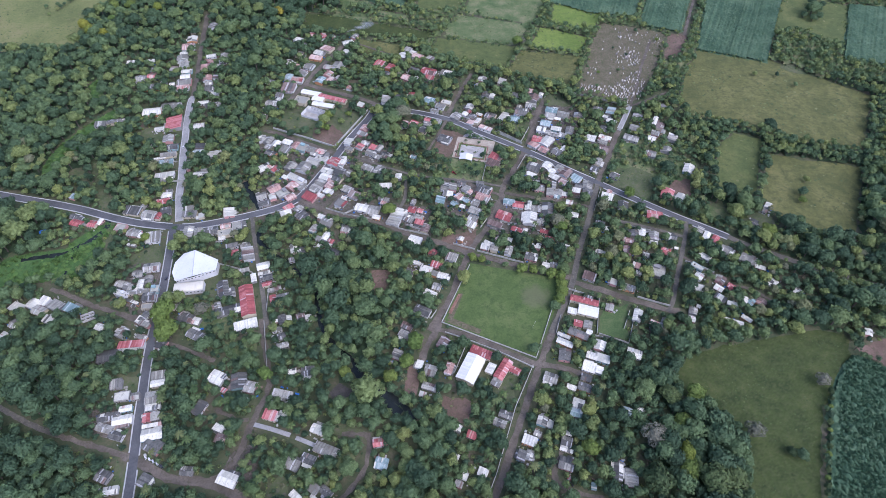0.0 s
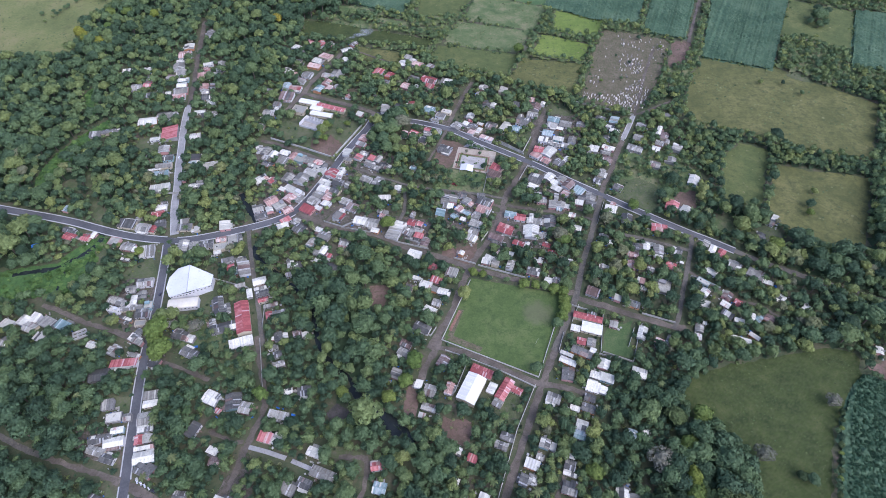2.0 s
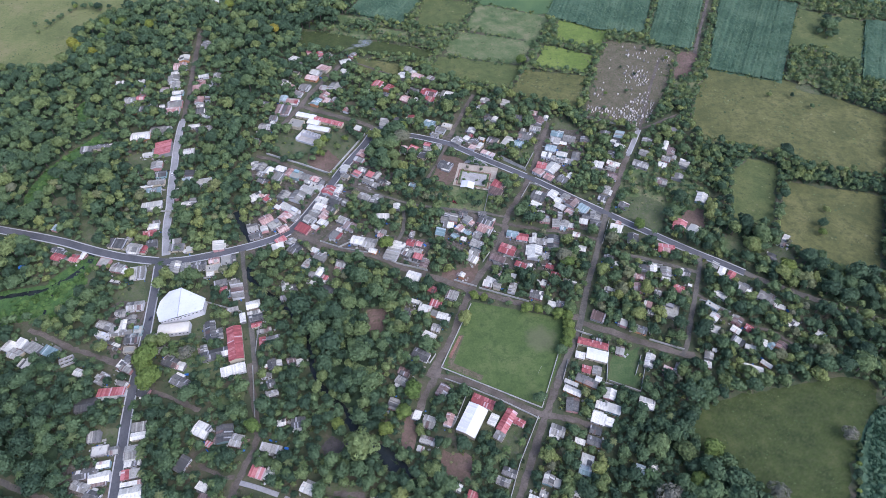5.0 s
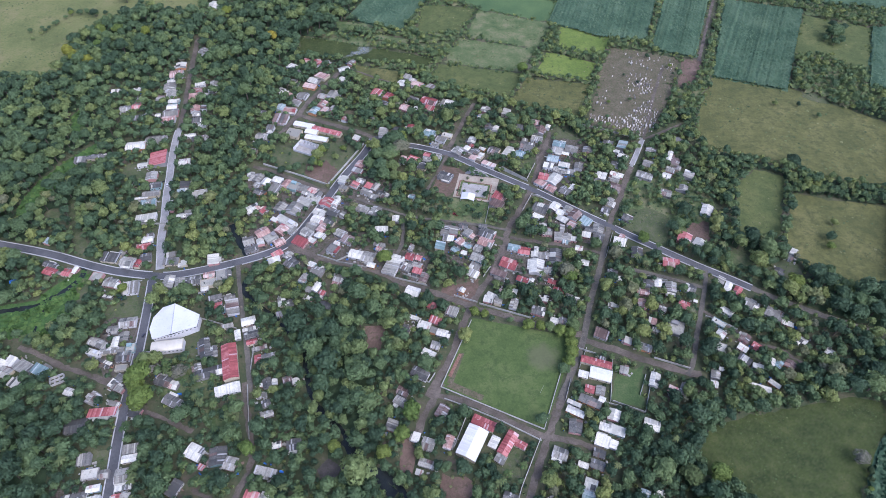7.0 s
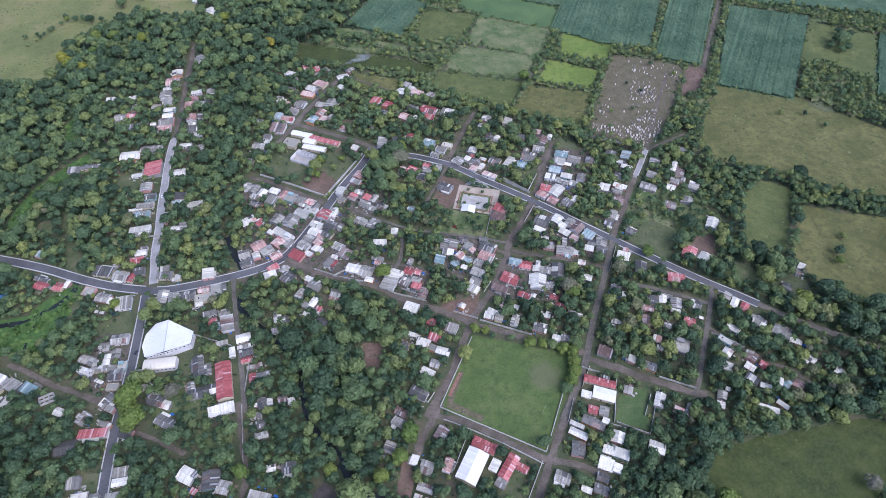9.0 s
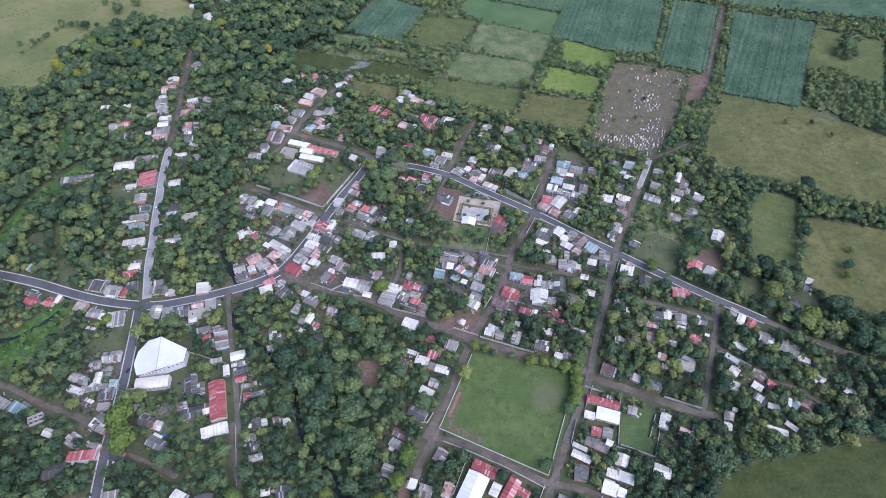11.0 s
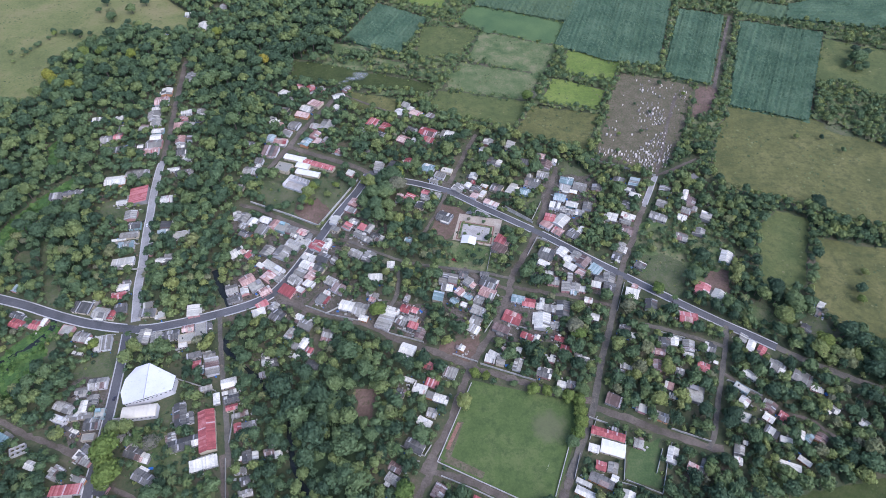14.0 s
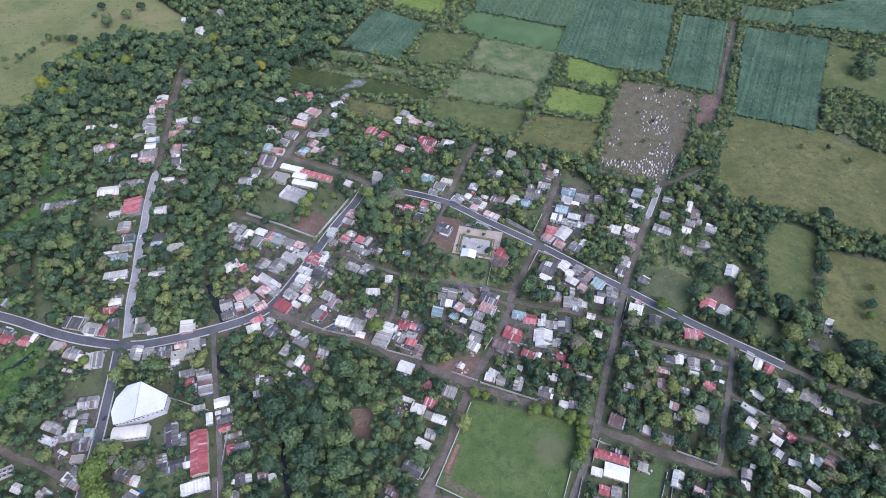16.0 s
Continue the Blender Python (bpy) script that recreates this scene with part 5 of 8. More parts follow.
village([
    (-215.8, 209.1, 10.6, 6.7, 11, "g"),
    (-213.8, 202.6, 11.4, 5.7, 11, "W"),
    (-200.4, 257.4, 6.6, 6.1, -15, "W"),
    (-197.6, 244.6, 14.6, 7.9, -23, "d"),
    (-171.0, 207.1, 12.0, 10.4, -23, "W"),
    (-159.4, 253.9, 18.5, 8.1, 18, "W"),
    (-154.2, 204.3, 11.9, 13.0, 11, "d"),
    (-135.1, 257.7, 2.9, 3.0, 16, "W"),
    (-133.4, 249.1, 8.0, 3.6, 16, "g"),
    (-131.3, 259.2, 6.5, 8.1, 16, "d"),
    (-128.8, 242.9, 6.8, 5.7, 18, "d"),
    (-126.5, 234.7, 9.6, 5.0, 19, "g"),
    (-125.4, 259.3, 4.0, 8.1, 16, "W"),
    (-115.3, 212.2, 6.5, 5.2, 11, "W"),
    (-103.4, 212.7, 10.2, 8.5, 11, "d"),
    (-36.4, 226.6, 8.0, 8.7, -18, "g"),
])
village([
    (-31.5, 244.8, 9.2, 6.6, -29, "g"),
    (-29.9, 252.4, 9.5, 6.3, -27, "b"),
    (-19.1, 217.8, 5.6, 7.1, -18, "W"),
    (-10.5, 213.0, 9.3, 9.3, -18, "g"),
    (-0.6, 237.1, 8.6, 10.0, -29, "b"),
    (3.7, 214.5, 6.0, 10.3, -18, "k"),
    (80.0, 206.8, 10.6, 8.3, -22, "g"),
    (93.1, 225.9, 9.4, 10.7, -11, "d"),
    (94.6, 243.6, 10.6, 3.6, -27, "W"),
    (94.6, 236.9, 13.4, 5.5, -27, "W"),
    (106.4, 245.1, 16.5, 7.0, -27, "d"),
    (106.7, 206.8, 8.3, 6.0, -21, "d"),
    (110.2, 215.7, 10.0, 8.5, -21, "W"),
    (113.9, 225.4, 8.6, 6.3, -21, "W"),
    (115.1, 246.2, 4.9, 4.9, -27, "W"),
    (117.5, 212.9, 5.8, 6.6, -21, "W"),
])
village([
    (121.6, 234.4, 8.6, 9.0, -21, "W"),
    (122.1, 222.5, 10.4, 6.8, -21, "W"),
    (147.0, 227.4, 11.3, 8.4, -21, "W"),
    (168.2, 253.8, 7.1, 6.5, -29, "k"),
    (175.7, 254.5, 4.3, 11.6, -29, "g"),
    (199.9, 258.7, 5.6, 5.6, -20, "W"),
    (232.4, 255.9, 15.8, 5.2, -20, "W"),
    (244.1, 258.8, 8.7, 4.2, -45, "W"),
    (336.4, 245.8, 5.8, 6.7, -23, "W"),
    (-352.1, 271.2, 10.1, 8.4, -19, "W"),
    (-340.1, 274.5, 8.5, 9.1, -19, "W"),
    (-332.1, 267.8, 11.7, 8.3, -19, "g"),
    (-331.5, 277.3, 7.9, 7.9, -19, "W"),
    (-319.1, 272.2, 13.9, 9.5, -24, "g"),
    (-305.9, 269.4, 12.8, 8.2, -24, "t"),
    (-271.2, 293.1, 13.8, 5.7, -18, "g"),
])
village([
    (-269.6, 283.4, 8.5, 4.3, -18, "c"),
    (-263.6, 306.2, 7.9, 4.5, 9, "g"),
    (-261.9, 277.6, 18.4, 2.6, -22, "d"),
    (-257.2, 294.1, 4.7, 8.7, 9, "W"),
    (-257.1, 286.4, 17.0, 4.3, 9, "g"),
    (-256.6, 276.1, 6.3, 2.6, -22, "W"),
    (-253.9, 312.4, 12.4, 8.3, 9, "g"),
    (-252.3, 299.6, 6.1, 7.1, 9, "g"),
    (-246.5, 281.7, 9.3, 8.3, 7, "d"),
    (-244.6, 271.6, 7.5, 4.5, 7, "c"),
    (-243.6, 288.9, 6.0, 6.8, 9, "c"),
    (-243.6, 261.8, 5.2, 8.3, -22, "d"),
    (-227.7, 281.5, 7.6, 8.3, 7, "c"),
    (-221.7, 271.0, 6.2, 5.2, 7, "g"),
    (-209.1, 260.6, 13.1, 7.7, -15, "d"),
    (-186.5, 272.2, 5.4, 6.7, 18, "c"),
])
village([
    (-185.5, 288.7, 8.0, 18.2, 18, "d"),
    (-178.1, 286.4, 5.4, 9.0, 18, "d"),
    (-176.7, 267.7, 18.1, 7.7, 18, "d"),
    (-173.2, 309.2, 9.7, 3.9, 18, "g"),
    (-162.8, 300.9, 4.8, 9.3, 18, "W"),
    (-156.9, 313.7, 11.5, 7.9, 18, "c"),
    (-155.0, 306.4, 10.5, 3.0, 18, "W"),
    (-152.0, 301.0, 11.3, 5.5, 18, "d"),
    (-150.0, 294.3, 8.6, 4.6, 18, "r"),
    (-143.1, 289.1, 11.9, 3.3, 18, "g"),
    (-142.3, 279.2, 5.4, 7.1, 16, "r"),
    (-134.5, 280.8, 10.1, 6.3, 16, "c"),
    (-116.7, 262.3, 7.3, 4.8, 16, "b"),
    (-109.9, 260.6, 5.3, 5.5, 16, "W"),
    (-29.5, 306.8, 6.9, 6.3, -18, "d"),
    (-24.1, 317.2, 7.9, 3.4, -20, "W"),
])
village([
    (-17.7, 267.1, 13.8, 8.1, -27, "d"),
    (-15.6, 309.9, 10.5, 7.6, -18, "W"),
    (-11.5, 284.4, 10.9, 6.2, -28, "W"),
    (-8.2, 304.9, 5.2, 5.8, -18, "g"),
    (-6.9, 314.3, 9.7, 6.4, -21, "r"),
    (-6.3, 291.3, 7.6, 7.1, -18, "g"),
    (-0.2, 302.0, 11.2, 6.6, -18, "W"),
    (88.4, 314.4, 6.8, 5.6, -19, "W"),
    (95.2, 314.0, 6.8, 6.4, -13, "d"),
    (121.3, 280.3, 5.0, 3.0, -20, "d"),
    (124.0, 301.6, 11.1, 8.3, -24, "b"),
    (135.5, 269.8, 6.5, 6.0, -20, "g"),
    (143.6, 295.6, 5.9, 6.5, -20, "W"),
    (155.8, 289.7, 10.1, 6.8, -23, "g"),
    (156.9, 262.3, 7.2, 11.8, -23, "W"),
    (166.5, 313.4, 6.5, 6.1, -23, "k"),
])
village([
    (167.0, 305.3, 5.1, 4.2, -23, "W"),
    (183.8, 307.6, 12.0, 12.9, -22, "c"),
    (203.1, 266.4, 6.8, 6.9, -20, "g"),
    (208.8, 271.3, 3.2, 3.1, -20, "W"),
    (212.9, 289.9, 10.0, 7.8, -24, "c"),
    (217.5, 301.7, 7.2, 7.3, -42, "W"),
    (218.9, 312.2, 10.4, 4.8, -42, "c"),
    (229.0, 279.1, 9.8, 6.4, -42, "d"),
    (230.7, 289.3, 7.5, 6.2, -42, "W"),
    (235.0, 298.1, 7.6, 8.1, -42, "b"),
    (237.0, 273.1, 8.1, 5.1, -22, "W"),
    (241.8, 291.4, 6.3, 5.4, -42, "r"),
    (248.4, 276.6, 5.1, 7.6, -22, "W"),
    (253.0, 274.8, 4.9, 7.2, -45, "t"),
    (261.4, 274.5, 7.6, 8.0, -45, "b"),
    (273.4, 311.4, 8.9, 4.1, -25, "W"),
])
village([
    (278.0, 296.9, 10.1, 6.1, -45, "W"),
    (296.0, 285.6, 6.6, 6.4, -45, "W"),
    (-342.0, 371.6, 13.6, 5.1, -17, "d"),
    (-339.1, 363.9, 12.5, 7.8, -17, "r"),
    (-324.4, 363.0, 8.3, 7.7, -11, "r"),
    (-318.5, 365.6, 4.5, 7.7, -11, "W"),
    (-296.6, 358.2, 9.5, 8.5, -9, "c"),
    (-292.4, 379.4, 16.6, 9.7, -9, "d"),
    (-282.1, 351.9, 12.7, 8.3, -9, "g"),
    (-280.0, 338.0, 8.3, 3.0, -9, "W"),
    (-276.0, 374.8, 12.6, 9.9, -9, "c"),
    (-273.5, 348.1, 6.1, 6.2, -9, "W"),
    (-266.3, 372.8, 5.1, 8.7, -9, "r"),
    (-263.3, 346.2, 13.0, 12.2, 11, "c"),
    (-261.7, 379.7, 9.6, 8.9, 16, "d"),
    (-238.0, 375.1, 13.6, 7.6, 3, "d"),
])
village([
    (-233.3, 352.8, 9.4, 13.2, 3, "c"),
    (-226.3, 373.6, 5.8, 6.4, 13, "W"),
    (-223.3, 351.5, 8.4, 11.1, 13, "g"),
    (-212.1, 354.5, 11.1, 9.1, 13, "d"),
    (-201.5, 377.5, 9.7, 11.8, 14, "c"),
    (-200.9, 360.6, 9.5, 6.1, 14, "k"),
    (-200.6, 345.4, 6.5, 4.5, 13, "W"),
    (-199.1, 351.7, 12.6, 7.6, 14, "c"),
    (-190.1, 359.7, 8.4, 12.2, 16, "c"),
    (-189.4, 336.5, 11.0, 4.8, 18, "d"),
    (-185.0, 328.7, 6.6, 6.5, 18, "r"),
    (-184.8, 362.7, 4.9, 7.2, 16, "d"),
    (-179.6, 324.6, 2.6, 7.3, 18, "t"),
    (-177.6, 336.6, 9.1, 5.4, 18, "g"),
    (-172.9, 327.4, 9.9, 15.4, 18, "c"),
    (-147.7, 375.4, 10.6, 7.5, 23, "W"),
])
village([
    (-133.4, 331.9, 6.6, 8.3, 18, "W"),
    (-132.7, 320.6, 6.7, 4.9, 18, "g"),
    (-132.5, 372.9, 11.7, 10.3, -29, "d"),
    (-126.5, 330.6, 6.1, 7.3, 18, "d"),
    (-119.1, 356.3, 6.6, 9.8, -25, "g"),
    (-114.4, 371.5, 6.7, 5.6, -25, "W"),
    (-113.2, 345.2, 5.3, 5.2, -25, "g"),
    (-111.2, 336.3, 5.5, 3.7, -25, "W"),
    (-108.8, 364.4, 11.3, 7.8, -25, "g"),
    (-106.8, 347.7, 6.3, 9.6, -25, "c"),
    (-105.4, 367.5, 3.0, 4.9, -25, "W"),
    (-101.5, 341.5, 5.5, 4.7, -25, "r"),
    (-97.4, 329.0, 9.9, 6.8, -15, "d"),
    (-90.2, 350.7, 9.3, 3.8, -15, "k"),
    (-89.3, 356.6, 9.4, 7.8, -15, "g"),
    (-66.6, 379.7, 10.6, 10.2, -16, "g"),
])
village([
    (-63.0, 370.9, 6.7, 4.9, -16, "c"),
    (-45.3, 369.5, 11.4, 15.5, -20, "g"),
    (-40.2, 378.4, 10.6, 5.6, -20, "W"),
    (-32.5, 368.6, 7.6, 7.4, -30, "g"),
    (-28.4, 336.1, 6.4, 3.6, -20, "W"),
    (-26.2, 342.7, 11.9, 9.3, -20, "W"),
    (-23.3, 370.7, 7.6, 5.4, -20, "g"),
    (-23.0, 364.1, 7.6, 5.4, -20, "r"),
    (-22.4, 379.0, 5.3, 5.1, -20, "r"),
    (-17.1, 357.2, 6.5, 8.7, -20, "b"),
    (-9.3, 328.9, 8.1, 6.7, -23, "r"),
    (6.4, 322.8, 9.8, 7.9, -21, "g"),
    (15.2, 344.0, 5.0, 5.1, -28, "W"),
    (24.8, 361.1, 9.4, 7.3, -30, "g"),
    (26.8, 369.1, 8.5, 8.0, -25, "g"),
    (28.8, 379.0, 10.6, 7.7, -25, "g"),
])
village([
    (36.8, 335.3, 8.1, 7.1, -16, "W"),
    (39.9, 339.5, 9.1, 3.7, -30, "W"),
    (44.6, 333.1, 6.8, 7.3, -16, "g"),
    (46.5, 361.8, 12.2, 6.8, -25, "b"),
    (47.7, 343.8, 4.6, 3.3, -30, "k"),
    (55.9, 372.5, 13.3, 10.1, -25, "r"),
    (57.3, 330.5, 6.7, 10.7, -19, "g"),
    (59.0, 343.0, 4.6, 4.6, -19, "W"),
    (66.3, 355.0, 9.3, 5.3, -25, "r"),
    (73.0, 352.7, 4.2, 7.2, -25, "W"),
    (76.4, 323.4, 11.5, 7.9, -19, "d"),
    (79.7, 369.1, 11.4, 14.0, -9, "c"),
    (83.9, 335.3, 4.5, 6.4, -19, "W"),
    (88.8, 365.1, 6.6, 5.5, -9, "g"),
    (90.9, 352.8, 6.5, 4.3, -21, "r"),
    (95.3, 343.8, 9.1, 6.1, -17, "r"),
])
village([
    (105.5, 338.2, 10.0, 2.6, -17, "g"),
    (106.4, 335.9, 10.8, 4.3, -17, "g"),
    (120.5, 373.5, 9.5, 6.6, -19, "W"),
    (131.8, 323.1, 7.5, 8.0, -17, "d"),
    (138.3, 328.9, 8.9, 4.1, -17, "W"),
    (143.4, 362.6, 9.0, 6.0, -19, "d"),
    (148.2, 356.2, 5.2, 4.9, -21, "W"),
    (162.0, 330.5, 7.1, 9.1, -13, "k"),
    (165.4, 342.1, 10.0, 5.7, -13, "k"),
    (169.4, 352.1, 3.5, 6.8, -13, "d"),
    (172.3, 349.7, 7.1, 8.7, -13, "d"),
    (177.5, 325.3, 6.2, 5.4, -22, "g"),
    (179.8, 351.2, 6.0, 8.7, -13, "W"),
    (187.3, 339.5, 8.1, 4.2, -13, "W"),
    (189.3, 347.0, 9.1, 10.6, -13, "g"),
    (195.8, 329.5, 8.9, 6.9, -25, "r"),
])
village([
    (196.1, 373.2, 14.2, 10.4, -13, "r"),
    (205.3, 345.7, 9.1, 8.7, -29, "d"),
    (206.3, 333.2, 3.6, 3.0, -25, "W"),
    (228.4, 323.1, 10.6, 5.9, -42, "W"),
    (233.1, 354.1, 6.0, 7.5, -32, "g"),
    (236.7, 346.9, 5.9, 10.8, -32, "W"),
    (243.4, 343.2, 6.3, 9.7, -39, "r"),
    (250.1, 329.5, 12.4, 9.4, -38, "g"),
    (265.8, 320.4, 13.4, 10.1, -38, "g"),
    (284.7, 363.9, 6.5, 7.3, -38, "d"),
    (299.7, 379.7, 7.1, 7.1, -38, "d"),
    (-356.5, 399.0, 6.0, 7.3, -14, "t"),
    (-284.1, 384.8, 5.4, 6.4, -9, "g"),
    (-277.2, 428.2, 18.8, 8.2, 13, "W"),
    (-267.5, 392.6, 11.9, 5.2, 15, "r"),
    (-267.2, 400.3, 10.0, 6.7, 15, "W"),
])
village([
    (-266.1, 406.0, 6.1, 4.4, 11, "d"),
    (-244.7, 429.1, 8.7, 5.6, 11, "W"),
    (-240.1, 382.5, 7.8, 5.5, 16, "g"),
    (-239.1, 432.8, 6.7, 8.2, 11, "g"),
    (-180.6, 438.7, 13.7, 10.0, 38, "W"),
    (-175.5, 398.8, 9.0, 7.9, 23, "g"),
    (-170.7, 389.0, 10.8, 5.5, 23, "d"),
    (-169.4, 436.3, 5.2, 7.4, -34, "r"),
    (-164.8, 408.5, 11.1, 9.2, 38, "k"),
    (-164.5, 397.3, 6.0, 6.7, 23, "W"),
    (-157.1, 424.3, 6.2, 3.9, -34, "W"),
    (-156.1, 402.9, 10.0, 7.9, 38, "c"),
    (-147.9, 412.7, 9.1, 9.2, -34, "k"),
    (-147.5, 397.4, 9.0, 6.7, 38, "k"),
    (-146.7, 383.3, 8.8, 5.5, 38, "r"),
    (-145.6, 422.1, 19.0, 6.8, -34, "c"),
])
village([
    (-140.9, 439.0, 11.6, 12.3, -24, "g"),
    (-138.3, 411.6, 5.6, 8.0, -34, "g"),
    (-136.9, 381.8, 6.0, 7.4, -29, "g"),
    (-129.1, 397.6, 11.9, 8.4, -29, "r"),
    (-124.4, 409.4, 10.1, 6.8, -34, "g"),
    (-121.5, 417.0, 9.2, 7.0, -24, "g"),
    (-118.9, 399.3, 7.0, 5.1, -29, "c"),
    (-116.7, 433.7, 10.4, 6.6, -24, "W"),
    (-116.6, 424.7, 11.3, 7.7, -24, "W"),
    (-112.0, 405.0, 8.0, 6.7, -28, "W"),
    (-111.6, 414.1, 7.1, 9.2, -28, "k"),
    (-105.3, 422.4, 9.2, 7.6, -28, "d"),
    (-104.1, 433.2, 9.4, 8.4, -24, "d"),
    (-99.4, 389.6, 6.7, 9.7, -28, "d"),
    (-95.9, 396.2, 5.0, 3.3, -28, "W"),
    (-94.8, 388.5, 2.8, 7.5, -28, "r"),
])
village([
    (-94.6, 430.8, 4.2, 6.0, -28, "g"),
    (-93.8, 407.4, 10.0, 7.3, -28, "c"),
    (-86.7, 399.6, 9.9, 7.7, -28, "b"),
    (-77.7, 382.8, 10.7, 8.4, -15, "W"),
    (-76.8, 438.3, 11.5, 7.9, -27, "g"),
    (-64.8, 434.7, 9.4, 12.0, -27, "g"),
    (-57.7, 393.7, 10.8, 4.8, -20, "g"),
    (-57.7, 388.9, 4.9, 4.2, -20, "k"),
    (-56.9, 411.1, 12.1, 7.9, 2, "W"),
    (-44.9, 425.2, 6.7, 8.2, 2, "W"),
    (-30.0, 380.0, 7.2, 6.7, -20, "r"),
    (-29.2, 390.2, 4.4, 6.9, -20, "g"),
    (-3.5, 392.6, 8.8, 9.6, -10, "t"),
    (1.7, 411.0, 8.2, 10.1, -10, "g"),
    (3.7, 401.4, 8.9, 6.0, -10, "W"),
    (8.7, 410.5, 7.2, 8.9, -10, "g"),
])
village([
    (9.6, 388.3, 6.3, 4.7, -40, "t"),
    (13.7, 397.6, 5.9, 7.0, -40, "k"),
    (17.3, 384.7, 4.9, 4.2, -25, "W"),
    (17.6, 415.7, 7.1, 5.7, -10, "d"),
    (21.0, 392.2, 6.4, 4.8, -40, "t"),
    (21.2, 408.3, 6.5, 7.2, -40, "g"),
    (25.3, 404.4, 3.5, 5.0, -40, "k"),
    (29.9, 389.6, 6.8, 6.3, -25, "g"),
    (35.3, 415.9, 7.1, 4.5, -10, "d"),
    (37.0, 396.7, 11.8, 9.6, -26, "k"),
    (38.7, 406.8, 13.0, 9.9, -26, "d"),
    (61.5, 390.4, 9.5, 6.4, -15, "t"),
    (70.2, 386.7, 9.5, 7.4, -13, "r"),
    (78.6, 415.1, 9.1, 6.8, -13, "d"),
    (80.9, 385.7, 3.9, 10.5, -9, "W"),
    (86.4, 428.0, 9.2, 5.3, -31, "W"),
])
village([
    (86.7, 381.5, 8.7, 6.7, -9, "g"),
    (89.8, 438.3, 12.5, 11.8, -25, "d"),
    (89.9, 416.3, 6.1, 5.7, -9, "W"),
    (92.8, 408.9, 8.5, 7.3, -9, "g"),
    (97.3, 381.1, 9.6, 13.5, -9, "d"),
    (102.3, 403.3, 6.4, 9.4, -9, "g"),
    (107.2, 413.6, 4.0, 6.2, -9, "g"),
    (107.8, 433.0, 6.2, 5.9, -38, "W"),
    (107.9, 397.3, 4.9, 3.3, -15, "t"),
    (108.7, 425.2, 9.2, 6.7, -38, "W"),
    (110.4, 402.9, 6.9, 7.2, -15, "g"),
    (114.9, 436.1, 8.1, 8.6, -38, "g"),
    (116.0, 400.1, 4.9, 4.4, -15, "W"),
    (116.7, 418.3, 6.6, 6.9, -41, "k"),
    (118.9, 389.3, 6.8, 5.9, -15, "W"),
    (120.7, 430.1, 8.6, 10.7, -41, "b"),
])
village([
    (127.7, 405.2, 7.0, 5.6, -15, "W"),
    (129.3, 421.3, 9.1, 8.7, -41, "t"),
    (131.1, 412.0, 6.5, 6.2, -19, "d"),
    (138.4, 403.6, 8.9, 7.2, -19, "d"),
    (139.5, 412.7, 9.0, 9.1, -19, "g"),
    (150.7, 436.3, 8.3, 7.9, -26, "d"),
    (155.6, 396.1, 10.8, 9.3, -19, "W"),
    (159.3, 403.3, 4.9, 5.0, -35, "k"),
    (168.5, 425.7, 9.2, 7.1, -35, "d"),
    (169.1, 385.4, 9.7, 10.7, -13, "d"),
    (214.8, 401.5, 11.8, 12.4, -27, "r"),
    (225.8, 395.5, 9.3, 10.6, -38, "W"),
    (244.2, 435.8, 8.7, 12.4, -27, "W"),
    (305.6, 385.5, 4.8, 7.8, -38, "W"),
    (-303.3, 473.5, 3.3, 3.5, 11, "g"),
    (-290.5, 453.1, 12.9, 3.6, 13, "W"),
])
village([
    (-290.0, 483.1, 11.2, 11.5, 11, "g"),
    (-282.7, 459.0, 16.3, 7.7, 11, "g"),
    (-281.7, 470.2, 11.0, 8.4, 11, "d"),
    (-281.2, 446.7, 13.9, 8.6, 13, "t"),
    (-257.5, 442.5, 4.2, 14.2, 13, "W"),
    (-254.0, 463.1, 9.8, 4.1, 11, "t"),
    (-252.8, 470.4, 9.4, 9.7, 11, "d"),
    (-248.6, 473.2, 2.8, 5.5, 11, "W"),
    (-235.7, 459.3, 14.1, 8.0, 13, "c"),
    (-191.0, 483.1, 6.7, 8.4, 11, "g"),
    (-183.7, 480.4, 7.8, 9.7, -22, "g"),
    (-181.3, 470.3, 7.7, 6.0, -24, "g"),
    (-178.0, 460.4, 10.8, 6.6, -24, "d"),
    (-175.3, 475.0, 7.2, 8.8, -22, "W"),
    (-163.8, 464.4, 9.8, 9.2, -24, "g"),
    (-163.7, 477.8, 8.8, 6.8, -22, "W"),
])
village([
    (-154.3, 440.8, 9.5, 9.9, -24, "c"),
    (-154.3, 471.8, 7.5, 10.7, -22, "k"),
    (-146.6, 468.9, 8.6, 9.4, -22, "c"),
    (-137.0, 465.4, 9.8, 8.0, -22, "c"),
    (-133.5, 460.0, 6.5, 5.4, -22, "g"),
    (-132.7, 447.8, 12.7, 9.2, -24, "g"),
    (-126.4, 462.7, 8.3, 6.7, -22, "k"),
    (-124.7, 452.3, 10.7, 6.8, -22, "c"),
    (-121.6, 457.6, 6.1, 7.8, -22, "d"),
    (-111.0, 446.7, 9.9, 10.0, -22, "r"),
    (-102.5, 448.7, 5.7, 11.3, -22, "c"),
    (-99.5, 477.6, 6.6, 9.4, -22, "W"),
    (-98.0, 466.9, 7.6, 5.2, -22, "g"),
    (-86.9, 470.3, 6.5, 6.6, -27, "r"),
    (-86.8, 490.8, 10.1, 5.5, -26, "c"),
    (-82.0, 476.3, 7.7, 6.0, -22, "g"),
])
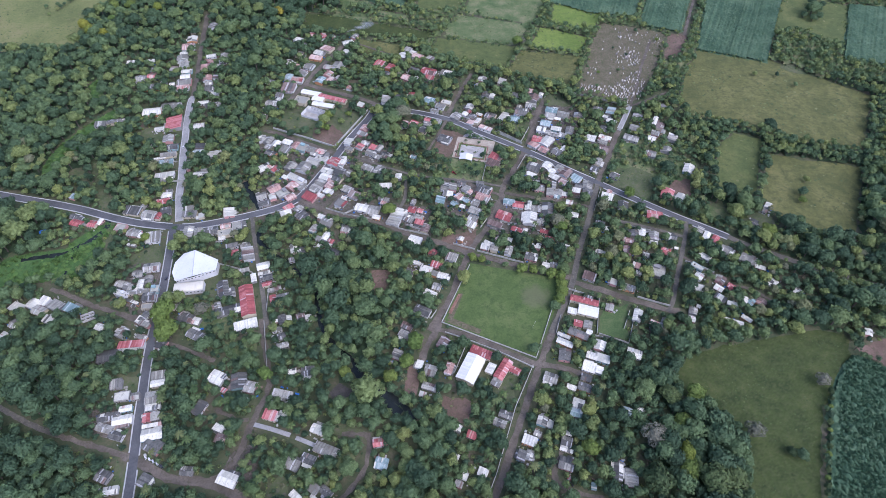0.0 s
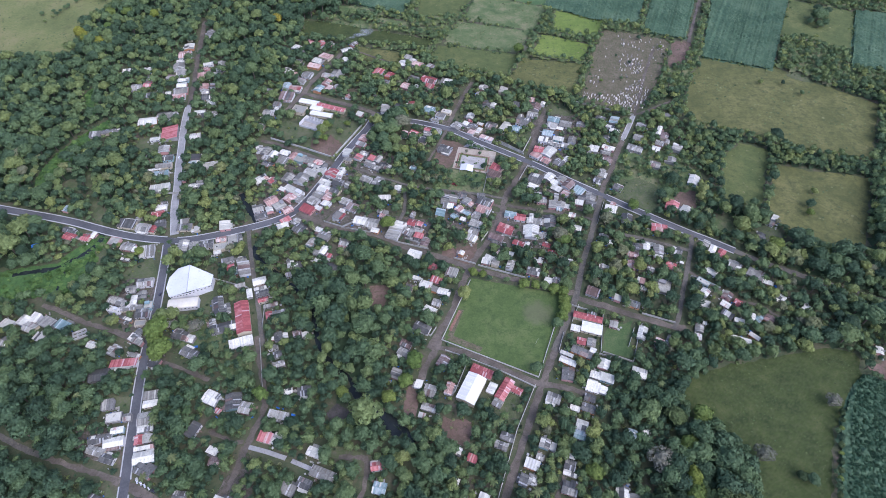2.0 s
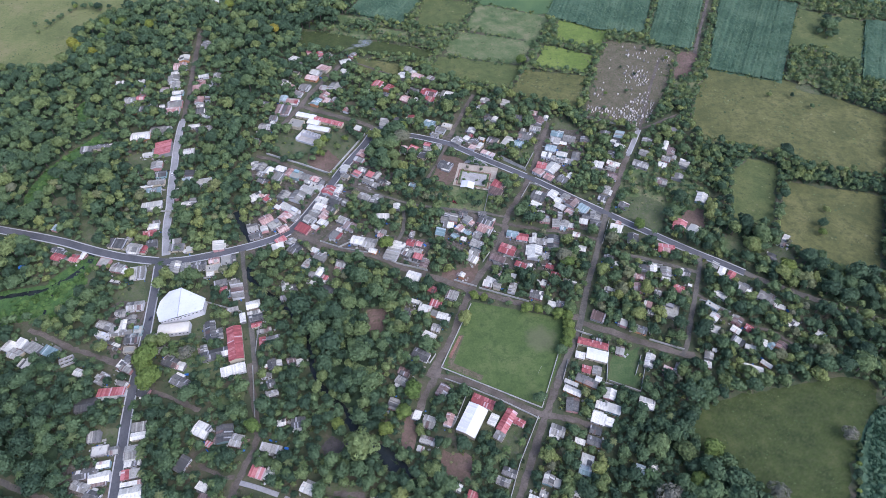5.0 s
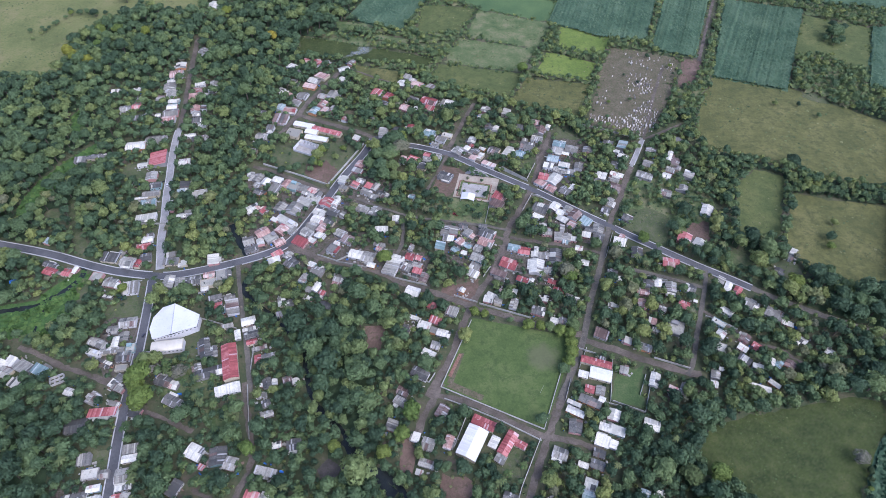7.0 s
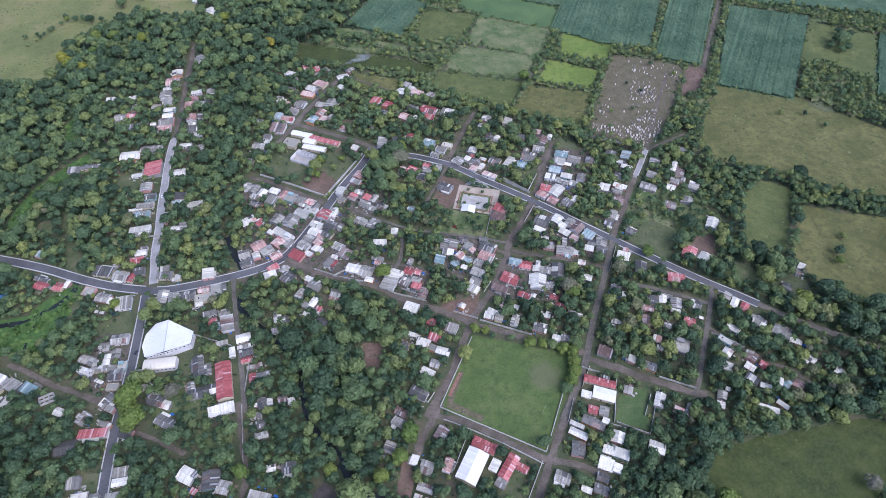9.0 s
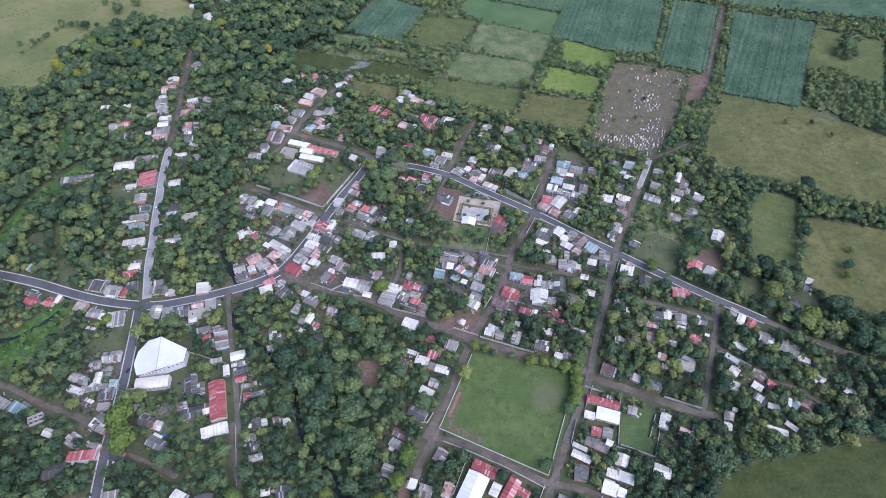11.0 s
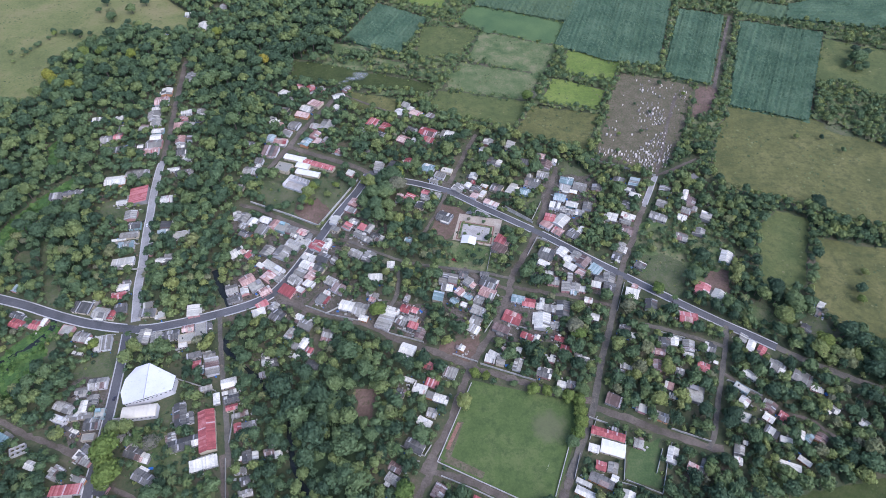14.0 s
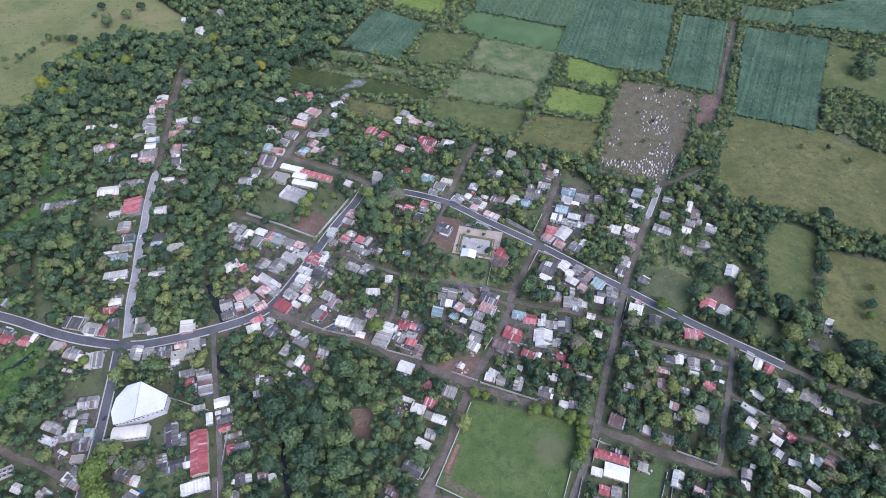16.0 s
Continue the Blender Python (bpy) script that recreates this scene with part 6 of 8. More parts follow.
village([
    (-75.3, 460.4, 9.5, 6.4, -27, "g"),
    (-73.7, 469.0, 6.5, 6.5, -27, "r"),
    (-68.2, 454.7, 8.4, 5.7, -27, "g"),
    (-67.0, 467.7, 5.4, 9.1, -27, "g"),
    (-61.2, 458.6, 6.8, 5.1, -27, "d"),
    (-56.9, 454.8, 7.8, 6.9, -27, "g"),
    (-31.2, 454.3, 6.4, 5.0, -24, "t"),
    (-22.1, 496.9, 9.0, 8.4, -19, "d"),
    (0.9, 482.4, 14.3, 10.7, -24, "d"),
    (49.3, 444.2, 11.5, 7.9, -31, "b"),
    (52.2, 453.6, 12.7, 10.0, -31, "r"),
    (93.4, 472.9, 9.8, 7.9, -38, "k"),
    (97.3, 481.7, 8.8, 8.7, -18, "r"),
    (102.5, 465.0, 8.6, 7.8, -38, "k"),
    (103.5, 440.9, 7.8, 9.5, -38, "W"),
    (103.6, 497.0, 8.9, 8.4, -18, "W"),
])
village([
    (107.5, 478.3, 9.8, 13.4, -38, "W"),
    (110.2, 492.1, 4.4, 6.9, -18, "g"),
    (115.9, 461.8, 9.6, 8.9, -38, "d"),
    (116.5, 489.4, 7.7, 5.5, -18, "g"),
    (119.7, 498.5, 10.1, 6.3, -18, "W"),
    (123.5, 466.4, 4.3, 7.7, -38, "W"),
    (125.5, 488.0, 7.7, 6.9, -18, "g"),
    (133.9, 496.5, 7.8, 8.4, -18, "g"),
    (151.7, 483.4, 4.9, 9.5, -23, "W"),
    (155.9, 446.2, 6.8, 11.2, -26, "g"),
    (156.4, 481.4, 4.9, 10.8, -23, "W"),
    (165.1, 476.7, 10.9, 5.4, -23, "g"),
    (165.2, 466.7, 10.7, 10.5, -23, "b"),
    (169.5, 484.2, 13.2, 6.2, -26, "W"),
    (170.2, 498.1, 8.9, 9.9, -26, "d"),
    (196.5, 483.0, 14.2, 8.2, -26, "g"),
])
village([
    (203.4, 499.8, 10.0, 10.0, -26, "g"),
    (211.4, 458.0, 9.5, 7.8, -23, "g"),
    (218.1, 482.5, 7.6, 6.2, -26, "W"),
    (223.7, 490.8, 8.8, 8.4, -26, "c"),
    (229.8, 464.6, 7.5, 8.0, -26, "g"),
    (232.5, 492.9, 4.4, 6.7, -26, "g"),
    (240.0, 483.3, 9.8, 10.4, -26, "g"),
    (-370.9, 507.6, 11.5, 7.9, 9, "d"),
    (-354.7, 512.2, 20.9, 6.3, 9, "d"),
    (-321.0, 529.1, 20.3, 12.9, 9, "W"),
    (-304.6, 500.0, 10.1, 5.3, 12, "W"),
    (-303.4, 539.3, 21.7, 11.5, 9, "g"),
    (-299.9, 503.0, 2.6, 13.6, 12, "g"),
    (-291.4, 508.9, 17.3, 21.4, 12, "r"),
    (-269.6, 545.9, 12.0, 5.5, 9, "W"),
    (-263.2, 503.9, 11.4, 10.5, 12, "W"),
])
village([
    (-260.1, 542.0, 12.9, 7.1, 9, "d"),
    (-251.7, 543.6, 4.5, 6.5, 9, "g"),
    (-196.5, 520.7, 7.0, 6.1, -10, "g"),
    (-192.1, 544.0, 14.3, 9.6, -10, "g"),
    (-186.5, 558.6, 8.5, 6.6, -10, "d"),
    (-186.0, 551.2, 4.8, 4.9, -10, "W"),
    (-92.6, 540.6, 7.1, 7.8, -19, "W"),
    (-84.8, 500.7, 7.9, 8.5, -26, "k"),
    (-65.0, 550.3, 9.6, 14.2, -3, "g"),
    (-52.3, 550.4, 8.4, 15.8, -22, "d"),
    (-42.4, 506.8, 6.8, 10.0, -12, "k"),
    (-35.5, 557.0, 10.8, 11.2, -12, "r"),
    (-32.4, 506.9, 9.1, 10.0, -22, "r"),
    (-18.3, 507.0, 6.8, 7.1, -19, "g"),
    (-17.4, 514.3, 8.0, 5.8, -22, "r"),
    (-15.8, 548.2, 13.1, 11.0, -22, "t"),
])
village([
    (-9.9, 530.2, 9.3, 5.3, -22, "c"),
    (-6.3, 510.7, 6.8, 5.8, -19, "g"),
    (-4.1, 538.7, 10.6, 9.2, -19, "g"),
    (2.4, 545.1, 10.7, 6.2, -19, "c"),
    (13.8, 520.5, 9.2, 10.2, -32, "g"),
    (22.9, 524.3, 5.8, 5.9, -32, "W"),
    (28.3, 528.9, 4.7, 4.4, -32, "r"),
    (28.5, 536.6, 8.2, 9.0, -19, "W"),
    (29.0, 510.2, 6.5, 6.9, -32, "k"),
    (30.2, 518.3, 8.0, 8.5, -32, "d"),
    (36.4, 511.7, 4.8, 8.6, -32, "W"),
    (38.9, 523.6, 6.9, 4.4, -32, "W"),
    (44.3, 500.1, 14.6, 7.0, -29, "k"),
    (47.3, 559.0, 8.4, 8.8, -19, "d"),
    (50.5, 520.7, 11.5, 10.3, -29, "d"),
    (54.4, 556.6, 6.0, 8.0, -19, "W"),
])
village([
    (64.7, 519.3, 8.0, 14.7, -29, "W"),
    (77.2, 515.6, 10.3, 8.7, -18, "t"),
    (79.8, 556.8, 9.6, 8.0, -18, "d"),
    (83.8, 537.7, 5.9, 3.8, -18, "g"),
    (85.1, 527.7, 15.1, 12.0, -18, "d"),
    (96.4, 539.3, 10.6, 7.7, -18, "g"),
    (100.5, 553.7, 11.1, 12.7, -18, "b"),
    (109.5, 507.8, 10.2, 8.6, -18, "t"),
    (109.9, 558.6, 5.1, 6.4, -18, "W"),
    (115.7, 520.3, 9.2, 6.6, -18, "g"),
    (118.5, 530.2, 11.6, 8.3, -18, "t"),
    (123.1, 515.9, 6.9, 3.7, -18, "W"),
    (130.3, 522.7, 11.5, 9.7, -18, "g"),
    (145.9, 520.5, 8.0, 8.9, -18, "d"),
    (169.1, 532.0, 10.5, 9.2, -26, "d"),
    (177.2, 518.5, 9.1, 5.4, -26, "W"),
])
village([
    (181.0, 511.1, 11.3, 5.3, -26, "W"),
    (183.5, 529.1, 9.3, 12.2, -25, "t"),
    (210.4, 518.7, 10.3, 10.5, -25, "g"),
    (228.0, 511.4, 5.1, 14.8, -25, "W"),
    (232.0, 502.8, 7.8, 11.2, -25, "b"),
    (242.6, 534.8, 9.3, 9.4, 29, "d"),
    (248.4, 504.3, 4.5, 3.7, 29, "W"),
    (-354.9, 591.9, 11.4, 11.2, 9, "g"),
    (-345.0, 609.1, 6.4, 11.5, 9, "g"),
    (-343.1, 596.4, 10.2, 9.4, 9, "r"),
    (-336.6, 574.5, 21.1, 8.7, 9, "d"),
    (-326.0, 583.2, 5.0, 5.2, 9, "W"),
    (-320.9, 610.2, 9.0, 9.6, 9, "g"),
    (-314.7, 580.7, 6.2, 5.4, 9, "W"),
    (-304.8, 606.6, 12.8, 7.6, 9, "W"),
    (-303.5, 595.7, 11.4, 9.1, 9, "W"),
])
village([
    (-301.7, 585.1, 16.3, 12.5, 9, "g"),
    (-300.8, 573.9, 14.9, 8.8, 9, "k"),
    (-284.6, 614.1, 10.3, 9.5, 9, "k"),
    (-276.7, 592.3, 10.1, 10.9, 9, "k"),
    (-272.3, 581.8, 8.7, 7.1, 9, "g"),
    (-272.0, 616.0, 7.8, 9.5, 9, "g"),
    (-269.1, 571.5, 11.1, 6.9, 9, "d"),
    (-267.3, 594.1, 5.7, 8.2, 9, "d"),
    (-260.6, 562.3, 9.8, 6.8, 3, "W"),
    (-201.1, 585.6, 8.8, 7.0, -10, "d"),
    (-182.1, 594.5, 8.8, 10.7, -10, "t"),
    (-178.4, 573.7, 16.0, 13.6, -10, "b"),
    (-176.5, 616.4, 6.5, 7.4, -17, "k"),
    (-170.6, 589.3, 13.8, 8.8, -10, "k"),
    (-166.4, 603.6, 8.9, 9.0, -17, "g"),
    (-161.0, 616.5, 11.6, 11.1, -18, "g"),
])
village([
    (-143.7, 587.7, 10.0, 12.2, -23, "t"),
    (-138.7, 614.7, 9.3, 9.2, -18, "g"),
    (-136.4, 600.1, 9.6, 10.7, -23, "k"),
    (-132.4, 589.5, 7.0, 8.7, -23, "k"),
    (-126.5, 616.7, 14.5, 14.7, -18, "g"),
    (-124.0, 591.3, 6.3, 8.7, -23, "g"),
    (-108.9, 573.2, 6.1, 6.7, -17, "k"),
    (-87.5, 607.6, 10.2, 7.2, -29, "g"),
    (-79.2, 571.7, 4.9, 10.0, -17, "d"),
    (-65.7, 600.5, 11.4, 7.1, -29, "d"),
    (-63.8, 613.2, 10.2, 10.9, -29, "r"),
    (-43.1, 592.6, 12.5, 10.4, -29, "k"),
    (-35.8, 608.8, 11.5, 9.0, -29, "d"),
    (-32.7, 591.7, 5.0, 6.9, -29, "W"),
    (-18.0, 604.3, 17.7, 12.4, -21, "r"),
    (-17.1, 591.8, 11.3, 7.8, -21, "r"),
])
village([
    (-1.1, 602.6, 5.8, 10.6, -21, "g"),
    (5.4, 600.8, 10.8, 10.5, -21, "W"),
    (40.0, 574.8, 8.6, 10.0, -21, "g"),
    (44.5, 588.6, 9.9, 10.3, -21, "c"),
    (67.1, 583.5, 8.6, 11.9, -21, "g"),
    (97.4, 566.7, 8.5, 8.2, -18, "k"),
    (-377.6, 624.9, 8.9, 6.0, 11, "W"),
    (-369.5, 625.9, 7.6, 6.0, 11, "W"),
    (-353.2, 627.9, 9.2, 8.0, 11, "W"),
    (-318.7, 644.6, 9.4, 6.1, 11, "W"),
    (-317.8, 632.9, 13.2, 13.8, 11, "g"),
    (-317.2, 676.3, 12.4, 13.0, 9, "W"),
    (-317.2, 658.7, 14.9, 14.7, 11, "k"),
    (-311.0, 621.4, 10.4, 11.5, 11, "g"),
    (-285.0, 629.2, 9.2, 3.9, 11, "k"),
    (-283.7, 638.9, 11.9, 7.0, 11, "W"),
])
village([
    (-281.4, 625.4, 6.5, 6.8, 11, "k"),
    (-267.2, 637.0, 9.3, 16.1, 11, "g"),
    (-266.9, 627.3, 9.2, 6.1, 11, "g"),
    (-186.0, 627.7, 7.8, 4.2, -18, "g"),
    (-183.6, 622.0, 9.1, 7.9, -18, "W"),
    (-182.6, 673.7, 10.9, 10.4, -26, "W"),
    (-176.5, 641.3, 9.3, 9.8, -18, "g"),
    (-174.4, 663.3, 5.4, 6.1, -26, "g"),
    (-155.6, 633.6, 15.8, 7.7, -18, "k"),
    (-152.7, 645.3, 13.3, 9.8, -26, "W"),
    (-144.3, 654.3, 14.7, 12.0, -26, "k"),
    (-120.0, 667.7, 13.6, 10.2, 23, "c"),
    (-118.6, 647.4, 9.3, 7.8, -26, "W"),
    (-77.5, 620.6, 11.6, 11.1, -29, "r"),
    (-49.3, 637.9, 10.5, 11.4, -29, "c"),
    (-48.9, 640.1, 9.5, 8.5, -29, "W"),
    (-44.1, 652.0, 9.0, 7.5, -29, "g"),
    (-37.0, 645.1, 8.0, 7.0, -29, "W"),
])
village([
    (-31.7, 637.0, 13.1, 9.5, -29, "k"),
    (-15.2, 631.3, 11.7, 9.4, -29, "g"),
    (-321.5, 695.7, 7.0, 9.0, 9, "d"),
    (-297.5, 706.8, 11.4, 13.7, 9, "g"),
    (-166.5, 686.4, 5.5, 10.6, 23, "k"),
    (-153.1, 682.2, 9.6, 12.6, 23, "r"),
    (-141.0, 682.3, 5.5, 8.4, 23, "g"),
    (-113.0, 682.4, 6.9, 10.5, -31, "g"),
    (-358.6, 797.9, 4.6, 5.4, 10, "W"),
    (-343.2, 851.9, 9.7, 8.9, 10, "W"),
    (-313.6, 818.1, 15.7, 21.2, 10, "W"),
    (-306.6, 806.0, 6.2, 7.1, 10, "k"),
    (-301.2, 868.1, 9.8, 15.0, 10, "g"),
])

# ---- trees ----
def ico():
    t = (1 + 5 ** 0.5) / 2
    v = np.array([(-1, t, 0), (1, t, 0), (-1, -t, 0), (1, -t, 0), (0, -1, t), (0, 1, t), (0, -1, -t), (0, 1, -t), (t, 0, -1), (t, 0, 1), (-t, 0, -1), (-t, 0, 1)], float)
    f = np.array([(0, 11, 5), (0, 5, 1), (0, 1, 7), (0, 7, 10), (0, 10, 11), (1, 5, 9), (5, 11, 4), (11, 10, 2), (10, 7, 6), (7, 1, 8), (3, 9, 4), (3, 4, 2), (3, 2, 6), (3, 6, 8), (3, 8, 9), (4, 9, 5), (2, 4, 11), (6, 2, 10), (8, 6, 7), (9, 8, 1)])
    return v / np.linalg.norm(v[0]), f


ICO_V, ICO_F = ico()


def finer(v, f):
    """Each triangle of a ball split in four."""
    pts, at, out = [tuple(p) for p in v], {}, []

    def mid(i, j):
        k = (min(i, j), max(i, j))
        if k not in at:
            m = np.array(pts[i]) + np.array(pts[j])
            pts.append(tuple(m / np.linalg.norm(m)))
            at[k] = len(pts) - 1
        return at[k]

    for i, j, k in f:
        p, q, r = mid(i, j), mid(j, k), mid(k, i)
        out += [(i, p, r), (p, j, q), (r, q, k), (p, q, r)]
    return np.array(pts), np.array(out)


BALLS = [(ICO_V, ICO_F), finer(ICO_V, ICO_F), finer(*finer(ICO_V, ICO_F))]


def crown_arrays(rng, sprays, lobes, leaf=0.15, ball=0, fill=0.86):
    """A crown of unit radius round the origin: a dome swollen by rounded lobes, hung all over with loose sprays of leaves, some deep between the others."""
    lobed = [(np.array((rng.uniform(-0.12, 0.12), rng.uniform(-0.12, 0.12), 0.2)), rng.uniform(0.6, 0.7))]
    for k in range(lobes - 1):
        a = 6.283 * k / (lobes - 1) + rng.uniform(-0.6, 0.6)
        r = rng.uniform(0.38, 0.68)
        lobed.append((np.array((r * math.cos(a), r * math.sin(a), rng.uniform(-0.1, 0.3))), rng.uniform(0.26, 0.42)))

    def reach(d):
        far = np.full(len(d), 0.3)
        for c, s in lobed:
            along = d @ c
            disc = along ** 2 - c @ c + s * s
            far = np.maximum(far, np.where(disc > 0, along + np.sqrt(np.maximum(disc, 0)), 0))
        return far

    bv, bf = BALLS[ball] if fill else (ICO_V[:0], ICO_F[:0])
    core = bv * (reach(bv) * fill * rng.uniform(0.88, 1.06, len(bv)))[:, None]
    n = rng.normal(0, 1, (sprays, 3))
    n[:, 2] = np.abs(n[:, 2]) - 0.25
    n /= np.linalg.norm(n, axis=1)[:, None]
    p = n * (reach(n) * np.where(rng.random(sprays) < 0.2, rng.uniform(0.78, 0.93, sprays), rng.uniform(0.94, 1.13, sprays)))[:, None]
    gap = np.stack([np.abs(np.linalg.norm(p - c, axis=1) - s) for c, s in lobed])
    up = p - np.array([c for c, _ in lobed])[gap.argmin(0)]
    up = up / (np.linalg.norm(up, axis=1)[:, None] + 1e-6) + rng.normal(0, 0.36, (sprays, 3))
    up /= np.linalg.norm(up, axis=1)[:, None]
    u = np.cross(up, rng.normal(0, 1, (sprays, 3)))
    u /= np.linalg.norm(u, axis=1)[:, None]
    w = np.cross(up, u)
    l = (leaf * rng.uniform(0.55, 1.4, sprays))[:, None]
    V = np.stack([p - u * l * 0.8 + w * l * rng.uniform(0.2, 0.8, (sprays, 1)), p - w * l * 0.9, p + u * l * 1.1 + w * l * 0.3 - up * l * 0.35], 1).reshape(-1, 3)
    return np.concatenate([core, V]), np.concatenate([bf, np.arange(3 * sprays).reshape(-1, 3) + len(core)])


def trunk_arrays(rng, limbs=4, foot=0.06, sides=5):
    """A tapered trunk of unit height with limbs that spread into the crown."""
    V, T = [], []

    def tube(p, q, r0, r1):
        p, q = np.array(p), np.array(q)
        d = q - p
        u = np.cross(d, (0.3, 1, 0.2))
        u /= np.linalg.norm(u)
        w = np.cross(d, u)
        w /= np.linalg.norm(w)
        b = sum(len(x) for x in V)
        ring = [math.cos(6.2832 * k / sides) * u + math.sin(6.2832 * k / sides) * w for k in range(sides)]
        V.append(np.array([p + k * r0 for k in ring] + [q + k * r1 for k in ring]))
        for i in range(sides):
            j = (i + 1) % sides
            T.append(np.array([(b + i, b + j, b + sides + j), (b + i, b + sides + j, b + sides + i)]))

    fork = (rng.uniform(-0.05, 0.05), rng.uniform(-0.05, 0.05), 0.5)
    tube((0, 0, 0), fork, foot, foot * 0.7)
    for k in range(limbs):
        a = 6.28 * k / limbs + rng.uniform(-0.5, 0.5)
        tube(fork, (0.28 * math.cos(a), 0.28 * math.sin(a), rng.uniform(0.72, 0.9)), foot * 0.55, foot * 0.18)
    return np.concatenate(V), np.concatenate(T)


rng = np.random.default_rng(21)
FINE = [crown_arrays(rng, 1000, n, leaf=0.105, ball=1) for n in (7, 8, 9, 11, 8, 10)]
MIDDLE = [crown_arrays(rng, 560, n, leaf=0.12) for n in (7, 8, 9, 11, 8, 10, 9, 12)]
COARSE = [crown_arrays(rng, 310, n, leaf=0.15) for n in (6, 7, 8, 10, 7, 8, 9, 6)]
DISTANT = [crown_arrays(rng, 138, n, leaf=0.205) for n in (6, 7, 8, 6, 7)]
SMALL = [crown_arrays(rng, 66, n, leaf=0.28) for n in (5, 6, 7, 6, 5)]
BUSHES = [crown_arrays(rng, 34, n, leaf=0.36, fill=0) for n in (4, 5, 6, 4, 5)]
TRUNKS = [trunk_arrays(rng) for _ in range(3)]
SLIGHT = [trunk_arrays(rng, limbs=2, sides=3) for _ in range(3)]
CROWN_ME = [tri_mesh("crown", v, t, [M["leaf"]]) for v, t in FINE]
DIMMED_ME = [tri_mesh("crown", v, t, [M["leaf_dimmed"]]) for v, t in FINE[:4]]
LIME_ME = [tri_mesh("crown", *FINE[k], [M["leaf_lime"]]) for k in (1, 3)]
YELLOW_ME = [tri_mesh("crown", *FINE[k], [M["leaf_yellow"]]) for k in (0, 2)]
GRAY_ME = tri_mesh("crown", *crown_arrays(rng, 620, 11, leaf=0.09, fill=0.7), [M["leaf_gray"]])
TRUNK_ME = [tri_mesh("trunk", v, t, [M["bark"]]) for v, t in TRUNKS]


def tree(x, y, r, h, rng, crown=None, label="leafy green village tree"):
    t = tagged(new("tree"), label, "tree", "village trees")
    t.matrix_basis = pose(x, y, 0, 0, 0, rng.uniform(0, 360))
    child("trunk", TRUNK_ME[int(rng.integers(3))], t, Matrix.Diagonal((h * 0.75, h * 0.75, h * 0.8, 1)))
    deep = x > 105 and y < 235 and rng.random() < 0.8  # crowns above the meadow, dimmed by the shaded leaf copy
    me = crown or (DIMMED_ME if deep else CROWN_ME)[int(rng.integers(4))]
    child("crown", me, t, Matrix.Translation((0, 0, h - r * 0.72)) @ Matrix.Diagonal((r, r * rng.uniform(0.85, 1.1), r * rng.uniform(0.8, 1.0), 1)))


def blocked(x, y):
    i, j = int((y - Y0) / CELL), int((x - X0) / CELL)
    return not (0 <= i < NY and 0 <= j < NX) or taken[i, j]


def plant():
    rng = np.random.default_rng(8)
    spots, grid = [], {}
    for x, y, r in KEPT:
        grid.setdefault((int(x // 8), int(y // 8)), []).append((x, y, r))
    far = 640.0
    for _ in range(130000):
        y = rng.uniform(75, 960)
        half = 255 + 0.46 * y
        x = rng.uniform(-half, half)
        if blocked(x, y):
            continue
        home = lived[int((y - Y0) / CELL), int((x - X0) / CELL)]
        if home and math.sin(0.11 * x + 1.7 * math.sin(0.07 * y)) + math.sin(0.13 * y + 1.1) > 1.25 and rng.random() < 0.8:
            continue  # open yards between the plots
        thick = spread[int((y - Y0) / CELL), int((x - X0) / CELL)]
        if thick and rng.random() < 0.6:
            continue
        r = rng.uniform(1.6, 3.4) if thick else 2.2 + 4.6 * rng.random() ** 1.5 if home else 3.8 + 6.6 * rng.random() ** 1.5
        if not home and y > 590 and x > -105:
            if rng.random() < 0.4:
                continue
            r *= 0.44  # low, broken hedges round the far fields
        elif not home and y > 440 and x > 60 + 0.1 * (y - 440):
            r *= 0.52  # slighter trees in the hedgerows between the fields
        elif not home and y > 400:
            r *= 0.86  # smaller crowns in the wood along the upper street
        fits = hedge = False
        for _ in range(4):
            q = 0.62 * r
            ring = sum(blocked(x + q * math.cos(a), y + q * math.sin(a)) for a in (0, 0.785, 1.571, 2.356, 3.142, 3.927, 4.712, 5.498))
            if ring <= 2:
                fits = True
                break
            r *= 0.74
            hedge = True
        if not fits or r < (1.3 if y > 590 else 1.8):
            continue
        gi, gj = int(x // 8), int(y // 8)
        close = any((x - a) ** 2 + (y - b) ** 2 < ((0.54 if home else 0.56) * (r + c)) ** 2 for i in (-1, 0, 1) for j in (-1, 0, 1) for a, b, c in grid.get((gi + i, gj + j), ()))
        if close:
            continue
        grid.setdefault((gi, gj), []).append((x, y, r))
        h = r * rng.uniform(1.5, 2.2) + (0.8 if home or y > 590 and x > -105 else 2.4)
        spots.append((x, y, r, h * (0.8 if hedge else 1.0), home, hedge))
    return spots


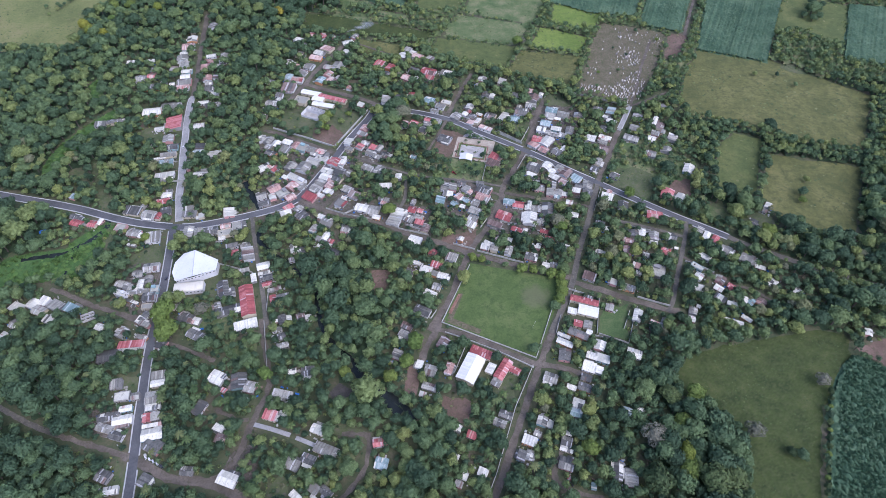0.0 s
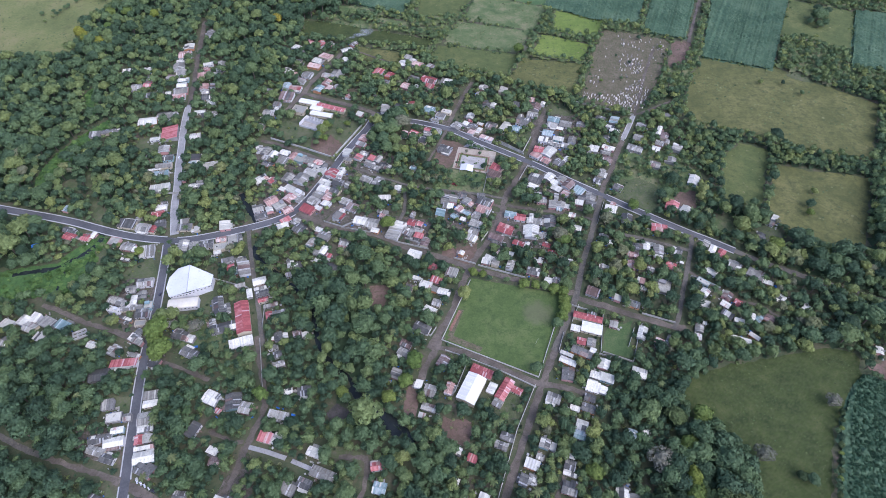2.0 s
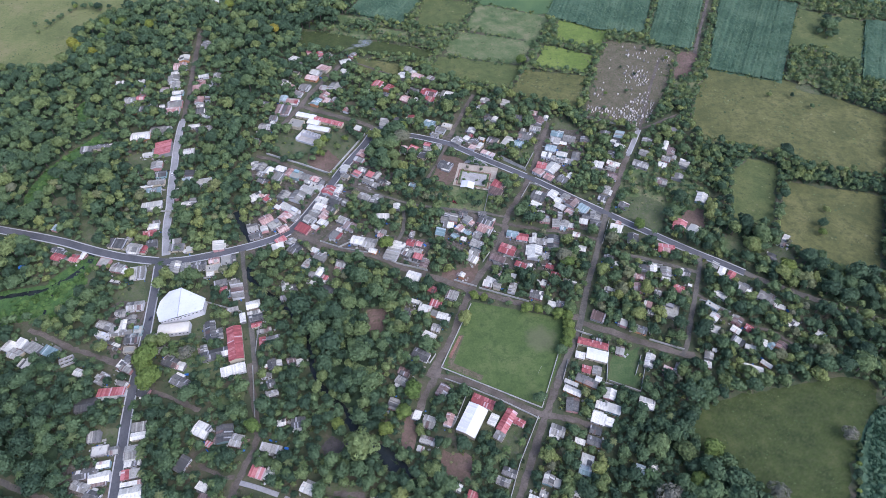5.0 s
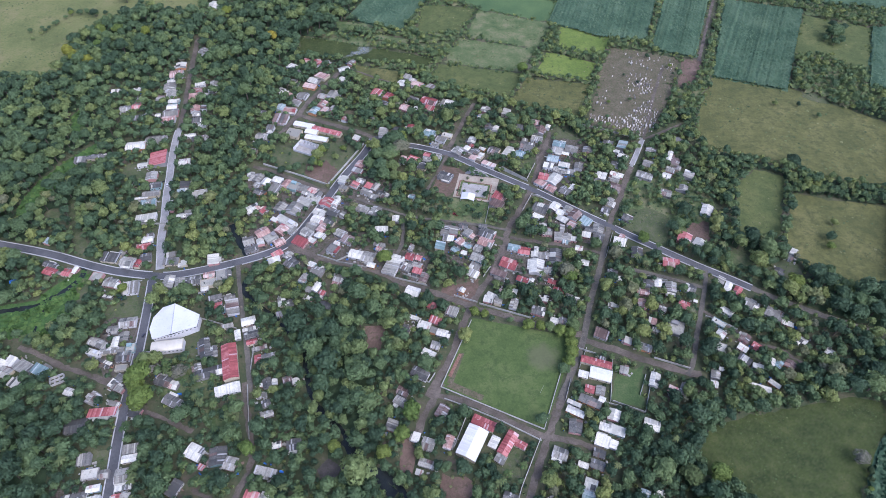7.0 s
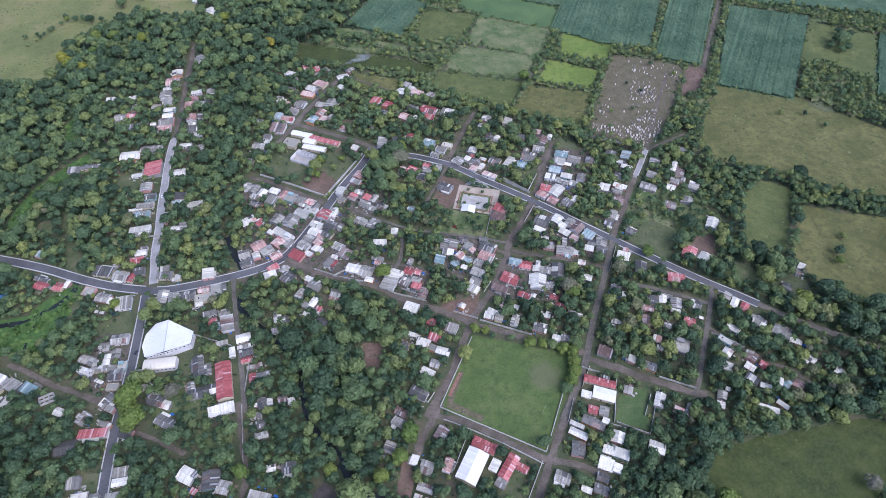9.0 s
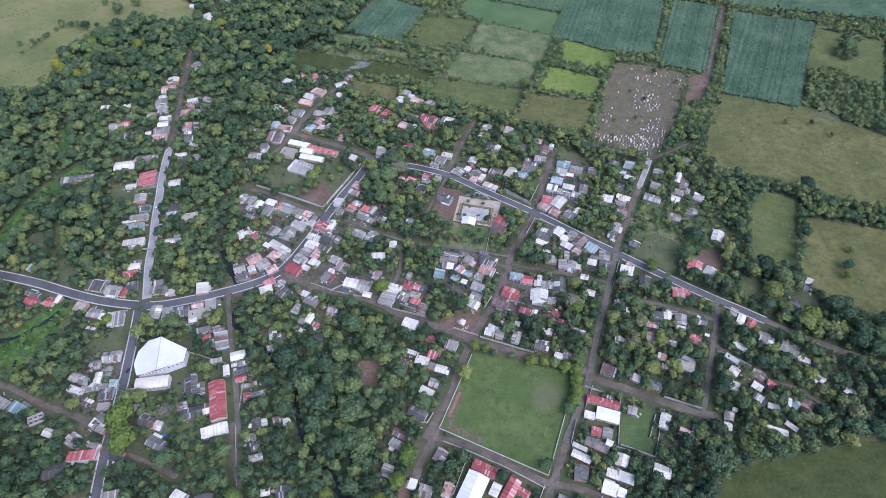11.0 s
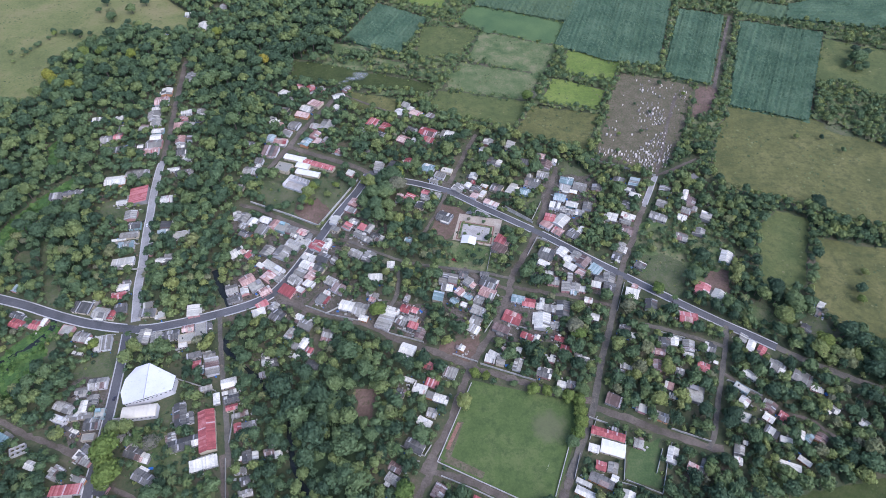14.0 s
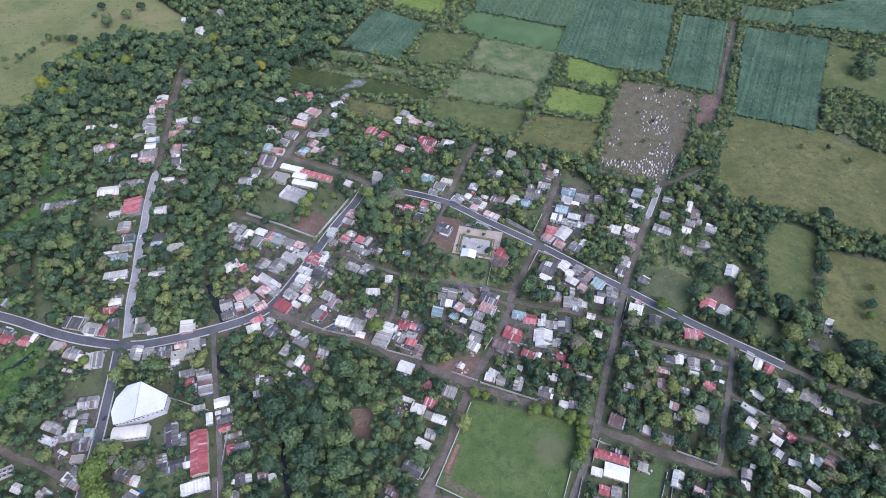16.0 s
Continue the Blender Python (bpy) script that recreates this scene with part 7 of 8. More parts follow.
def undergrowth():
    """Bushes and saplings under the closed woods: one uneven leafy sheet, its colour darkened for shade."""
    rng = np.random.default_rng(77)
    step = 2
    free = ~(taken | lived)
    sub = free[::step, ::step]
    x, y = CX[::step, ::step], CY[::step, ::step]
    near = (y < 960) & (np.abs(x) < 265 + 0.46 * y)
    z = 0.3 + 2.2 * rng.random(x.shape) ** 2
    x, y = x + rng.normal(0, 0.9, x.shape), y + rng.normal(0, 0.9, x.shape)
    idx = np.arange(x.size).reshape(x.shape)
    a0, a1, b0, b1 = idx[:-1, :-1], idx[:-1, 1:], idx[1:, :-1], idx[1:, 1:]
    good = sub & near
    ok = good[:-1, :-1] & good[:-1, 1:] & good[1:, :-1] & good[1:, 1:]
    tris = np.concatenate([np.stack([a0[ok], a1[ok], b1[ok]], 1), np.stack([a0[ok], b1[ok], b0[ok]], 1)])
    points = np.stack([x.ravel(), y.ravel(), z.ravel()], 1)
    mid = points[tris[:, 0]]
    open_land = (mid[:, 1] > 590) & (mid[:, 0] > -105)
    # the far open land takes a paler material, standing in for haze
    for name, which, mat, words in (("undergrowth", ~open_land, "brush", "leafy undergrowth beneath the woods, shade put into its dark colour"), ("hedge_growth", open_land, "scrub", "rough grass and scrub along the field hedges, paled for haze")):
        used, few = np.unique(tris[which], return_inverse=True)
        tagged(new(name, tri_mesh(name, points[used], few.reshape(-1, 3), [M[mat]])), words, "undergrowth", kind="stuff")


def field_edges():
    """Low scrub that makes the borders of the far fields uneven."""
    rng = np.random.default_rng(91)
    spots = []
    for kind, zone in OPEN:
        for (ax, ay), (bx, by) in zip(zone, zone[1:] + zone[:1]):
            if min(ay, by) < 560 or max(ax, bx) < -200 or kind in ("olive_pale", "grass", "bare"):
                continue
            run = math.hypot(bx - ax, by - ay)
            for k in range(int(run / 2.6)):
                s, off = rng.random(), rng.normal(0, 2.2)
                if math.sin(0.21 * s * run + ax) + rng.normal(0, 0.6) < -0.3:
                    continue
                r = 0.7 + 1.5 * rng.random() ** 1.8
                spots.append((ax + (bx - ax) * s - (by - ay) / run * off, ay + (by - ay) * s + (bx - ax) / run * off, 0.25 * r, r, rng.uniform(0.3, 0.92)))
    scattered("hedge_bushes", BUSHES, M["leaf_woods"], spots[:2200], rng, "scrubby light-green bushes along the field borders", "bushes")


def scattered(name, stock, mat, spots, rng, words, category):
    """Many small plants of one sort, joined."""
    V, T, K, base = [], [], [], 0
    for x, y, z, r, kind in spots:
        v, t = stock[int(rng.integers(len(stock)))]
        a = rng.uniform(0, 6.28)
        c, s = math.cos(a), math.sin(a)
        w = v * (r, r * rng.uniform(0.8, 1.2), r * rng.uniform(0.7, 1.1))
        V.append(np.stack([w[:, 0] * c - w[:, 1] * s + x, w[:, 0] * s + w[:, 1] * c + y, w[:, 2] + z], 1))
        T.append(t + base)
        K.append(np.full(len(t), kind))
        base += len(v)
    tagged(new(name, tri_mesh(name, np.concatenate(V), np.concatenate(T), [mat], None, np.concatenate(K))), words, category, kind="stuff")


def yard_bushes():
    """Bushes, hedges and banana clumps that fill the yards between the houses."""
    rng = np.random.default_rng(55)
    spots = []
    for _ in range(42000):
        y = rng.uniform(80, 760)
        half = 255 + 0.46 * y
        x = rng.uniform(-half, half)
        i, j = int((y - Y0) / CELL), int((x - X0) / CELL)
        if not lived[i, j] or solid[i, j] or bare_land[i, j]:
            continue
        if taken[i, j] and rng.random() < 0.45 or spread[i, j] and rng.random() < 0.5:
            continue
        if math.sin(0.09 * x + 1.9 * math.sin(0.08 * y)) + rng.normal(0, 0.8) < -0.25:
            continue
        r = 0.6 + 1.5 * rng.random() ** 1.6
        spots.append((x, y, 0.25 * r, r, rng.random() ** 0.8))
    scattered("yard_bushes", BUSHES, M["leaf_woods"], spots[:7500], rng, "bushes and garden shrubs between the houses", "bushes")


def near_cane():
    """Arching leaf tufts over the cane that stands beside the meadow."""
    rng = np.random.default_rng(91)
    spots = []
    for kind, zone in OPEN:
        xs, ys = [p[0] for p in zone], [p[1] for p in zone]
        if kind != "cane" or min(ys) > 250:
            continue
        row = 0
        for u in np.arange(min(xs), max(xs), 1.7):
            row += 1
            for v in np.arange(min(ys), max(ys), 1.9):
                x, y = u + rng.normal(0, 0.4) + 0.5 * (v - min(ys)), v + rng.normal(0, 0.5)
                if x < 250 + 0.48 * y and inside(np.array(x), np.array(y), zone):
                    spots.append((x, y, rng.uniform(1.4, 2.2), rng.uniform(0.8, 1.5), rng.random()))
    scattered("cane_tufts", BUSHES, M["cane_tuft"], spots[:3600], rng, "arching blue-green leaf tufts of tall cane", "crop")


def palm_arrays(rng):
    """A palm of unit frond length: arched fronds of two bent blades, round a crown on a thin stem below."""
    V, T = [], []
    for k in range(11):
        a = 6.283 * k / 11 + rng.uniform(-0.25, 0.25)
        lift, long = rng.uniform(0.1, 0.5), rng.uniform(0.8, 1.1)
        out, side = np.array((math.cos(a), math.sin(a), 0)), np.array((-math.sin(a), math.cos(a), 0))
        spine = [out * long * q + np.array((0, 0, lift * math.sin(2.6 * q) - 0.5 * q * q)) for q in (0, 0.35, 0.7, 1.0)]
        b = len(V)
        for p, w in zip(spine, (0.03, 0.13, 0.12, 0.015)):
            V += [p - side * w - (0, 0, 0.5 * w), p, p + side * w - (0, 0, 0.5 * w)]
        for q in range(3):
            for h in (0, 1):
                c = b + 3 * q + h
                T += [(c, c + 1, c + 4), (c, c + 4, c + 3)]
    b = len(V)
    V += [(0.05 * math.cos(2.1 * k), 0.05 * math.sin(2.1 * k), z) for z in (-1.9, 0.05) for k in range(3)]
    T += [(b + k, b + (k + 1) % 3, b + 3 + (k + 1) % 3) for k in range(3)] + [(b + k, b + 3 + (k + 1) % 3, b + 3 + k) for k in range(3)]
    return np.array(V), np.array(T)


def palm_groves():
    rng = np.random.default_rng(66)
    stock = [palm_arrays(rng) for _ in range(4)]
    spots = []
    while len(spots) < 260:
        y = rng.uniform(85, 420)
        half = 255 + 0.46 * y
        x = rng.uniform(-half, half)
        i, j = int((y - Y0) / CELL), int((x - X0) / CELL)
        if solid[i, j] or bare_land[i, j] or taken[i, j]:
            continue
        if not (lived[i, j] or x < -190) or x > -120 and rng.random() < 0.55:
            continue
        r = rng.uniform(2.6, 4.2)
        h = rng.uniform(8.0, 13.0)
        spots.append((x, y, h, r, rng.random()))
    scattered("palm_grove", stock, M["leaf_palm_grove"], spots, rng, "coconut palms standing among the yards and trees", "palms")


def plant_all():
    rng = np.random.default_rng(4)
    spots = plant()
    single = sorted((s for s in spots if s[4]), key=lambda s: abs(s[0] + 40) + s[1])[:290 - len(KEPT)]
    chosen = set(id(s) for s in single)
    for x, y, r, h, _, _ in single:
        tree(x, y, r, h, rng)
    rest = [s for s in spots if id(s) not in chosen]
    for part_no, lot in enumerate((rest[0::3], rest[1::3], rest[2::3])):
        V, T, K, I = [], [], [], []
        base = 0
        for x, y, r, h, home, hedge in lot:
            size = 1000 * r / math.hypot(400, y)  # larger and nearer crowns carry more leaves
            stock = MIDDLE if size > 12.5 else COARSE if size > 9 else DISTANT if size > 5.5 else SMALL
            v, t = stock[int(rng.integers(len(stock)))]
            a = rng.uniform(0, 6.28)
            c, s = math.cos(a), math.sin(a)
            sz = r * np.array((rng.uniform(0.8, 1.2), rng.uniform(0.85, 1.15), rng.uniform(0.8, 1.1)))
            w = v * sz
            V.append(np.stack([w[:, 0] * c - w[:, 1] * s + x, w[:, 0] * s + w[:, 1] * c + y, w[:, 2] + h - 0.72 * r], 1))
            T.append(t + base)
            # leaf tint also carries view brightness: dim near corners, hazy far hedges
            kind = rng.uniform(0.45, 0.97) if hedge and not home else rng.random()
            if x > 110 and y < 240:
                kind = 0.6 * kind ** 1.2  # dimmed at the near right corner, edge falloff put into the tint
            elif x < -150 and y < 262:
                kind = 0.62 * kind ** 1.35  # dimmed at the near left corner too, below the crossing
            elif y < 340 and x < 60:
                kind = 0.86 * kind ** 1.15  # slightly dimmed in the near belt along the creek
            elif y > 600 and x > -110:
                kind = 0.42 + 0.5 * kind  # far field trees, paled by haze put into the tint
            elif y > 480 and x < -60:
                kind = 0.12 + 0.72 * kind ** 1.15  # mixed growth along the upper street, darkest tints dropped for haze
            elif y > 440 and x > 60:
                kind = 0.28 + 0.68 * kind  # hedgerows between the fields, paled for haze
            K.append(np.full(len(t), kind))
            I.append(np.zeros(len(t)))
            base += len(v)
            v, t = SLIGHT[int(rng.integers(3))]
            V.append(v * (h * 0.75, h * 0.75, h * 0.8) + (x, y, 0))
            T.append(t + base)
            K.append(np.zeros(len(t)))
            I.append(np.ones(len(t)))
            base += len(v)
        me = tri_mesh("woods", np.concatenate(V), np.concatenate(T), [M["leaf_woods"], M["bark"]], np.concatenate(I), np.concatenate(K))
        tagged(new("woods", me), "dense broadleaf trees in mixed greens, haze and edge dimming in the tint", "woods", kind="stuff")
    V, T, K, base = [], [], [], 0
    for kind, zone in OPEN:
        if kind != "meadow_lush":
            continue
        xs, ys = [p[0] for p in zone], [p[1] for p in zone]
        for _ in range(int((max(xs) - min(xs)) * (max(ys) - min(ys)) / 9)):
            x, y = rng.uniform(min(xs), max(xs)), rng.uniform(min(ys), max(ys))
            if held(x, y) or not inside(np.array(x), np.array(y), zone) or math.sin(0.16 * x + 2 * math.sin(0.11 * y)) + rng.normal(0, 0.7) < 0.1:
                continue
            r = 0.7 + 2.0 * rng.random() ** 2
            v, t = BUSHES[int(rng.integers(len(BUSHES)))]
            V.append(v * (r, r * rng.uniform(0.7, 1.2), r * 0.7) + (x, y, 0.35 * r))
            T.append(t + base)
            K.append(np.full(len(t), rng.random()))
            base += len(v)
    tagged(new("shrubs", tri_mesh("shrubs", np.concatenate(V), np.concatenate(T), [M["weed_lush"]], None, np.concatenate(K))), "low bright-green shrubs on the wet meadow", "shrubs", kind="stuff")
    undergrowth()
    near_cane()
    yard_bushes()
    field_edges()
    palm_groves()


# ---- trees that stand out, each at its place ----
KEPT = []


def stand(kind, rows):
    rng = np.random.default_rng(len(KEPT) + 60)
    for x, y, r in rows:
        if kind == "palm":
            palm(x, y, r, rng)
            continue
        me, words = {"green": (None, "large leafy green tree standing alone"), "hedge": (LIME_ME[int(rng.integers(2))] if rng.random() < 0.6 else None, "bushy light-green tree of the pitch border"), "lime": (LIME_ME[int(rng.integers(2))], "light yellow-green leafy tree"), "yellow": (YELLOW_ME[int(rng.integers(2))], "tree covered in yellow-orange blossom"), "grey": (GRAY_ME, "pale grey half-bare tree")}[kind]
        h = r * (1.35 if kind == "hedge" else 1.7) + (3.5 if kind == "yellow" else 1.0)
        tree(x, y, r, h, rng, me, words)
        KEPT.append((x, y, r * 1.25))


def palm(x, y, r, rng):
    t = tagged(new("palm_tree"), "tall palm with drooping feathered fronds", "palm", "village palms")
    h = rng.uniform(5.5, 8.5)
    t.matrix_basis = pose(x, y, 0, 0, 0, rng.uniform(0, 360))
    child("trunk", PALM_TRUNK, t, Matrix.Diagonal((1, 1, h, 1)))
    for k in range(11):
        child("frond", FROND, t, pose(0, 0, h - 0.1, 0, 0, 360 * k / 11 + rng.uniform(-9, 9)) @ pose(0, 0, 0, 0, rng.uniform(-28, 12), 0) @ Matrix.Scale(r * rng.uniform(0.85, 1.1), 4))
    KEPT.append((x, y, 2.0))


def frond_mesh():
    n = 7
    V, F = [], []
    for k in range(n + 1):
        s = k / n
        z = 0.28 * math.sin(s * 2.4) - 0.55 * s * s
        w = 0.2 * math.sin(math.pi * min(1, 0.12 + s * 0.9)) + 0.01
        V += [(s, -w, z - w * 0.55), (s, 0, z), (s, w, z - w * 0.55)]
    for k in range(n):
        for q in range(2):
            F.append((3 * k + q, 3 * k + q + 1, 3 * k + q + 4, 3 * k + q + 3))
    return mesh_of("frond", V, F, [M["leaf_palm"]])


FROND = frond_mesh()
ring = [(math.cos(a), math.sin(a)) for a in (0, 1.05, 2.09, 3.14, 4.19, 5.24)]
PALM_TRUNK = mesh_of("trunk", [(c * r + o, s * r, z) for z, r, o in ((0, 0.24, 0), (0.35, 0.17, 0.12), (0.7, 0.15, 0.08), (1, 0.13, 0)) for c, s in ring], [(6 * j + k, 6 * j + (k + 1) % 6, 6 * j + 6 + (k + 1) % 6, 6 * j + 6 + k) for j in range(3) for k in range(6)], [M["bark"]])
stand("green", [(-225.9, 275.9, 6.9), (222.1, 639.5, 2.2), (206.1, 606.4, 2.5), (244.1, 692.6, 3.0), (176.1, 575.6, 2.5), (208.9, 654.4, 2.0), (16.8, 298.5, 6.2), (52.9, 314.1, 3.2), (69.3, 230.2, 5.6), (345.5, 498.3, 7.5), (271.0, 397.8, 8.8), (280.8, 383.7, 10.0), (268.1, 371.6, 8.8), (102.8, 360.9, 7.5), (-50.7, 529.0, 11.2), (-44.7, 516.7, 10.0), (-54.8, 511.4, 10.0), (485.4, 735.8, 10.0), (220.7, 432.5, 7.5), (211.9, 415.8, 6.2), (-147.0, 493.8, 5.0), (-128.8, 510.8, 6.2), (-123.1, 523.3, 5.0), (-190.4, 525.5, 6.2), (-100.4, 534.9, 5.0), (-132.7, 501.1, 5.0), (-77.9, 527.4, 5.0), (-110.6, 509.6, 3.8), (-88.3, 523.5, 5.0), (343.4, 400.9, 5.0)])
stand("green", [(354.4, 418.7, 3.8), (364.6, 597.5, 3.1), (389.7, 595.9, 3.1), (404.0, 576.2, 3.1), (238.5, 150.0, 3.8), (245.1, 147.8, 4.4), (-437.9, 834.5, 7.5), (-420.0, 856.1, 7.5), (-466.3, 795.6, 6.2), (-409.3, 877.7, 6.2), (-462.7, 877.7, 6.2), (190.4, 159.4, 10.6), (176.9, 128.5, 11.9), (140.4, 128.9, 10.6), (191.9, 131.3, 8.8), (145.8, 194.1, 8.8), (163.5, 189.9, 8.1), (173.9, 152.6, 7.5), (40.7, 458.1, 2.5), (19.0, 461.8, 1.8), (22.8, 479.8, 1.8), (36.4, 476.5, 1.8), (-161.8, 489.4, 4.4), (-172.6, 503.5, 4.4), (-94.6, 530.0, 3.8), (-133.9, 491.5, 3.8), (-154.8, 492.8, 3.8), (-535.4, 756.5, 3.2), (-523.4, 763.7, 2.8), (-510.8, 773.1, 3.5)])
stand("green", [(285.4, 195.8, 2.8), (283.0, 189.7, 2.4), (277.2, 177.4, 2.8), (274.6, 171.6, 2.4), (269.1, 159.9, 2.8), (267.0, 154.4, 2.4), (261.4, 143.3, 2.8), (259.4, 138.1, 2.4), (254.5, 127.6, 2.8), (252.2, 122.6, 2.4)])
stand("green", [(494.9, 760.5, 5.5), (495.6, 742.6, 6.5), (480.8, 719.6, 5.0), (473.1, 728.6, 4.5), (506.3, 754.5, 5.0), (490.1, 723.0, 5.5), (484.4, 742.6, 5.0)])
stand("green", [(-502.2, 804.1, 4.5), (-488.8, 800.6, 4.0), (-478.2, 801.9, 4.5), (-465.6, 798.3, 4.0), (-454.3, 799.7, 3.5), (-443.2, 846.2, 7.0), (-465.6, 858.6, 4.0), (-414.8, 826.7, 4.5), (-397.2, 819.3, 5.5), (-383.6, 812.0, 5.5), (-369.3, 804.8, 5.0), (-404.7, 823.7, 4.0), (-523.6, 737.5, 2.5), (-518.9, 750.2, 2.5), (-516.2, 756.7, 3.0), (-514.8, 764.6, 2.5), (-509.2, 777.9, 3.0), (-503.6, 790.2, 3.0)])
stand("green", [(38.7, 456.1, 2.6)])
stand("green", [(-71.6, 523.8, 7.2), (-60.3, 526.5, 8.2), (-50.4, 520.2, 6.8), (-67.2, 509.1, 7.8), (-55.0, 507.2, 8.6), (-75.1, 496.8, 6.2), (-63.4, 493.4, 8.0), (-51.7, 492.1, 7.4), (-59.2, 480.2, 7.4), (-48.5, 478.6, 6.6), (-70.2, 481.8, 6.0), (-43.8, 521.5, 5.4)])
stand("hedge", [(98.9, 293.1, 5.4), (98.1, 285.0, 5.7), (95.1, 277.2, 5.7), (90.6, 270.9, 5.1), (99.3, 301.3, 5.4), (91.8, 304.2, 5.1), (84.3, 307.6, 4.8), (76.5, 308.5, 4.5), (67.3, 309.5, 5.1), (102.3, 309.5, 6.0), (24.8, 322.3, 4.5), (33.0, 320.5, 3.6)])
stand("lime", [(-224.9, 260.9, 11.0), (-217.2, 243.4, 10.0), (-223.4, 251.8, 8.5), (266.6, 671.6, 3.0), (182.0, 601.8, 2.5), (164.5, 137.0, 8.1), (100.4, 152.0, 6.2), (168.7, 171.4, 6.2), (182.8, 192.4, 7.5), (-438.0, 747.3, 8.8), (-418.5, 751.8, 7.5), (-431.0, 718.1, 6.2), (-51.3, 376.1, 6.9), (176.9, 399.1, 5.6), (-40.7, 205.5, 6.2), (-134.0, 208.4, 6.2), (-22.5, 235.3, 7.5), (-28.5, 218.7, 6.2), (-75.0, 209.9, 5.0), (-268.2, 344.3, 5.0), (90.8, 662.8, 6.9), (291.2, 348.0, 7.5), (105.7, 355.7, 6.2), (-46.2, 536.6, 7.5), (339.5, 390.8, 3.8), (-129.0, 510.5, 5.0), (-125.1, 519.5, 5.0), (-131.7, 500.8, 4.5), (-131.1, 506.7, 4.4), (-126.2, 518.6, 4.4)])
stand("lime", [(-104.4, 522.3, 3.8), (-124.7, 498.7, 3.8), (-499.9, 799.9, 3.8), (280.2, 183.7, 2.1), (272.3, 165.9, 2.1), (264.5, 149.0, 2.1), (257.0, 132.9, 2.1), (250.3, 117.7, 2.1)])
stand("yellow", [(164.3, 147.8, 6.9), (-456.6, 695.3, 8.8), (-445.2, 683.0, 7.5), (-378.4, 741.0, 7.5), (-216.3, 731.7, 6.9), (-288.6, 791.2, 7.5), (-428.7, 680.5, 6.2)])
stand("grey", [(144.9, 159.3, 8.8), (216.4, 163.8, 7.5), (280.7, 203.1, 5.6), (-197.8, 266.1, 6.2), (97.4, 665.3, 5.0)])
stand("palm", [(-209.7, 271.3, 4.6), (-171.5, 262.1, 4.1), (-38.7, 417.9, 4.1), (-24.5, 415.3, 3.9), (-165.0, 239.9, 3.9), (-157.0, 237.6, 3.4), (-152.9, 245.3, 3.4), (-174.1, 196.7, 3.7), (-161.1, 185.7, 3.4), (-155.3, 187.7, 3.7), (-123.4, 131.1, 3.9), (-108.7, 168.3, 3.9), (-94.5, 181.0, 3.9), (61.1, 440.2, 3.4), (65.7, 437.2, 3.4), (99.9, 367.7, 3.9), (146.8, 561.6, 3.4), (-210.1, 274.8, 3.9), (-328.3, 295.2, 3.9), (80.0, 127.4, 3.4), (42.9, 191.9, 3.7), (53.7, 196.5, 3.4), (54.0, 130.9, 4.1), (117.1, 331.9, 3.4), (52.3, 561.1, 3.4), (62.5, 545.0, 3.4), (-82.9, 395.5, 3.4), (187.8, 389.6, 3.4), (285.8, 316.1, 3.4), (-100.5, 129.4, 3.4)])
stand("palm", [(-129.2, 122.1, 3.4)])


# ---- plaza with its court ----
def slab(name, pts, z, mat, words, thick=0.2):
    n = len(pts)
    V = [(x, y, z) for x, y in pts] + [(x, y, z - thick) for x, y in pts]
    F = [tuple(range(n))] + [(i, (i + 1) % n, n + (i + 1) % n, n + i) for i in range(n)]
    return tagged(new(name, mesh_of(name, V, F, [M[mat]])), words, name.replace("_", " "), kind="structure")


def border(name, pts, wide, z, mat, words):
    """A planted or built border round a closed outline."""
    cx, cy = sum(p[0] for p in pts) / len(pts), sum(p[1] for p in pts) / len(pts)
    n = len(pts)
    V = []
    for s in (0, 1):
        for x, y in pts:
            L = math.hypot(x - cx, y - cy)
            k = 1 - s * wide / L
            V += [(cx + (x - cx) * k, cy + (y - cy) * k, z), (cx + (x - cx) * k, cy + (y - cy) * k, 0)]
    F = []
    for i in range(n):
        j = (i + 1) % n
        F += [(2 * i, 2 * j, 2 * n + 2 * j, 2 * n + 2 * i), (2 * i + 1, 2 * j + 1, 2 * j, 2 * i), (2 * n + 2 * i, 2 * n + 2 * j, 2 * n + 2 * j + 1, 2 * n + 2 * i + 1)]
    return tagged(new(name, mesh_of(name, V, F, [M[mat]])), words, name.replace("_", " "), kind="structure")


COURT = [(18.2, 475.8), (42.3, 470.6), (39.2, 454.3), (15.1, 459.3)]
PLAZA = [(14.7, 488.8), (53.9, 480.8), (46.3, 448.0), (8.1, 456.6)]
taken[inside(CX, CY, [(x + 0.12 * (x - 30), y + 0.12 * (y - 468) - 5) for x, y in PLAZA])] = True
slab("plaza", PLAZA, 0.34, "plaza", "pale pinkish paved plaza round the court")
slab("court", COURT, 0.42, "court", "worn beige concrete sports court")
OUT = [(x + 0.16 * (x - 28.7), y + 0.16 * (y - 465)) for x, y in COURT]
border("planting_bed", OUT, 2.2, 0.7, "scrub", "low green planting bed round the court")
border("plaza_edging", [(x + 0.3 * (x - 28.7), y + 0.3 * (y - 465)) for x, y in COURT], 1.3, 0.62, "terracotta", "terracotta-coloured low plaza edging")
slab("plaza_apron", [(26, 497), (40, 490), (44, 484), (20, 489)], 0.36, "concrete", "pale concrete apron beside the street")


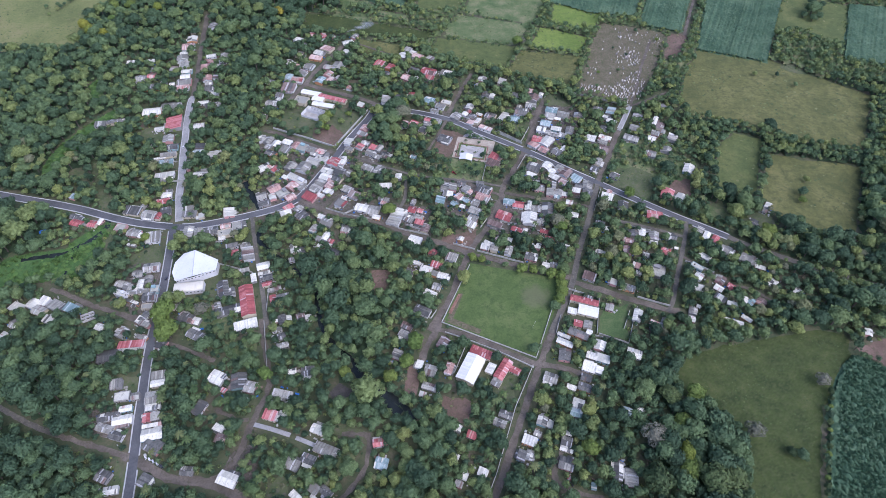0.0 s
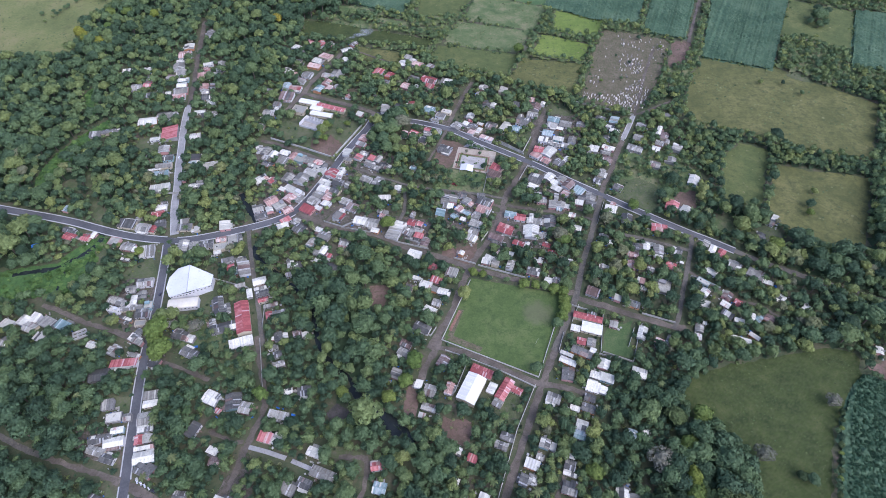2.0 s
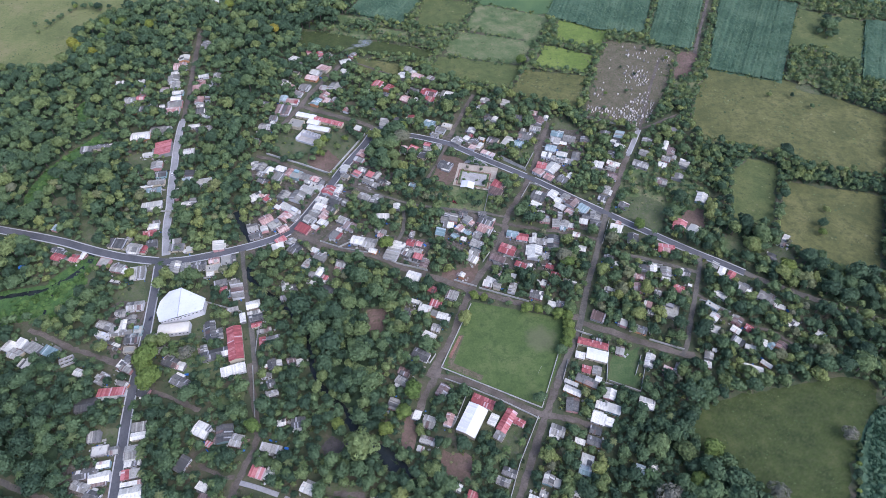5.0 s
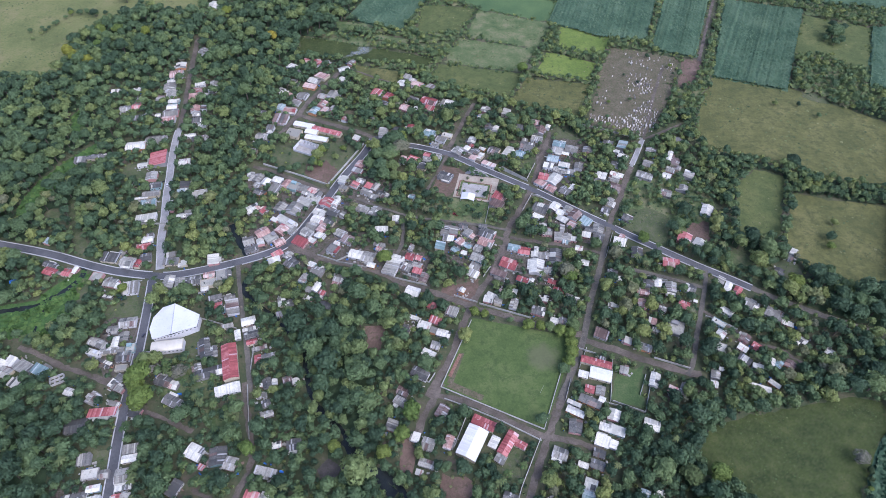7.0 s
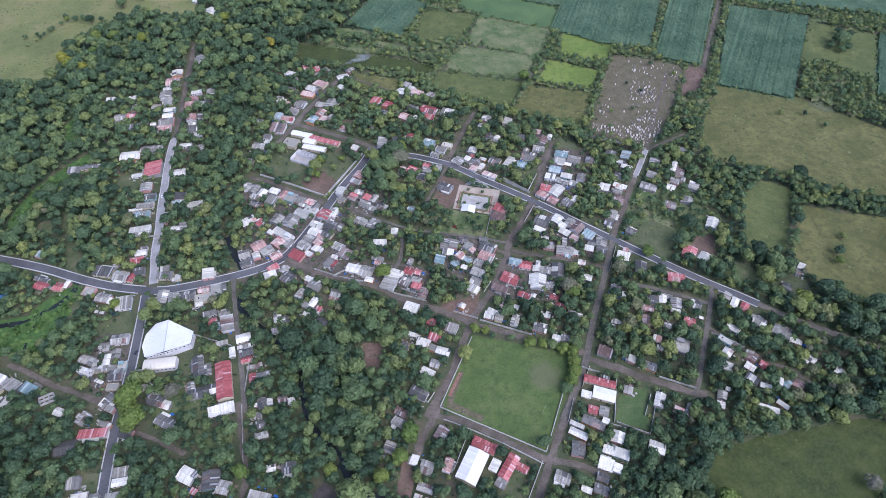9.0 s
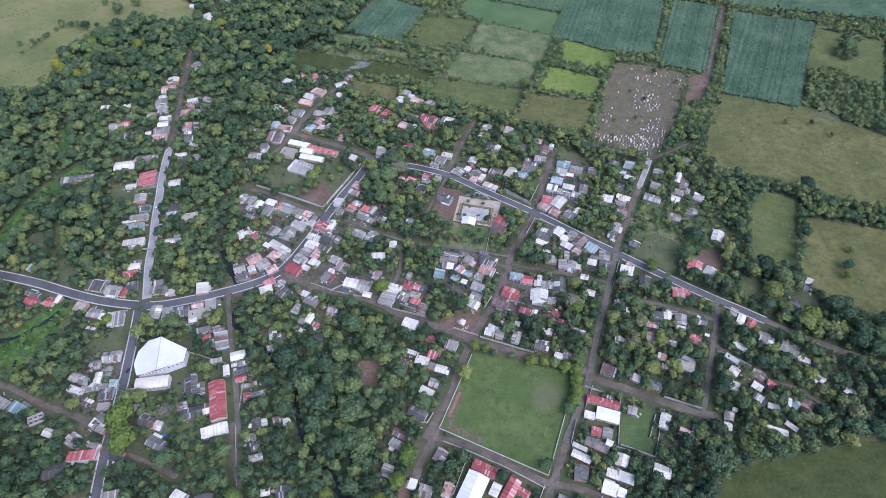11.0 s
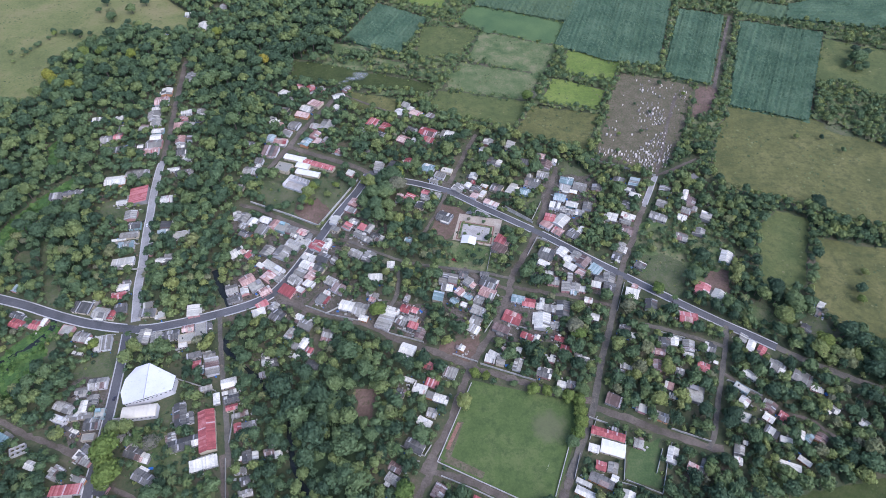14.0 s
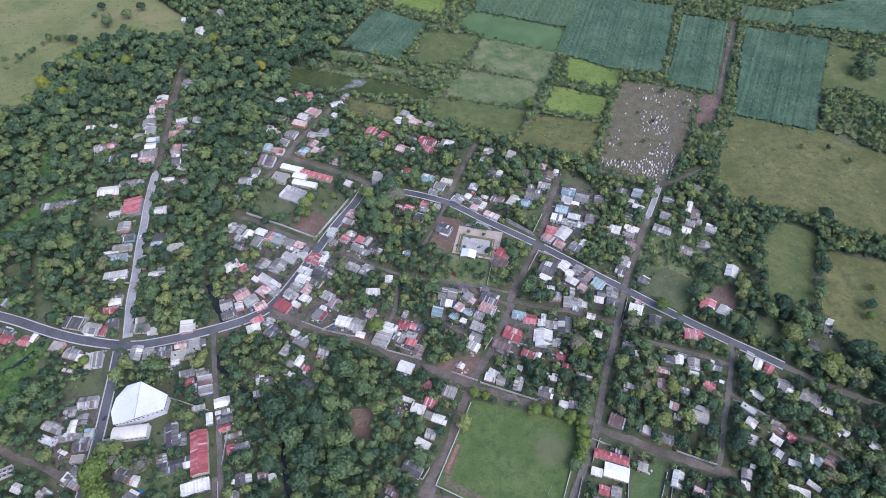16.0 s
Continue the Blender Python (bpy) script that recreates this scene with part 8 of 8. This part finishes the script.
def canopy(x, y, turn):
    """A white tensioned stage roof on four poles."""
    t = tagged(new("stage_canopy"), "white peaked stage canopy on thin poles", "canopy")
    t.matrix_basis = pose(x, y, 0.34, 0, 0, turn)
    n = 6
    V, F = [], []
    for j in range(n + 1):
        for i in range(n + 1):
            u, v = 2 * i / n - 1, 2 * j / n - 1
            V.append((u * 6.5, v * 4.2, 3.6 + 2.4 * (1 - abs(u)) * (0.6 + 0.4 * (1 - v * v)) + 0.5 * v))
    for j in range(n):
        for i in range(n):
            a = j * (n + 1) + i
            F.append((a, a + 1, a + n + 2, a + n + 1))
    child("canopy_sheet", mesh_of("canopy_sheet", V, F, [M["hall_roof"]]), t)
    for sx in (-1, 1):
        for sy in (-1, 1):
            child("pole", mesh_of("pole", *boxes((sx * 6.3 - 0.08, sx * 6.3 + 0.08, sy * 4.0 - 0.08, sy * 4.0 + 0.08, 0, 3.6 + 0.5 * sy)), [M["kerb"]]), t)


canopy(22.4, 453.0, -12)


# ---- football pitch: worn ground, running strip, goals ----
for k, zone in enumerate(([(2.5, 261.0), (12.5, 286.5), (16.0, 285.5), (6.5, 259.5)], [(2.0, 257.8), (6.5, 261.5), (30.0, 250.5), (28.0, 246.3)])):
    slab("worn_turf", zone, 0.12 + 0.02 * k, "worn", "trodden brown turf along the pitch wall", 0.1)
slab("running_strip", [(3.4, 266.5), (11.8, 285.5), (14.2, 284.6), (5.8, 265.6)], 0.3, "terracotta", "faded terracotta strip beside the pitch", 0.3)


def goal(x, y, turn):
    g = tagged(new("football_goal"), "white tubular steel football goal", "goal")
    g.matrix_basis = pose(x, y, 0.05, 0, 0, turn)
    child("post", mesh_of("post", *boxes((-2.85, -2.75, -0.05, 0.05, 0, 2.1)), [M["line"]]), g)
    child("post", mesh_of("post", *boxes((2.75, 2.85, -0.05, 0.05, 0, 2.1)), [M["line"]]), g)
    child("crossbar", mesh_of("crossbar", *boxes((-2.85, 2.85, -0.05, 0.05, 2.1, 2.2)), [M["line"]]), g)


goal(72.6, 255.0, 62)

# ---- creek ----
CREEKS = []


def creek(pts, wide, clear=-0.6):
    line = smooth(pts, 4.0)
    nrm = normals(line)
    rng = np.random.default_rng(9)
    w = wide * rng.uniform(0.6, 1.3, (len(line), 1))
    level = 0.255 + 0.004 * len(CREEKS)
    CREEKS.append(wide)
    V = [(x, y, level) for x, y in line + nrm * w / 2] + [(x, y, level) for x, y in line - nrm * w / 2]
    n = len(line)
    for a, b in zip(line[:-1], line[1:]):
        take_line(a, b, wide / 2 + clear)
    tagged(new("creek", mesh_of("creek", V, [(i, n + i, n + i + 1, i + 1) for i in range(n - 1)], [M["water"]])), "dark narrow creek under the trees", "water", kind="structure")


creek([(-165.8, 366.2), (-167.9, 345.5), (-142.4, 322.5), (-122.1, 303.9), (-108.7, 294.8), (-105.0, 274.6), (-98.4, 252.7), (-86.4, 236.0), (-70.4, 222.1), (-62.8, 210.1), (-53.5, 200.7), (-40.4, 193.9), (-27.4, 182.8), (-21.0, 174.2)], 4.2)
creek([(-317.9, 374.1), (-311.5, 366.6), (-312.7, 356.2), (-319.2, 346.1), (-326.9, 339.7), (-334.6, 332.2), (-345.2, 327.7), (-358.2, 325.5), (-372.9, 322.2)], 4.2, 1.2)
creek([(-333.6, 332.2), (-328.7, 324.4), (-328.9, 313.4), (-325.9, 298.7)], 1.6)
creek([(-196.5, 420.6), (-190.3, 409.5), (-183.7, 398.6), (-177.2, 388.0), (-172.0, 380.3)], 5.0, 0.5)
creek([(-69.6, 217.1), (-64.0, 210.1), (-59.2, 202.8), (-54.0, 198.2)], 6.5, 0.6)
creek([(-50.7, 197.4), (-43.9, 192.4), (-37.8, 184.3), (-31.3, 179.5)], 5.5, 0.4)


# ---- cemetery ----


def profile(name, pts, half, mat):
    """An outline in the y-z plane, drawn out along x in one piece."""
    n = len(pts)
    V = [(sx * half, y, z) for sx in (-1, 1) for y, z in pts]
    F = [tuple(range(n)), tuple(range(n, 2 * n))[::-1]] + [(i, n + i, n + (i + 1) % n, (i + 1) % n) for i in range(n)]
    return mesh_of(name, V, F, [M[mat]])


GRAVES = [
    profile("grave", [(-1.1, 0), (1.1, 0), (1.1, 1.3), (0.85, 1.4), (0.85, 0.5), (-1.1, 0.4)], 0.55, "marble"),
    profile("grave", [(-1.3, 0), (1.3, 0), (1.3, 1.5), (1.45, 1.5), (1.45, 1.65), (0, 2.0), (-1.45, 1.65), (-1.45, 1.5), (-1.3, 1.5)], 0.95, "marble"),
    profile("grave", [(-1.2, 0), (1.2, 0), (1.2, 0.35), (0.9, 0.35), (0.9, 0.8), (-0.9, 0.7), (-0.9, 0.3), (-1.2, 0.3)], 0.6, "marble"),
]


def graves(zone, many, seed):
    rng = np.random.default_rng(seed)
    xs, ys = [p[0] for p in zone], [p[1] for p in zone]
    put = []
    for _ in range(many * 30):
        x, y = rng.uniform(min(xs), max(xs)), rng.uniform(min(ys), max(ys))
        x, y = x + 0.0, round(y / 2.9) * 2.9 + rng.normal(0, 0.35)
        if not inside(np.array(x), np.array(y), zone) or any((x - a) ** 2 + (y - b) ** 2 < 6.5 for a, b in put):
            continue
        put.append((x, y))
        k = int(rng.choice(3, p=[0.5, 0.22, 0.28]))
        ob = tagged(new("grave", GRAVES[k]), ("low pale tomb with upright headstone", "small whitewashed house-shaped tomb", "stepped pale plaster tomb")[k], "grave", "cemetery graves")
        ob.matrix_basis = pose(x, y, 0.02, 0, 0, -14 + rng.normal(0, 7)) @ Matrix.Scale(rng.uniform(0.6, 1.05), 4)
        if len(put) >= many:
            break


graves([(155.8, 572.3), (181.3, 564.1), (205.1, 545.7), (213.3, 557.8), (189.6, 578.4), (159.1, 582.5)], 62, 31)
graves([(195.0, 576.8), (230.7, 609.4), (231.7, 598.6), (210.0, 548.1), (193.1, 553.6)], 80, 32)
graves([(219.6, 639.3), (231.5, 652.1), (242.1, 645.3), (236.9, 623.3), (224.0, 618.5)], 38, 33)
graves([(214.8, 707.6), (279.3, 688.3), (257.8, 635.7), (249.1, 662.2), (216.8, 670.2)], 36, 34)
graves([(218.1, 667.2), (232.6, 657.1), (210.3, 595.9), (207.1, 637.4)], 28, 35)
graves([(232.8, 593.3), (233.8, 585.5), (221.2, 553.8), (214.0, 551.3)], 24, 36)
graves([(208.7, 709.8), (276.9, 686.1), (247.6, 618.6), (212.3, 566.0), (169.8, 578.3), (186.0, 637.3)], 28, 38)
graves([(170.0, 613.7), (185.6, 618.4), (179.4, 600.1), (169.2, 598.3)], 8, 37)


# ---- parked cars ----
def car(x, y, turn, paint, words, size=0.95):
    c = tagged(new("car"), words, "car", "parked cars")
    c.matrix_basis = pose(x, y, 0.34, 0, 0, turn) @ Matrix.Scale(size, 4)
    body = profile("body", [(-2.05, 0.3), (2.05, 0.3), (2.1, 0.62), (1.95, 0.86), (0.9, 0.95), (-1.9, 0.95), (-2.1, 0.7)], 0.84, paint)
    child("body", body, c)
    child("cabin", profile("cabin", [(-1.6, 0.95), (0.9, 0.95), (0.3, 1.45), (-1.3, 1.45)], 0.72, "glass"), c)
    child("roof", profile("roof", [(-1.35, 1.45), (0.35, 1.45), (0.25, 1.52), (-1.25, 1.52)], 0.72, paint), c)
    n = 10
    V = [(s * 0.1, 0.32 * math.cos(6.2832 * k / n), 0.32 + 0.32 * math.sin(6.2832 * k / n)) for s in (-1, 1) for k in range(n)]
    tyre = mesh_of("wheel", V, [tuple(range(n)), tuple(range(n, 2 * n))[::-1]] + [(k, n + k, n + (k + 1) % n, (k + 1) % n) for k in range(n)], [M["tank"]])
    for sx in (-0.78, 0.78):
        for sy in (-1.3, 1.3):
            child("wheel", tyre, c, pose(sx, sy, 0))


M["car_white"] = surface("white_car_paint", ((0.3, C(0.62, 0.62, 0.62)), (0.7, C(0.75, 0.75, 0.75))), 3, 0.4, rough=0.3, bump=0)
M["car_dark"] = surface("dark_car_paint", ((0.3, C(0.04, 0.04, 0.05)), (0.7, C(0.08, 0.08, 0.1))), 3, 0.4, rough=0.3, bump=0)
for x, y, turn in ((-206.6, 147.6, 35), (-203.6, 146.4, 38), (-200.6, 144.9, 36), (-197.4, 143.4, 40)):
    car(x, y, turn, "car_white", "small white car parked at the lane's edge", 0.68)
car(-193.6, 141.4, 68, "car_dark", "dark car parked at the lane's edge")
car(-271.6, 472.4, 8, "car_white", "white pickup-sized car on the concrete street")
car(-238.4, 301.5, -10, "car_dark", "dark car standing in the main street")
car(-115.6, 447.0, -32, "car_white", "white car beside the main street")
car(55.7, 124.4, 5, "car_dark", "dark car under the trees")


# ---- roofless walls of an unfinished house ----
def shell(x, y, turn, nx, ny, step):
    s = tagged(new("unfinished_house"), "roofless grey block walls of an unfinished house", "building")
    s.matrix_basis = pose(x, y, 0, 0, 0, turn)
    for i in range(nx + 1):
        child("block_wall", mesh_of("block_wall", *boxes((i * step - 0.1, i * step + 0.1, 0, ny * step, 0, 2.6)), [M["kerb"]]), s)
    for j in range(ny + 1):
        child("block_wall", mesh_of("block_wall", *boxes((0.1, nx * step - 0.1, j * step - 0.1, j * step + 0.1, 0, 2.58)), [M["kerb"]]), s)
    claim(x + 4, y + 4, 10, 10, turn)


shell(-293.0, 257.0, 28, 3, 2, 3.3)


# ---- tussocks and low bushes on the open ground ----
def tussocks(zone, apart, low, high, seed, words, dull=""):
    rng = np.random.default_rng(seed)
    xs, ys = [p[0] for p in zone], [p[1] for p in zone]
    many = int((max(xs) - min(xs)) * (max(ys) - min(ys)) / apart ** 2)
    X, Y = rng.uniform(min(xs), max(xs), many), rng.uniform(min(ys), max(ys), many)
    keep = inside(X, Y, zone) & (np.sin(X * 0.07 + 2 * np.sin(Y * 0.05)) + rng.normal(0, 0.8, many) > 0.2)
    V, T, K, base = [], [], [], 0
    for x, y in zip(X[keep], Y[keep]):
        r = low + (high - low) * rng.random() ** 3
        n = 5
        a = rng.uniform(0, 6.28)
        ring = np.array([(r * math.cos(a + 6.283 * k / n) * rng.uniform(0.7, 1.2), r * math.sin(a + 6.283 * k / n) * rng.uniform(0.7, 1.2), 0.0) for k in range(n)])
        V.append(np.concatenate([ring, [(rng.normal(0, 0.2 * r), rng.normal(0, 0.2 * r), r * rng.uniform(0.5, 0.9))]]) + (x, y, 0.03))
        T.append(np.array([(k, (k + 1) % n, n) for k in range(n)]) + base)
        K.append(np.full(n, rng.random() * 0.9))
        base += n + 1
    if V:
        tagged(new("tussocks", tri_mesh("tussocks", np.concatenate(V), np.concatenate(T), [M[dull or "tuft"]], None, np.concatenate(K))), words, "grass", kind="stuff")


for k, (kind, zone) in enumerate(OPEN):
    if kind in ("olive", "olive_pale", "scrub", "lime", "meadow", "green_grey", "meadow_lush", "bare", "worn"):
        tussocks(zone, 1.7 if kind == "meadow_lush" else 2.3 if kind == "meadow" else 3.4 if kind in ("scrub", "lime", "worn") else 4.6, 0.35, 3.4 if kind == "meadow_lush" else 0.9 if kind in ("meadow", "worn") else 1.7, 200 + k, "scattered tussocks and low weeds in the grass", {"meadow": "weed", "meadow_lush": "weed_lush", "worn": "weed"}.get(kind, ""))


# ---- household clutter in the yards: boards, roofing offcuts, basins and barrels ----
def clutter():
    rng = np.random.default_rng(314)
    V, F, K = [], [], []
    for x, y, w, d, turn, _ in PLACED:
        a = radians(turn)
        for _ in range(int(rng.integers(2, 8))):
            u, v = (rng.uniform(-0.6, 0.6) * w, (d / 2 + rng.uniform(0.9, 3.2)) * rng.choice((-1, 1))) if rng.random() < 0.6 else ((w / 2 + rng.uniform(0.9, 3.0)) * rng.choice((-1, 1)), rng.uniform(-0.6, 0.6) * d)
            px, py = x + u * math.cos(a) - v * math.sin(a), y + u * math.sin(a) + v * math.cos(a)
            if held(px, py):
                continue
            b = a + rng.normal(0, 0.5)
            n0 = len(V)
            if rng.random() < 0.3:
                r, h = rng.uniform(0.35, 0.6), rng.uniform(0.7, 1.1)
                V += [(px + s * r * math.cos(1.0472 * k), py + s * r * math.sin(1.0472 * k), z) for s, z in ((0.9, 0.0), (1.0, h * 0.5), (0.92, h)) for k in range(6)]
                f = [(6 * j + k, 6 * j + (k + 1) % 6, 6 * j + 6 + (k + 1) % 6, 6 * j + 6 + k) for j in range(2) for k in range(6)] + [tuple(range(12, 18))]
                mat = int(rng.choice((1, 2, 3)))
            else:
                lw, ld, lh = rng.uniform(0.7, 2.9), rng.uniform(0.5, 1.7), rng.uniform(0.25, 1.3)
                bv, f = box(-lw / 2, lw / 2, -ld / 2, ld / 2, 0, lh)
                tip = rng.uniform(-0.25, 0.1)
                V += [(px + p * math.cos(b) - q * math.sin(b), py + p * math.sin(b) + q * math.cos(b), z + (tip * p * 0.4 if z > 0.1 else 0)) for p, q, z in bv]
                mat = int(rng.choice(5, p=(0.4, 0.08, 0.07, 0.25, 0.2)))
            F += [tuple(n0 + i for i in q) for q in f]
            K += [mat] * len(f)
    tagged(new("yard_clutter", mesh_of("yard_clutter", V, F, [M["line"], M["tarp"], M["tank"], M["roof_g"], M["door"]], K)), "boards, basins, barrels and roofing offcuts in the yards", "clutter", kind="stuff")


M["tarp"] = surface("blue_tarpaulin", ((0.3, C(0.03, 0.11, 0.34)), (0.7, C(0.06, 0.19, 0.5))), 2, 0.4, rough=0.5)
M["car_red"] = surface("red_car_paint", ((0.3, C(0.2, 0.03, 0.035)), (0.7, C(0.32, 0.06, 0.06))), 3, 0.4, rough=0.35, bump=0)
clutter()


# ---- smoke of a small fire behind the last houses ----
def smoke(x, y):
    m = bpy.data.materials.new("thin_smoke")
    m.use_nodes = True
    nt = m.node_tree
    clear, mix = nt.nodes.new("ShaderNodeBsdfTransparent"), nt.nodes.new("ShaderNodeMixShader")
    bsdf = nt.nodes["Principled BSDF"]
    bsdf.inputs["Base Color"].default_value, bsdf.inputs["Roughness"].default_value = (0.72, 0.74, 0.76, 1), 1.0
    mix.inputs[0].default_value = 0.055
    nt.links.new(clear.outputs[0], mix.inputs[1])
    nt.links.new(bsdf.outputs[0], mix.inputs[2])
    nt.links.new(mix.outputs[0], nt.nodes["Material Output"].inputs[0])
    rng = np.random.default_rng(17)
    V, T, base = [], [], 0
    for k in range(9):
        q = (k / 9) ** 0.9
        c = np.array((30 * q, 7 * q + 3.5 * q * math.sin(2.4 * k), 2 + 8 * q + 2.0 * q * math.cos(2.1 * k)))
        v, f = BALLS[2]
        V.append(v * (1.2 + 3.2 * q) * rng.uniform(0.85, 1.1, (len(v), 1)) * (1.6, 0.9, 0.7) + c)
        T.append(f + base)
        base += len(v)
    plume = tagged(new("smoke_plume", tri_mesh("smoke_plume", np.concatenate(V), np.concatenate(T), [m])), "thin white smoke drifting from a yard fire", "smoke")
    plume.matrix_basis = pose(x, y, 0)


smoke(-122.6, 694.4)
car(10.3, 432.4, 62, "car_red", "red car parked by the clearing", 1.25)
tent = tagged(new("tarpaulin_shelter"), "bright blue tarpaulin stretched over four posts", "shelter")
tent.matrix_basis = pose(-366.6, 354.4, 0, 0, 0, 24)
sag = [(-3.2 + 6.4 * i / 4, -2.0 + 4.0 * j / 4, 2.5 - 0.12 * abs(i - 2) * abs(j - 2) + 0.35 * (j == 2)) for j in range(5) for i in range(5)]
child("tarpaulin", mesh_of("tarpaulin", sag + [(p, q, z - 0.04) for p, q, z in sag], [(5 * j + i, 5 * j + i + 1, 5 * j + i + 6, 5 * j + i + 5) for j in range(4) for i in range(4)] + [(25 + 5 * j + i, 25 + 5 * j + i + 5, 25 + 5 * j + i + 6, 25 + 5 * j + i + 1) for j in range(4) for i in range(4)], [M["tarp"]]), tent)
for px in (-3.0, 3.0):
    for py in (-1.8, 1.8):
        child("post", mesh_of("post", *boxes((px - 0.06, px + 0.06, py - 0.06, py + 0.06, 0, 2.05)), [M["bark"]]), tent)
KEPT.append((-366.6, 354.4, 4.5))
plant_all()
